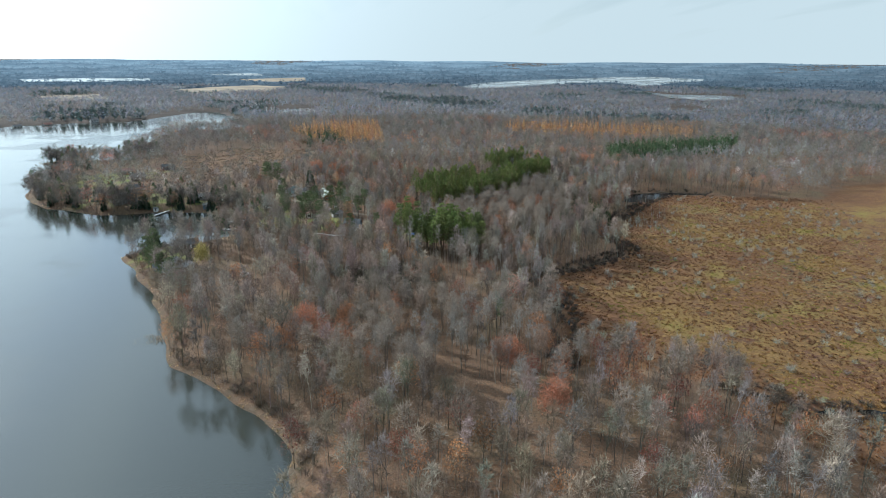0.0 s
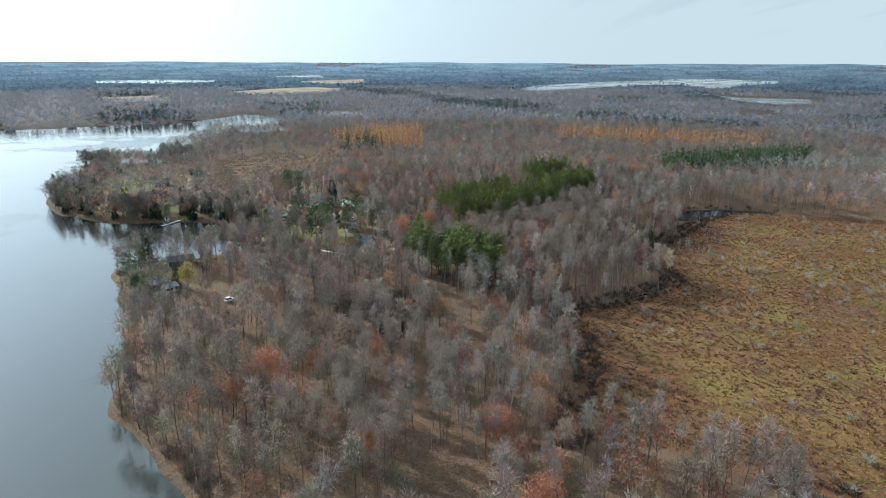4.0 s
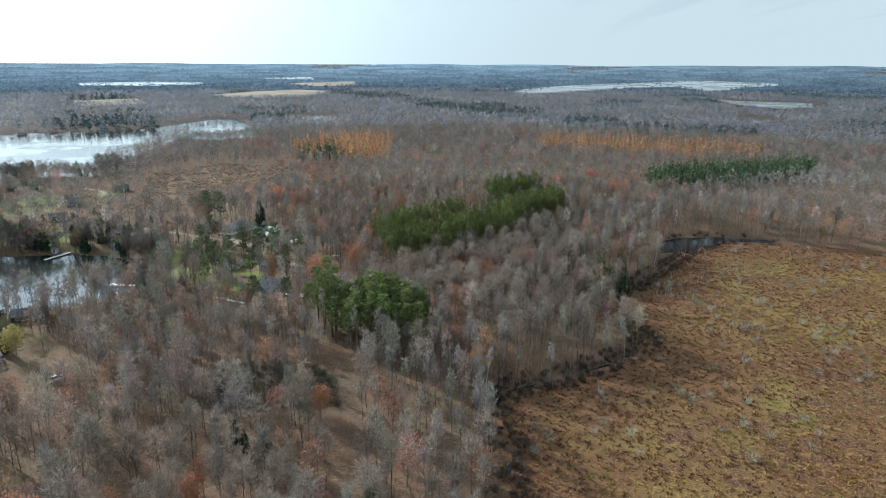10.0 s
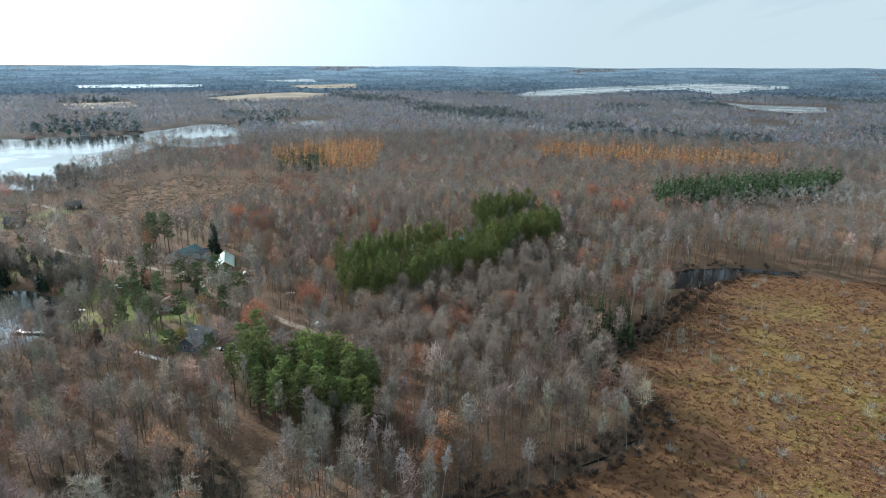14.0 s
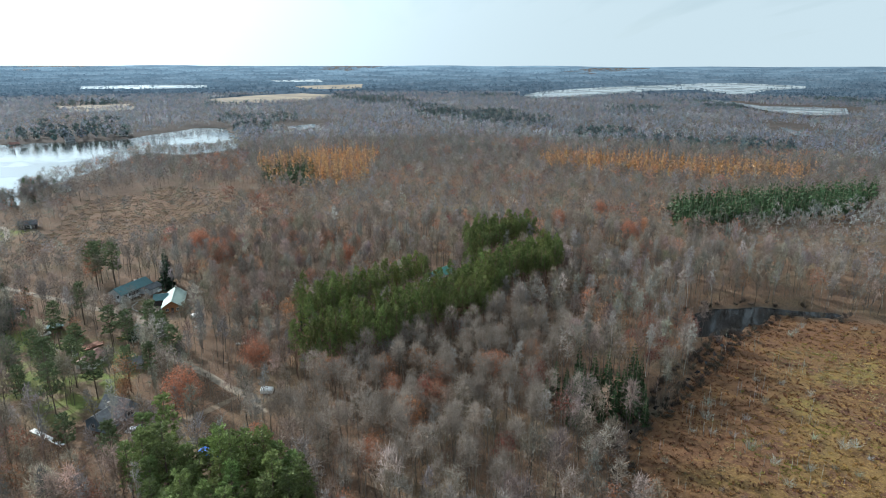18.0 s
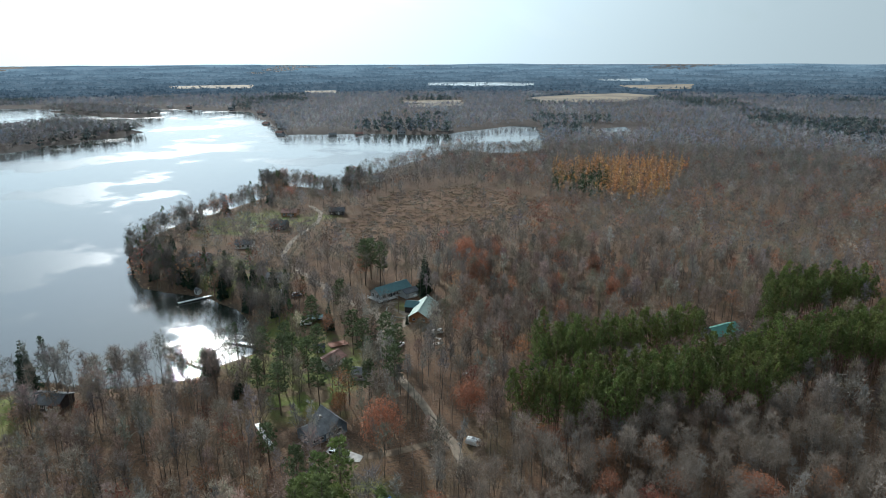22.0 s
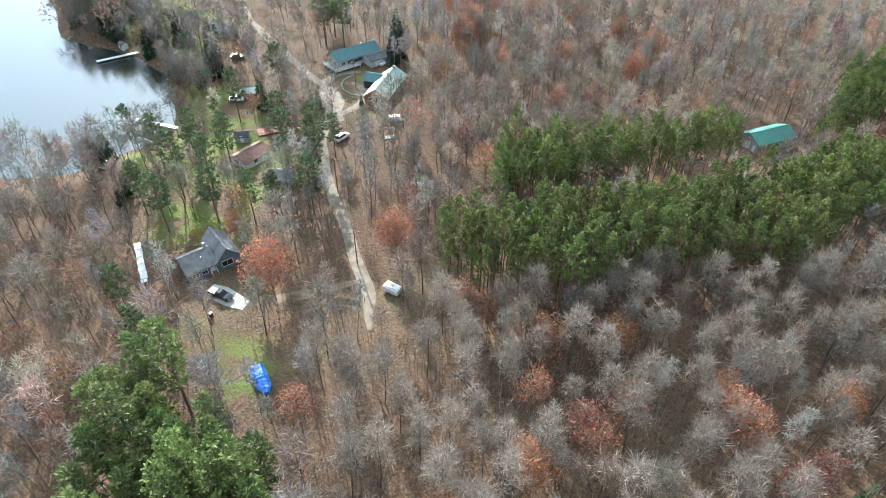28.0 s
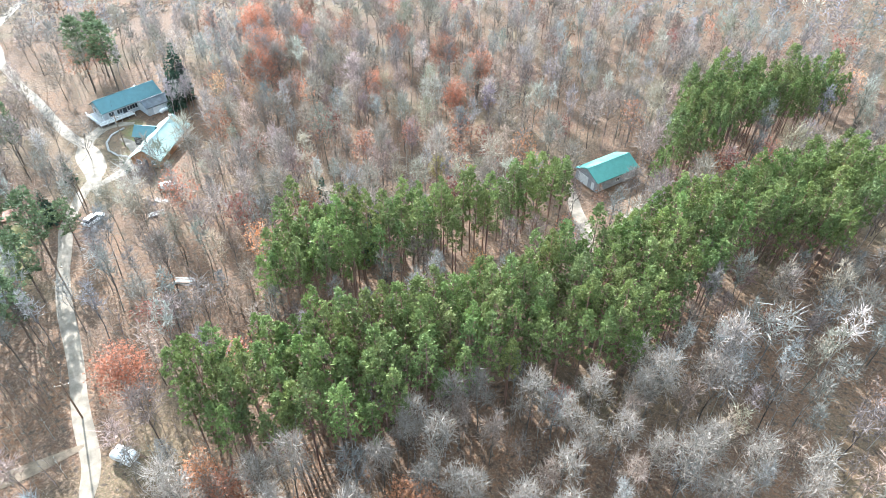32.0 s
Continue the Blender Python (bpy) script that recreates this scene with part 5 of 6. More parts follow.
LANDMARK_KINDS = {
    "rust_oak": (lambda: bare_tree(15.5, 6.0, 12, 220, GREY, DARK, (0.42, 0.18, 0.11), 2700, 0.28), LEAF, "broad oak full of rust-red dry leaves"),
    "orange_oak": (lambda: bare_tree(14.5, 5.2, 10, 200, GREY, DARK, (0.45, 0.22, 0.12), 2100, 0.28), LEAF, "oak covered in orange-brown dry leaves"),
    "silver_maple": (lambda: bare_tree(16, 5.0, 12, 420, (0.27, 0.26, 0.244), (0.16, 0.152, 0.14), None, 0, 0.25, fine=0.08), LEAF, "leafless tree with bright silvery twigs"),
    "white_pine": (lambda: white_pine_tree(20, 0.58, 4.2, 9, 6, 6, (0.13, 0.165, 0.08)), NEEDLE, "tall green pine with open whorled boughs"),
    "spruce": (lambda: spruce_tree(15, 2.5, (0.045, 0.075, 0.045), 16, 9), NEEDLE, "dark green pointed spruce"),
    "yellow_willow": (lambda: bare_tree(11, 4.2, 10, 160, (0.4, 0.33, 0.15), BROWN, (0.4, 0.34, 0.12), 1900, 0.15), LEAF, "rounded willow still in yellow leaf"),
    "shade_tree": (lambda: bare_tree(15, 5.6, 12, 330, (0.27, 0.24, 0.215), (0.13, 0.11, 0.095), None, 0, 0.25, fine=0.08), LEAF, "large spreading leafless yard tree"),
}
for tree_name, tree_spots in LANDMARKS.items():
    tree_maker, tree_mat, tree_label = LANDMARK_KINDS[tree_name]
    tree_stock = [single_tree(tree_name, tree_maker(), (BARK, tree_mat), tree_label, "tree", tree_name.replace("_", " ") + "s") for _ in range(2)]
    tree_used = [False, False]
    for tree_i, (tree_x, tree_y, tree_s) in enumerate(tree_spots):
        put_tree(tree_stock, tree_used, tree_i % 2, tree_x, tree_y, float(height(tree_x, tree_y)), tree_s)

# ---- buildings and yard things ----
def part(name, bm, mat, parent, label=""):
    me = bpy.data.meshes.new(name)
    bm.to_mesh(me)
    bm.free()
    me.materials.append(mat)
    ob = new(name, me)
    ob.parent = parent
    return tagged(ob, label) if label else ob


def box(bm, x0, x1, y0, y1, z0, z1, bevel=0.0):
    m = Matrix.Translation(((x0 + x1) / 2, (y0 + y1) / 2, (z0 + z1) / 2)) @ Matrix.Diagonal((x1 - x0, y1 - y0, z1 - z0, 1))
    got = bmesh.ops.create_cube(bm, size=1, matrix=m)
    if bevel:
        edges = list({e for v in got["verts"] for e in v.link_edges})
        bmesh.ops.bevel(bm, geom=edges, offset=bevel, segments=2, affect="EDGES")
    return bm


def boxed(*a, bevel=0.0):
    return box(bmesh.new(), *a, bevel=bevel)


def post(bm, x, y, z0, z1, r, sides=8):
    bmesh.ops.create_cone(bm, cap_ends=True, segments=sides, radius1=r, radius2=r, depth=z1 - z0, matrix=Matrix.Translation((x, y, (z0 + z1) / 2)))
    return bm


def root(name, x, y, turn, label, category, group="", lift=0.0):
    ob = tagged(new(name), label, category, group)
    ob.matrix_basis = pose(x, y, float(height(x, y)) + lift, 0, 0, turn)
    return ob


def seamed(name, colour, rough=0.7, step=0.4):
    """Painted sheet metal with standing seams across the slope."""
    m, n, link, b = material(name, rough, 0.0)
    co = n.new("ShaderNodeTexCoord")
    w = n.new("ShaderNodeTexWave")
    w.inputs["Scale"].default_value = 1 / step
    link.new(co.outputs["Object"], w.inputs["Vector"])
    big = noised(n, link, 0.8, 5)
    c = mixed(n, link, big, tuple(v * 0.92 for v in colour), tuple(min(1, v * 1.06) for v in colour))
    link.new(c, b.inputs["Base Color"])
    bumped(n, link, b, w.outputs["Fac"], 0.5, 0.03)
    return m


SIDING_BLUE = plain("blue_grey_siding", (0.14, 0.19, 0.24), 0.7, 0, 1.0, 0.2, 0.2, 12)
SIDING_WHITE = plain("white_siding", (0.72, 0.72, 0.69), 0.6, 0, 1.0, 0.12, 0.1, 12)
SIDING_PALE = plain("pale_grey_siding", (0.46, 0.48, 0.49), 0.65, 0, 1.0, 0.15, 0.1, 12)
SIDING_GREY = plain("grey_siding", (0.36, 0.36, 0.36), 0.7, 0, 1.0, 0.2, 0.2, 12)
LOG = plain("stained_timber", (0.36, 0.17, 0.075), 0.6, 0, 1.2, 0.3, 0.3, 9)
DARK_WALL = plain("dark_timber", (0.06, 0.05, 0.05), 0.8, 0, 1.2, 0.3, 0.3, 9)
SHINGLE_GREY = plain("grey_shingles", (0.22, 0.22, 0.225), 0.85, 0, 0.7, 0.25, 0.4, 7)
SHINGLE_RED = plain("red_brown_shingles", (0.3, 0.16, 0.13), 0.85, 0, 0.7, 0.25, 0.4, 7)
SHINGLE_DARK = plain("dark_shingles", (0.1, 0.11, 0.12), 0.85, 0, 0.7, 0.25, 0.4, 7)
ROOF_SAGE = seamed("sage_green_metal", (0.33, 0.42, 0.37))
ROOF_TEAL = seamed("teal_metal", (0.10, 0.20, 0.21))
ROOF_GREEN = seamed("emerald_metal", (0.1, 0.28, 0.23))
TRIM = plain("white_trim", (0.75, 0.75, 0.73), 0.5, 0, 2, 0.08)
CONCRETE = plain("concrete", (0.45, 0.43, 0.4), 0.9, 0, 1, 0.2, 0.3, 8)
BOARD = plain("weathered_boards", (0.45, 0.43, 0.4), 0.8, 0, 2, 0.25, 0.3, 10)
RAW_WOOD = plain("brown_deck_boards", (0.22, 0.15, 0.1), 0.8, 0, 2, 0.3, 0.3, 10)
RUBBER = plain("black_rubber", (0.02, 0.02, 0.02), 0.8, 0, 5, 0.2)
STEEL = plain("galvanised_steel", (0.5, 0.51, 0.52), 0.35, 0.9, 3, 0.15)
WHITE_PAINT = plain("white_gelcoat", (0.78, 0.78, 0.76), 0.3, 0, 1, 0.08)
BLACK_PAINT = plain("black_car_paint", (0.012, 0.014, 0.017), 0.18, 0, 1, 0.1)
BLUE_TARP = plain("blue_tarpaulin", (0.015, 0.16, 0.62), 0.6, 0, 1.4, 0.3, 0.5, 5)
STONE = plain("field_stone", (0.42, 0.39, 0.35), 0.9, 0, 2, 0.35, 0.5, 9)


def make_glass():
    m, n, link, b = material("window_glass", 0.06)
    b.inputs["Base Color"].default_value = (0.03, 0.035, 0.04, 1)
    b.inputs["Specular IOR Level"].default_value = 0.7
    return m


GLASS = make_glass()


def window(parent, x, y, z, wide, high, facing):
    """facing: 0 for a wall across y, 1 for a wall across x; its sign tells the side."""
    s = 1 if facing[1] > 0 else -1
    w = new("window")
    w.parent = parent
    bm = bmesh.new()
    for a0, a1, b0, b1 in ((-wide / 2 - 0.1, wide / 2 + 0.1, -0.1, 0.0), (-wide / 2 - 0.1, wide / 2 + 0.1, high, high + 0.1), (-wide / 2 - 0.1, -wide / 2, 0, high), (wide / 2, wide / 2 + 0.1, 0, high), (-0.03, 0.03, 0, high)):
        if facing[0] == "y":
            box(bm, x + a0, x + a1, y - 0.02, y + s * 0.07, z + b0, z + b1) if s > 0 else box(bm, x + a0, x + a1, y + s * 0.07, y + 0.02, z + b0, z + b1)
        else:
            box(bm, x - 0.02, x + 0.07, y + a0, y + a1, z + b0, z + b1) if s > 0 else box(bm, x - 0.07, x + 0.02, y + a0, y + a1, z + b0, z + b1)
    part("frame", bm, TRIM, w)
    d = 0.03 * s
    if facing[0] == "y":
        bm = boxed(x - wide / 2, x + wide / 2, min(y, y + d), max(y, y + d), z, z + high)
    else:
        bm = boxed(min(x, x + d), max(x, x + d), y - wide / 2, y + wide / 2, z, z + high)
    part("pane", bm, GLASS, w)
    w["label"] = "white-framed window"
    return w


def gable(parent, x0, x1, y0, y1, eave, ridge, wall, roof, over=0.45, thick=0.16, z0=-0.6, along="x", names=("wall", "roof")):
    """A block with a pitched roof; the ridge runs along the named axis."""
    bm = bmesh.new()
    if along == "x":
        ym = (y0 + y1) / 2
        ring = [(y0, z0), (y1, z0), (y1, eave), (ym, ridge), (y0, eave)]
        ends = [[bm.verts.new((x, y, z)) for y, z in ring] for x in (x0, x1)]
    else:
        xm = (x0 + x1) / 2
        ring = [(x0, z0), (x1, z0), (x1, eave), (xm, ridge), (x0, eave)]
        ends = [[bm.verts.new((x, y, z)) for x, z in ring] for y in (y0, y1)]
    bm.faces.new(ends[0]); bm.faces.new(ends[1])
    for i in range(5):
        bm.faces.new((ends[0][i], ends[0][(i + 1) % 5], ends[1][(i + 1) % 5], ends[1][i]))
    bmesh.ops.recalc_face_normals(bm, faces=bm.faces[:])
    w = part(names[0], bm, wall, parent)
    bm = bmesh.new()
    half = (y1 - y0) / 2 if along == "x" else (x1 - x0) / 2
    slope = (ridge - eave) / half
    for s in (-1, 1):
        lo, hi = s * (half + over), 0
        zl, zh = eave - slope * over + 0.02, ridge + 0.02
        pts = []
        for end in (-over, over):
            for u, z in ((lo, zl), (hi, zh), (hi, zh + thick), (lo, zl + thick)):
                if along == "x":
                    pts.append(bm.verts.new(((x0 if end < 0 else x1) + end, (y0 + y1) / 2 + u, z)))
                else:
                    pts.append(bm.verts.new(((x0 + x1) / 2 + u, (y0 if end < 0 else y1) + end, z)))
        for q in ((0, 1, 2, 3), (7, 6, 5, 4), (0, 4, 5, 1), (3, 2, 6, 7), (0, 3, 7, 4), (1, 5, 6, 2)):
            bm.faces.new([pts[i] for i in q])
    bmesh.ops.recalc_face_normals(bm, faces=bm.faces[:])
    r = part(names[1], bm, roof, parent)
    bm = bmesh.new()
    if along == "x":
        box(bm, x0 - over, x1 + over, (y0 + y1) / 2 - 0.16, (y0 + y1) / 2 + 0.16, ridge + thick, ridge + thick + 0.06)
    else:
        box(bm, (x0 + x1) / 2 - 0.16, (x0 + x1) / 2 + 0.16, y0 - over, y1 + over, ridge + thick, ridge + thick + 0.06)
    part("ridge_cap", bm, roof, r)
    return w, r


def door(parent, x, y, facing, mat=None, wide=0.95, high=2.05):
    s = 1 if facing[1] > 0 else -1
    d = new("door"); d.parent = parent
    if facing[0] == "y":
        part("leaf", boxed(x - wide / 2, x + wide / 2, y - 0.02, y + 0.06, 0.15, 0.15 + high) if s > 0 else boxed(x - wide / 2, x + wide / 2, y - 0.06, y + 0.02, 0.15, 0.15 + high), mat or TRIM, d)
        part("handle", boxed(x + wide / 2 - 0.14, x + wide / 2 - 0.08, y + s * 0.06 - 0.02, y + s * 0.06 + 0.04, 1.1, 1.2), STEEL, d)
    else:
        part("leaf", boxed(x - 0.02, x + 0.06, y - wide / 2, y + wide / 2, 0.15, 0.15 + high) if s > 0 else boxed(x - 0.06, x + 0.02, y - wide / 2, y + wide / 2, 0.15, 0.15 + high), mat or TRIM, d)
        part("handle", boxed(x + s * 0.06 - 0.02, x + s * 0.06 + 0.04, y + wide / 2 - 0.14, y + wide / 2 - 0.08, 1.1, 1.2), STEEL, d)
    return d


def stairs(parent, x, y, n=5, wide=1.3, way=1):
    s = new("stoop"); s.parent = parent
    for i in range(n):
        part("step", boxed(x + way * 0.28 * i - 0.14, x + way * 0.28 * i + 0.14, y - wide / 2, y + wide / 2, -0.2, 0.9 - 0.18 * i), RAW_WOOD, s)
    for side in (-1, 1):
        bm = bmesh.new()
        for i in (0, n - 1):
            post(bm, x + way * 0.28 * i, y + side * wide / 2, -0.2, 1.9 - 0.18 * i, 0.05)
        v = [bm.verts.new(p) for p in ((x, y + side * wide / 2 - 0.05, 1.85), (x, y + side * wide / 2 + 0.05, 1.85), (x + way * 0.28 * (n - 1), y + side * wide / 2 + 0.05, 1.15), (x + way * 0.28 * (n - 1), y + side * wide / 2 - 0.05, 1.15))]
        w = [bm.verts.new(q.co + Vector((0, 0, 0.14))) for q in v]
        bm.faces.new(v); bm.faces.new(w)
        for i in range(4):
            bm.faces.new((v[i], v[(i + 1) % 4], w[(i + 1) % 4], w[i]))
        part("handrail", bm, TRIM, s)


def build_houses():
    # blue-grey house by the clearing: long wing and a cross gable
    h = root("house", -138, 350.6, 0, "blue-grey sided house with a grey shingle roof beside a gravel drive", "house")
    gable(h, -3.6, 3.4, -5.2, 1.2, 2.7, 4.9, SIDING_BLUE, SHINGLE_GREY, along="y")
    gable(h, -5.4, 3.6, 1.4, 6.6, 3.0, 5.6, SIDING_BLUE, SHINGLE_GREY, along="x", names=("gable_wall", "gable_roof"))
    for x, y, wd, hg, face in ((3.4, -3.6, 1.4, 0.9, ("x", 1)), (3.4, -1.6, 1.2, 0.9, ("x", 1)), (3.6, 3.6, 2.4, 1.4, ("x", 1)), (-1.5, 6.6, 1.4, 1.2, ("y", 1)), (-1, -5.2, 1.2, 1.1, ("y", -1)), (1.6, -5.2, 1.0, 1.0, ("y", -1))):
        window(h, x, y, 1.0, wd, hg, face)
    door(h, 3.4, 0.3, ("x", 1)); stairs(h, 3.65, 0.3)
    bm = boxed(-1.2, -0.5, 0.4, 1.0, 3.2, 5.9); part("chimney", bm, STONE, h)
    bm = bmesh.new(); post(bm, 1.6, -1.2, 3.6, 4.5, 0.12); part("vent_pipe", bm, STEEL, h)
    # garage with sage roof and timber gable
    h = root("garage", -186.2, 430.6, 126, "timber-gabled garage with a long sage-green metal roof", "building")
    gable(h, -9.0, 8.6, -3.7, 3.9, 2.7, 5.2, LOG, ROOF_SAGE, 0.6)
    gable(h, 1.2, 6.0, 3.0, 8.4, 2.5, 4.3, DARK_WALL, ROOF_TEAL, 0.3, along="y", names=("wing_wall", "wing_roof"))
    for y in (-2.0, 2.0):
        window(h, -9.0, y, 1.0, 1.0, 1.0, ("x", -1))
    door(h, -9.0, 0, ("x", -1), DARK_WALL)
    for y in (-3.6, 3.8):
        bm = bmesh.new(); post(bm, -9.5, y, -0.3, 2.5, 0.09); part("porch_post", bm, RAW_WOOD, h)
    part("chimney", boxed(7.2, 7.9, -0.4, 0.3, 4.4, 6.1), STONE, h)
    # long teal-roofed house with a deck
    h = root("long_house", -214.6, 435.2, 90, "long pale house with a teal metal roof and a raised deck", "house")
    gable(h, -8.6, 8.8, -3.6, 3.6, 3.0, 5.2, SIDING_PALE, ROOF_TEAL, 0.5)
    gable(h, 1.6, 8.8, -9.4, -3.7, 2.5, 3.6, SIDING_PALE, SHINGLE_DARK, 0.35, names=("garage_wall", "garage_roof"))
    for x in (-6.4, -4.0, -1.0, 0.6):
        window(h, x, -3.6, 1.0, 1.5, 1.3, ("y", -1))
    for y in (-1.6, 1.6):
        window(h, -8.6, y, 1.0, 1.3, 1.5, ("x", -1))
    door(h, -2.5, -3.6, ("y", -1), GLASS, 1.6)
    part("garage_door", boxed(3.2, 7.0, -9.46, -9.38, 0, 2.1), TRIM, h)
    d = new("deck"); d.parent = h
    part("deck_floor", boxed(-11.0, -1.0, -6.2, -3.65, 0.55, 0.7), BOARD, d)
    part("deck_floor", boxed(-11.0, -8.65, -3.6, 3.0, 0.55, 0.7), BOARD, d)
    for x in np.linspace(-11, -1, 6):
        bm = bmesh.new(); post(bm, x, -6.15, -0.4, 1.6, 0.05); part("post", bm, TRIM, d)
    for y in (-3, 0, 3):
        bm = bmesh.new(); post(bm, -10.95, y, -0.4, 1.6, 0.05); part("post", bm, TRIM, d)
    part("rail", boxed(-11, -1, -6.2, -6.1, 1.55, 1.63), TRIM, d); part("rail", boxed(-11, -10.9, -6.2, 3, 1.55, 1.63), TRIM, d)
    bm = bmesh.new(); post(bm, 4, 1.2, 4.4, 5.2, 0.25); part("roof_vent", bm, TRIM, h)
    # pole building with emerald roof
    h = root("pole_barn", -92.2, 501.6, 74.5, "grey metal pole barn with an emerald-green roof in the woods", "building")
    gable(h, -7.0, 6.6, -3.9, 3.9, 3.0, 4.9, SIDING_GREY, ROOF_GREEN, 0.35)
    part("garage_door", boxed(-7.08, -6.98, -0.6, 2.8, 0, 2.6), SIDING_WHITE, h)
    door(h, -7.0, -2.4, ("x", -1)); window(h, 0, -3.9, 1.2, 1.2, 0.9, ("y", -1))
    # cabin, hut, sheds
    h = root("cabin", -174.6, 377.6, 108, "small white cabin with a red-brown shingle roof", "house")
    gable(h, -4.4, 4.2, -3.1, 3.1, 2.4, 3.9, SIDING_WHITE, SHINGLE_RED, 0.5)
    window(h, -4.4, 0.9, 0.9, 1.6, 1.1, ("x", -1)); window(h, -1, -3.1, 1.0, 1.1, 1.0, ("y", -1)); door(h, 1.5, -3.1, ("y", -1))
    part("porch", boxed(-7.4, -4.45, -2.8, 2.8, -0.3, 0.25), RAW_WOOD, h)
    h = root("grey_cottage", -158.5, 379.6, 40, "small grey cottage with pale roof under the pines", "house")
    gable(h, -3.0, 3.0, -2.5, 2.5, 2.3, 3.6, SIDING_GREY, SHINGLE_GREY, 0.35)
    window(h, 0, -2.5, 0.9, 1.2, 1.0, ("y", -1)); door(h, -3.0, 0.5, ("x", -1)); part("chimney", boxed(0.6, 1.1, 0.2, 0.7, 2.9, 4.4), STONE, h)
    h = root("garden_shed", -186.6, 380.2, 60, "grey garden shed with a dark roof", "shed")
    gable(h, -1.9, 1.9, -1.4, 1.4, 1.9, 2.8, SIDING_GREY, SHINGLE_DARK, 0.25); door(h, 0, -1.4, ("y", -1))
    h = root("carport", -209.7, 392.6, 55, "open carport with a flat green roof on posts", "shelter")
    part("roof", boxed(-3.2, 3.2, -2.2, 2.2, 2.4, 2.55), ROOF_TEAL, h)
    for x in (-2.9, 2.9):
        for y in (-1.9, 1.9):
            bm = bmesh.new(); post(bm, x, y, -0.3, 2.4, 0.07); part("post", bm, RAW_WOOD, h)
    part("back_wall", boxed(-3.0, 3.0, 1.95, 2.05, -0.3, 2.2), DARK_WALL, h)
    h = root("boathouse", -250.8, 384.6, 25, "small blue-grey boathouse at the water", "shed")
    gable(h, -2.2, 2.2, -1.9, 1.9, 2.3, 3.4, SIDING_BLUE, SHINGLE_GREY, 0.3); window(h, 0, -1.9, 1.1, 1.6, 0.8, ("y", -1)); door(h, -2.2, 0, ("x", -1))
    h = root("pump_house", -280, 372.6, 15, "tiny white pump house on the shore", "shed")
    gable(h, -1.3, 1.3, -1.1, 1.1, 1.8, 2.5, SIDING_WHITE, SHINGLE_GREY, 0.2); door(h, 0, -1.1, ("y", -1), DARK_WALL)
    # houses on the peninsula and along the west shore
    for x, y, turn, l, w, e, r, wall, roof, label in (
            (-312, 384, 52, 7.5, 5.5, 5.0, 7.4, SIDING_GREY, SHINGLE_GREY, "two-storey grey lake house with a walk-out terrace"),
            (-355, 455, 40, 5.0, 3.8, 2.9, 5.6, DARK_WALL, SHINGLE_DARK, "dark gabled cottage by the lane"),
            (-362, 503, 50, 4.8, 3.4, 2.7, 4.6, DARK_WALL, SHINGLE_DARK, "dark low garage in the meadow"),
            (-266, 406, 45, 5.0, 3.4, 2.4, 3.8, SIDING_GREY, SHINGLE_GREY, "grey-roofed cottage among yard trees"),
            (-382, 478, 45, 5.0, 4.0, 2.8, 4.6, LOG, SHINGLE_RED, "timber cottage with a red-brown roof"),
            (-447, 600, 40, 6.0, 4.2, 3.0, 5.0, SIDING_WHITE, SHINGLE_GREY, "pale house on the wooded point"),
            (-197, 266, 70, 5.2, 3.6, 2.6, 4.0, SIDING_BLUE, SHINGLE_GREY, "low grey-roofed house beside the lake"),
            (-188, 266, 70, 2.9, 2.9, 2.4, 3.4, SIDING_GREY, SHINGLE_GREY, "small flat-roofed garage beside the lake house"),
            (-208, 297.9, 40, 5.4, 3.6, 2.6, 4.2, DARK_WALL, SHINGLE_DARK, "dark brown cottage behind bare trees"),
            (-330, 420, 50, 4.6, 3.6, 2.6, 4.2, SIDING_WHITE, SHINGLE_DARK, "cottage half hidden by lakeside trees")):
        h = root("cottage", x, y, turn, label, "house", "shore cottages")
        gable(h, -l, l, -w, w, e, r, wall, roof, 0.5)
        for k in (-0.6, 0.0, 0.6):
            window(h, k * l, -w, 1.0, 1.2, 1.1, ("y", -1))
            if e > 4:
                window(h, k * l, -w, 3.6, 1.2, 1.1, ("y", -1))
        window(h, -l, -0.4 * w, 1.0, 1.1, 1.1, ("x", -1)); door(h, 0.3 * l, -w, ("y", -1))
        part("chimney", boxed(0.3 * l, 0.3 * l + 0.6, 0.2, 0.8, e, r + 0.8), STONE, h)
    part("terrace", boxed(-8.5, 6, -10.5, -5.6, -0.5, 2.3), SIDING_GREY, [o for o in bpy.data.objects if o.name == "cottage"][0])
    # houses far across the water
    for i in range(16):
        fx = np.interp(i, (0, 4, 9, 12, 15), (-712, -830, -1045, -1290, -1520)) + 14 * math.sin(i * 3)
        fy = np.interp(i, (0, 4, 9, 12, 15), (915, 720, 815, 908, 800)) + 10 * math.cos(i * 2)
        h = root("far_cottage", fx, fy, 40 + 30 * math.sin(i * 7), "small house on the far lake shore", "house", "far shore houses")
        gable(h, -5.5, 5.5, -3.4, 3.4, 2.8, 5.0, (SIDING_WHITE, SIDING_PALE, SIDING_GREY)[i % 3], (SHINGLE_GREY, SHINGLE_GREY, SHINGLE_RED)[i % 3], 0.5)
        for q in (-4, 0, 4):
            window(h, q, -4, 1.0, 1.8, 1.4, ("y", -1))


build_houses()


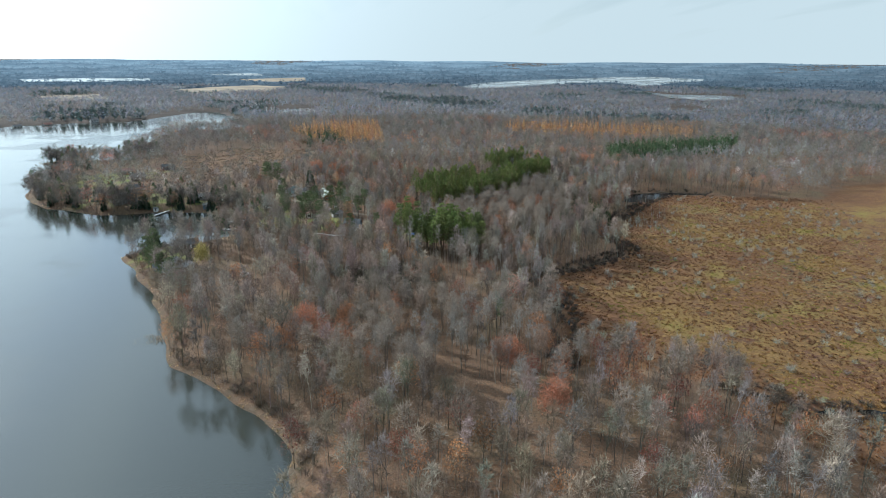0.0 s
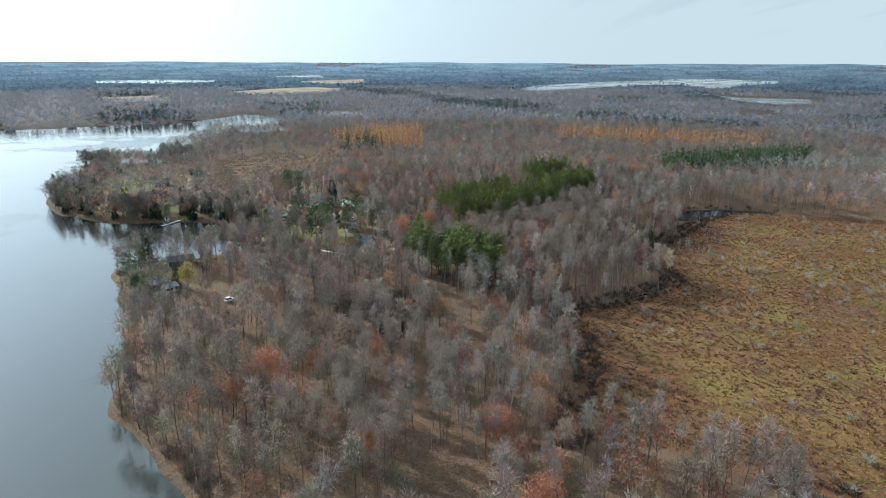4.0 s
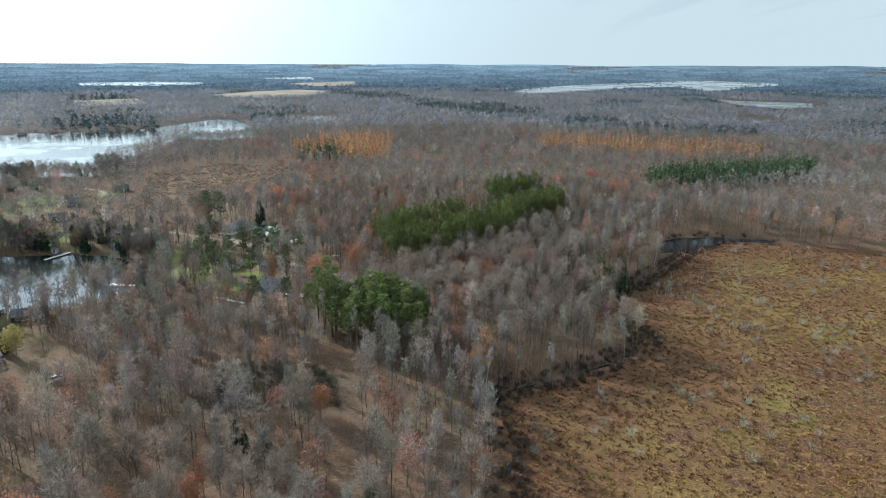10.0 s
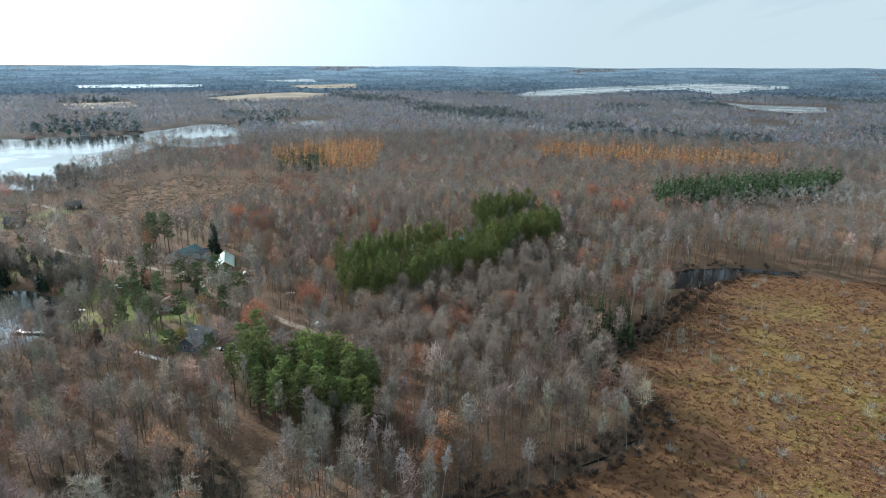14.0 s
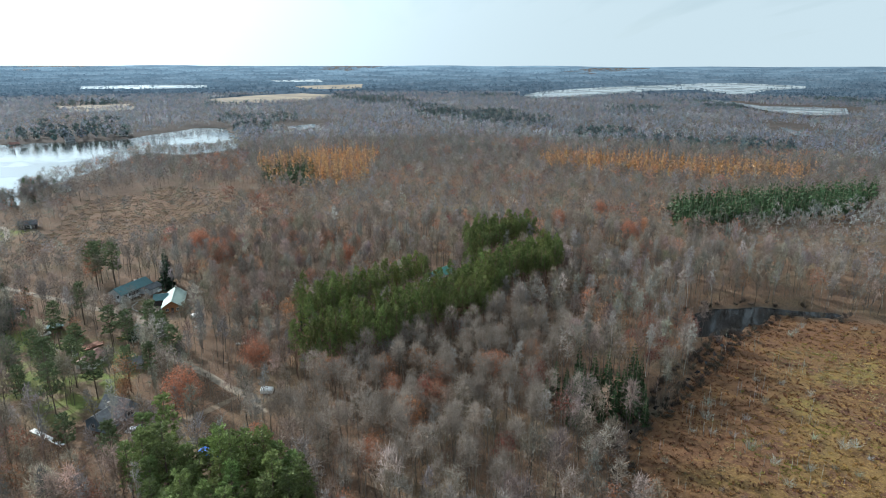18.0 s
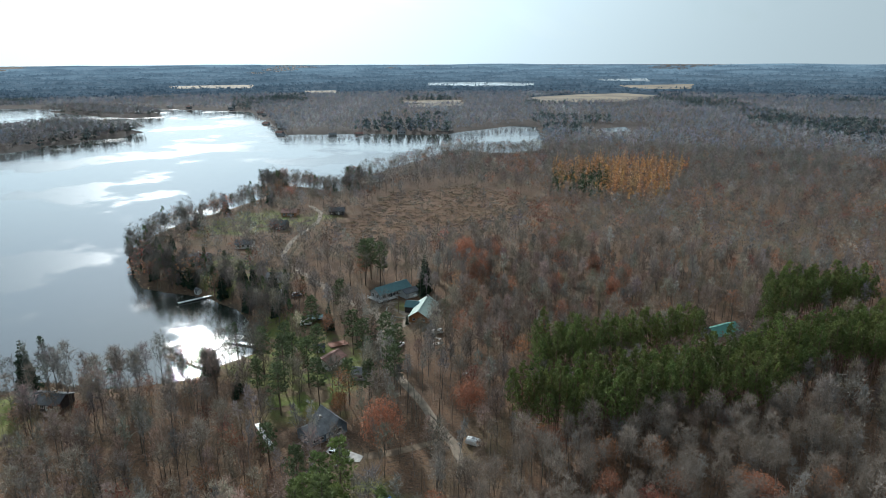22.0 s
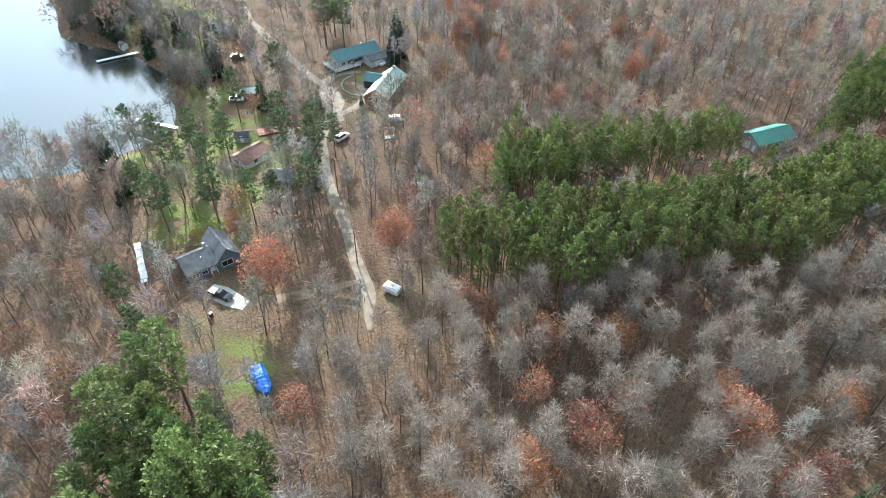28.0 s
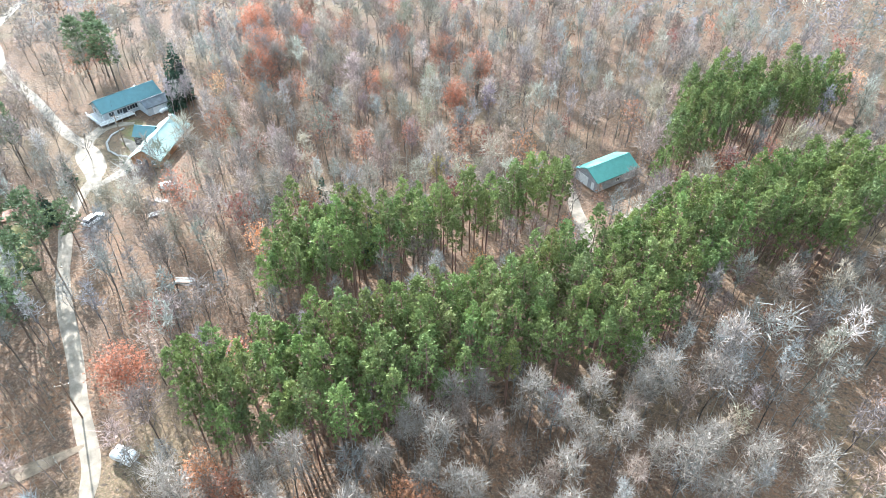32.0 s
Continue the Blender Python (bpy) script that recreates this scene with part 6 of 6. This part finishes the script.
def dock(x0, y0, x1, y1, wide=1.5, label="white dock on posts reaching into the lake", tee=0.0):
    """Sections of decking on pipe posts, from the shore outwards."""
    length = math.hypot(x1 - x0, y1 - y0)
    d = tagged(new("dock"), label, "dock", "docks")
    d.matrix_basis = pose(x0, y0, 0, 0, 0, math.degrees(math.atan2(y1 - y0, x1 - x0)))
    n = max(2, round(length / 3))
    for i in range(n):
        a, b = length * i / n + 0.03, length * (i + 1) / n - 0.03
        s = part("deck_section", boxed(a, b, -wide / 2, wide / 2, 0.5, 0.62, bevel=0.02), BOARD if "grey" in label else TRIM, d)
        for side in (-1, 1):
            bm = bmesh.new(); post(bm, b - 0.1, side * (wide / 2 + 0.05), -1.2, 0.95, 0.04); part("post", bm, STEEL, d)
            part("edge_beam", boxed(a, b, side * wide / 2 - 0.03, side * wide / 2 + 0.03, 0.38, 0.52), STEEL, s)
    if tee:
        part("end_platform", boxed(length - 1.6, length, -wide / 2 - tee, -wide / 2, 0.5, 0.62, bevel=0.02), TRIM, d)
    return d


dock(-196.5, 347.0, -214.6, 342.2, 1.5, tee=1.6)
dock(-207.5, 368.2, -221.3, 359.2, 1.6)
dock(-273.4, 376.2, -274.2, 361.0, 1.7)
dock(-250.8, 390.5, -251.4, 381.2, 1.3, "grey dock drawn up beside the boathouse")


def boat_lift(x, y, turn):
    h = tagged(new("boat_lift"), "empty white boat lift standing in the water", "boat lift")
    h.matrix_basis = pose(x, y, 0, 0, 0, turn)
    for sx in (-2.6, 2.6):
        for sy in (-1.4, 1.4):
            bm = bmesh.new(); post(bm, sx, sy, -1.2, 1.0, 0.06); part("post", bm, STEEL, h)
    for sy in (-1.4, 1.4):
        part("beam", boxed(-2.7, 2.7, sy - 0.07, sy + 0.07, 0.85, 1.0), TRIM, h)
    for sx in (-2.6, 2.6):
        part("cross_beam", boxed(sx - 0.07, sx + 0.07, -1.4, 1.4, 0.86, 0.99), TRIM, h)


boat_lift(-221.2, 363.8, 40)


def wheel(parent, x, y, z, r=0.38, wide=0.26):
    w = new("wheel"); w.parent = parent
    m = Matrix.Translation((x, y, z)) @ Matrix.Rotation(math.pi / 2, 4, "X")
    bm = bmesh.new(); bmesh.ops.create_cone(bm, cap_ends=True, segments=20, radius1=r, radius2=r, depth=wide, matrix=m)
    bmesh.ops.bevel(bm, geom=[e for e in bm.edges if len(e.link_faces) == 2 and e.calc_face_angle(0) > 1], offset=0.05, segments=2, affect="EDGES")
    part("tyre", bm, RUBBER, w)
    bm = bmesh.new(); bmesh.ops.create_cone(bm, cap_ends=True, segments=14, radius1=r * 0.6, radius2=r * 0.6, depth=wide + 0.02, matrix=m)
    part("rim", bm, STEEL, w)


def loft(sections):
    """A closed body from cross-sections of equal length."""
    bm = bmesh.new()
    rings = [[bm.verts.new(p) for p in s] for s in sections]
    for a, b in zip(rings, rings[1:]):
        for i in range(len(a)):
            j = (i + 1) % len(a)
            bm.faces.new((a[i], a[j], b[j], b[i]))
    bm.faces.new(rings[0][::-1]); bm.faces.new(rings[-1])
    bmesh.ops.recalc_face_normals(bm, faces=bm.faces[:])
    return bm


def vehicle(x, y, turn, paint, label, kind="pickup_truck", length=5.6):
    v = root(kind, x, y, turn, label, "vehicle", lift=0.12)
    k = length / 5.6
    sec = []
    for sx, lo, hi, w in ((-2.8, 0.5, 0.95, 0.9), (-2.7, 0.4, 1.12, 0.97), (-0.9, 0.38, 1.14, 1.0), (1.2, 0.38, 1.12, 1.0), (2.2, 0.4, 1.05, 0.97), (2.75, 0.45, 0.92, 0.86)):
        sec.append([(sx * k, -w, lo), (sx * k, w, lo), (sx * k, w * 1.0, hi - 0.15), (sx * k, w * 0.9, hi), (sx * k, -w * 0.9, hi), (sx * k, -w, hi - 0.15)])
    bm = loft(sec)
    part("body", bm, paint, v)
    back = -0.9 if kind == "pickup_truck" else -2.4
    sec = []
    for sx, hi, w, t in ((back, 1.12, 0.88, 0.0), (back + 0.25, 1.12, 0.88, 0.68), (0.55, 1.12, 0.88, 0.68), (1.35, 1.12, 0.86, 0.0)):
        sec.append([(sx * k, -w, hi - 0.05), (sx * k, w, hi - 0.05), (sx * k, (w - 0.16) if t else w, hi + t), (sx * k, -(w - 0.16) if t else -w, hi + t)])
    part("windows", loft(sec), GLASS, v, "dark tinted glass")
    part("roof", boxed((back + 0.28) * k, 0.52 * k, -0.7, 0.7, 1.78, 1.85, bevel=0.03), paint, v)
    if kind == "pickup_truck":
        bm = bmesh.new(); box(bm, -2.62, -1.0, -0.78, 0.78, 1.13, 1.19)
        part("bed_cover", bm, plain("silver_bed_cover", (0.55, 0.57, 0.6), 0.3, 0.3, 2, 0.1), v)
    for sx in (-1.75 * k, 1.75 * k):
        for sy in (-0.88, 0.88):
            wheel(v, sx, sy, 0.38)
    for sy in (-0.65, 0.65):
        part("headlight", boxed(2.7 * k, 2.79 * k, sy - 0.18, sy + 0.18, 0.7, 0.86), WHITE_PAINT, v)
        part("tail_light", boxed(-2.83 * k, -2.76 * k, sy - 0.1, sy + 0.1, 0.7, 0.95), plain("red_lens", (0.4, 0.02, 0.02), 0.3), v)
    return v


vehicle(-126.0, 349.1, 27, BLACK_PAINT, "black pickup truck with a silver bed cover on concrete")
vehicle(-209.9, 388.4, 60, WHITE_PAINT, "white car parked beside the carport", "parked_car", 4.6)
vehicle(-156.3, 263.4, 70, WHITE_PAINT, "white car parked on the lawn under bare trees", "parked_car", 4.0)
vehicle(-240.5, 401.9, 60, plain("blue_grey_car_paint", (0.06, 0.09, 0.14), 0.3), "blue-grey car parked on the lawn", "parked_car", 4.6)
vehicle(-168.8, 403.6, 110, WHITE_PAINT, "white van parked among thin trees", "parked_van", 5.2)
polygon_sheet("parking_pad", [(-129.9, 347.2), (-130.9, 349.3), (-128.0, 351.4), (-121.0, 353.4), (-119.5, 351.0), (-122.5, 348.8), (-125.6, 347.4)], CONCRETE, 0.14, "pale concrete parking pad", "pavement")


def tarped_boat(x, y, turn):
    t = root("covered_boat", x, y, turn, "boat on a trailer under a bright blue tarpaulin", "boat")
    sec = []
    for i, sx in enumerate(np.linspace(-3.4, 3.6, 15)):
        w = 1.25 * (1 - max(0, (sx - 0.8) / 3.1) ** 2) + 0.12
        top = 1.75 + 0.45 * math.exp(-((sx + 0.2) / 1.1) ** 2) - 0.1 * max(0, sx - 1.5) + 0.05 * math.sin(i * 2.2)
        ruck = 0.06 * math.sin(i * 1.9)
        sec.append([(sx, -w - ruck, 0.75 + 0.08 * math.sin(i * 1.3)), (sx, -w * 1.02, 1.25), (sx, -w * 0.55, top - 0.12 + ruck), (sx, 0, top), (sx, w * 0.55, top - 0.12 - ruck), (sx, w * 1.02, 1.25), (sx, w + ruck, 0.75 + 0.08 * math.cos(i * 1.7))])
    part("tarpaulin", loft(sec), BLUE_TARP, t, "creased bright blue tarpaulin")
    sec = [[(sx, -w, 0.78), (sx, 0, 0.45), (sx, w, 0.78), (sx, 0, 0.8)] for sx, w in ((-3.2, 1.0), (0, 1.1), (2.2, 0.7), (3.4, 0.1))]
    part("hull", loft(sec), WHITE_PAINT, t)
    part("trailer_frame", boxed(-3.0, 4.6, -0.08, 0.08, 0.38, 0.5), STEEL, t)
    for sy in (-1.0, 1.0):
        wheel(t, -0.8, sy, 0.33, 0.33, 0.2)
    for q in (-1.8, 0.2, 1.8):
        part("strap", boxed(q - 0.03, q + 0.03, -1.32, 1.32, 0.72, 0.8), RUBBER, t)


tarped_boat(-99.8, 346.3, -8)


def covered_trailer(x, y, turn):
    t = root("covered_trailer", x, y, turn, "small trailer under a pale grey cover by the road", "trailer")
    sec = []
    for i, sx in enumerate(np.linspace(-1.9, 1.9, 9)):
        top = 1.95 - 0.25 * abs(sx / 1.9) ** 3 + 0.05 * math.sin(i * 2)
        sec.append([(sx, -1.15, 0.5), (sx, -1.12, 1.5), (sx, -0.7, top), (sx, 0.7, top + 0.04), (sx, 1.12, 1.5), (sx, 1.15, 0.5)])
    part("cover", loft(sec), WHITE_PAINT, t, "sagging pale cover")
    part("hatch", boxed(-0.4, 0.4, -0.35, 0.35, 1.9, 2.1), SIDING_GREY, t)
    part("drawbar", boxed(1.9, 3.0, -0.06, 0.06, 0.4, 0.5), STEEL, t)
    for sy in (-1.1, 1.1):
        wheel(t, 0, sy, 0.32, 0.32, 0.2)


covered_trailer(-105.6, 379.4, 20)
covered_trailer(-167.4, 421.5, 60)


def boardwalk():
    b = root("boardwalk", -156.2, 340.3, math.degrees(math.atan2(-4.7, 24.9)), "long pale row of dock sections lying on the grass", "dock sections")
    for i in range(9):
        part("deck_section", boxed(2.8 * i + 0.04, 2.8 * i + 2.72, -0.75 + 0.08 * math.sin(i * 2), 0.75 + 0.08 * math.sin(i * 2), 0.1, 0.3, bevel=0.02), TRIM, b)
        for s in (-0.6, 0.6):
            part("runner", boxed(2.8 * i + 0.1, 2.8 * i + 2.6, s - 0.05, s + 0.05, -0.25, 0.1), STEEL, b)


boardwalk()


def refuse_bin(x, y):
    b = root("refuse_bin", x, y, 20, "dark wheeled refuse bin with a pale lid", "bin")
    part("body", loft([[(s * w, -w * 1.1, z), (s * w, w * 1.1, z), (s * w + 0.02, w * 1.1, z + 0.02), (s * w + 0.02, -w * 1.1, z + 0.02)] for s, w, z in ((-1, 0.3, 0.1), (1, 0.3, 0.1))]) if False else boxed(-0.32, 0.32, -0.36, 0.36, 0.1, 1.05, bevel=0.04), DARK_WALL, b)
    part("lid", boxed(-0.36, 0.36, -0.4, 0.4, 1.05, 1.13, bevel=0.02), SIDING_GREY, b)
    wheel(b, -0.3, 0.3, 0.12, 0.12, 0.08)


refuse_bin(-121.7, 345.2)


def utility_pole(x, y, turn, high=10.0):
    p = root("utility_pole", x, y, turn, "wooden utility pole with a crossarm", "utility pole", "utility poles")
    bm = bmesh.new(); bmesh.ops.create_cone(bm, cap_ends=True, segments=10, radius1=0.16, radius2=0.11, depth=high, matrix=Matrix.Translation((0, 0, high / 2 - 0.3)))
    part("pole", bm, RAW_WOOD, p)
    part("crossarm", boxed(-1.1, 1.1, -0.06, 0.06, high - 1.1, high - 0.96), RAW_WOOD, p)
    for s in (-1, 0, 1):
        bm = bmesh.new(); post(bm, s, 0, high - 0.96, high - 0.76, 0.05); part("insulator", bm, SIDING_WHITE, p)


utility_pole(-195.2, 424.3, 30)
utility_pole(-176, 405, 60)
utility_pole(-146, 389, 60)
utility_pole(-118, 378, 60)


def cable(a, b, sag):
    bm = bmesh.new()
    pts = [Vector(a).lerp(Vector(b), i / 14) - Vector((0, 0, sag * 4 * (i / 14) * (1 - i / 14))) for i in range(15)]
    rings = [[bm.verts.new(q + Vector(o)) for o in ((0, 0, 0.03), (0.026, 0.015, -0.015), (-0.026, -0.015, -0.015))] for q in pts]
    for r, s in zip(rings, rings[1:]):
        for i in range(3):
            bm.faces.new((r[i], r[(i + 1) % 3], s[(i + 1) % 3], s[i]))
    me = bpy.data.meshes.new("power_cable"); bm.to_mesh(me); bm.free(); me.materials.append(RUBBER)
    tagged(new("power_cable", me), "thin black power cable hung between poles", "cable", "power cables")


for (ax, ay), (bx, by) in (((-195.2, 424.3), (-176, 405)), ((-176, 405), (-146, 389)), ((-146, 389), (-118, 378)), ((-195.2, 424.3), (-212, 430))):
    cable((ax, ay, float(height(ax, ay)) + 9.6), (bx, by, float(height(bx, by)) + (9.6 if bx != -212 else 5.2)), 0.6)


def gas_tank(x, y):
    g = root("gas_tank", x, y, 100, "white horizontal gas tank beside the garage", "tank")
    bm = bmesh.new()
    bmesh.ops.create_uvsphere(bm, u_segments=16, v_segments=12, radius=0.55)
    for v in bm.verts:
        v.co.x += 0.9 if v.co.x > 0 else -0.9
        v.co.z += 0.75
    part("tank", bm, WHITE_PAINT, g)
    for s in (-0.8, 0.8):
        part("leg", boxed(s - 0.08, s + 0.08, -0.4, 0.4, -0.1, 0.35), CONCRETE, g)


gas_tank(-204.1, 440.9)


def stone_border():
    b = root("stone_border", -196, 421, 0, "low curved field-stone border round the lawn bed", "wall")
    pts = [(-204.5, 428.5), (-203.6, 424.6), (-200.5, 421.6), (-196.3, 420.2), (-192.2, 420.6), (-188.6, 422.6)]
    line = []
    for (x0, y0), (x1, y1) in zip(pts, pts[1:]):
        line += [(x0 + (x1 - x0) * i / 8, y0 + (y1 - y0) * i / 8) for i in range(8)]
    stones = []
    for _ in range(4):
        bm = bmesh.new(); bmesh.ops.create_icosphere(bm, subdivisions=1, radius=0.34)
        for v in bm.verts:
            v.co *= random.uniform(0.75, 1.15)
            v.co.z *= 0.75
        me = bpy.data.meshes.new("stone"); bm.to_mesh(me); bm.free(); me.materials.append(STONE)
        stones.append(me)
    for i, (x, y) in enumerate(line):
        s = new("stone", stones[i % 4]); s.parent = b
        s.location = (x + 196, y - 421, float(height(x, y)) - b.matrix_basis.translation.z + 0.15)


stone_border()


def canopy_tent(x, y, turn):
    t = root("canopy_tent", x, y, turn, "white pop-up canopy tent on four posts", "tent")
    bm = bmesh.new()
    ring = [bm.verts.new((sx * 1.5, sy * 1.5, 2.1)) for sx, sy in ((-1, -1), (1, -1), (1, 1), (-1, 1))]
    low = [bm.verts.new((v.co.x, v.co.y, 1.85)) for v in ring]
    tip = bm.verts.new((0, 0, 2.9))
    for i in range(4):
        bm.faces.new((ring[i], ring[(i + 1) % 4], tip)); bm.faces.new((low[i], low[(i + 1) % 4], ring[(i + 1) % 4], ring[i]))
    bmesh.ops.solidify(bm, geom=bm.faces[:], thickness=0.03)
    part("canopy", bm, WHITE_PAINT, t, "white fabric canopy")
    for sx in (-1, 1):
        for sy in (-1, 1):
            bm = bmesh.new(); post(bm, sx * 1.42, sy * 1.42, -0.2, 2.0, 0.035); part("post", bm, STEEL, t)


canopy_tent(-247.1, 397.6, 25)
YELLOW = plain("yellow_hull", (0.72, 0.5, 0.02), 0.35, 0, 2, 0.12)
RED_STAIN = plain("red_stained_boards", (0.3, 0.12, 0.07), 0.75, 0, 2, 0.25, 0.3, 10)


def kayak(x, y, turn):
    t = root("kayak", x, y, turn, "yellow kayak lying on a low wooden rack", "boat", lift=0.1)
    rings = []
    bm = bmesh.new()
    for u in np.linspace(-1, 1, 11):
        w, h = 0.42 * (1 - u * u) ** 0.6 + 0.02, 0.2 * (1 - u * u) ** 0.5 + 0.03
        rings.append([bm.verts.new((u * 2.0, math.cos(k) * w, 0.55 + 0.1 * u * u + math.sin(k) * h)) for k in np.arange(8) * math.pi / 4])
    for p, q in zip(rings, rings[1:]):
        for i in range(8):
            bm.faces.new((p[i], p[(i + 1) % 8], q[(i + 1) % 8], q[i]))
    bm.faces.new(rings[0]); bm.faces.new(rings[-1])
    bmesh.ops.recalc_face_normals(bm, faces=bm.faces[:])
    part("hull", bm, YELLOW, t)
    part("seat_opening", boxed(-0.35, 0.35, -0.22, 0.22, 0.7, 0.78, bevel=0.05), RUBBER, t, "black cockpit rim")
    for u in (-1.1, 1.1):
        part("rack_beam", boxed(u - 0.06, u + 0.06, -0.6, 0.6, 0.2, 0.34), RAW_WOOD, t)
        for v in (-0.5, 0.5):
            part("rack_leg", boxed(u - 0.05, u + 0.05, v - 0.05, v + 0.05, -0.3, 0.2), RAW_WOOD, t)


kayak(-181.0, 396.8, 30)


def garden_deck(x, y, turn):
    t = root("garden_deck", x, y, turn, "low red-brown wooden deck with a rail beside the cabin", "deck")
    for i in range(14):
        part("plank", boxed(-3.4, 3.4, -2.1 + 0.3 * i, -1.83 + 0.3 * i, 0.36, 0.41), RED_STAIN, t)
    for i in range(5):
        part("post", boxed(-3.4 + 1.7 * i - 0.05, -3.4 + 1.7 * i + 0.05, -2.15, -2.05, -0.4, 1.35), RED_STAIN, t)
    for z in (0.75, 1.05, 1.35):
        part("rail", boxed(-3.45, 3.45, -2.16, -2.04, z, z + 0.06), RED_STAIN, t)
    part("joist", boxed(-3.3, 3.3, -1.9, -1.8, -0.3, 0.355), RAW_WOOD, t); part("joist", boxed(-3.3, 3.3, 1.8, 1.9, -0.3, 0.355), RAW_WOOD, t)


garden_deck(-187.0, 388.6, 75)


def plank_pile(x, y, turn, n, label):
    t = root("plank_pile", x, y, turn, label, "lumber", "lumber piles")
    for i in range(n):
        lay, row = divmod(i, 5)
        part("plank", boxed(-1.9 + 0.1 * math.sin(i * 3), 1.9 + 0.1 * math.cos(i * 5), -0.8 + row * 0.33, -0.52 + row * 0.33, -0.05 + lay * 0.12, 0.05 + lay * 0.12), (BOARD, RAW_WOOD)[i % 3 == 0], t)


plank_pile(-135.5, 407.0, 40, 20, "weathered plank pile among thin trees")
plank_pile(-160.5, 414.7, 70, 15, "pale boards stacked on the leafy ground")
plank_pile(-164.2, 418.2, 20, 10, "low stack of pale boards by the trailer")
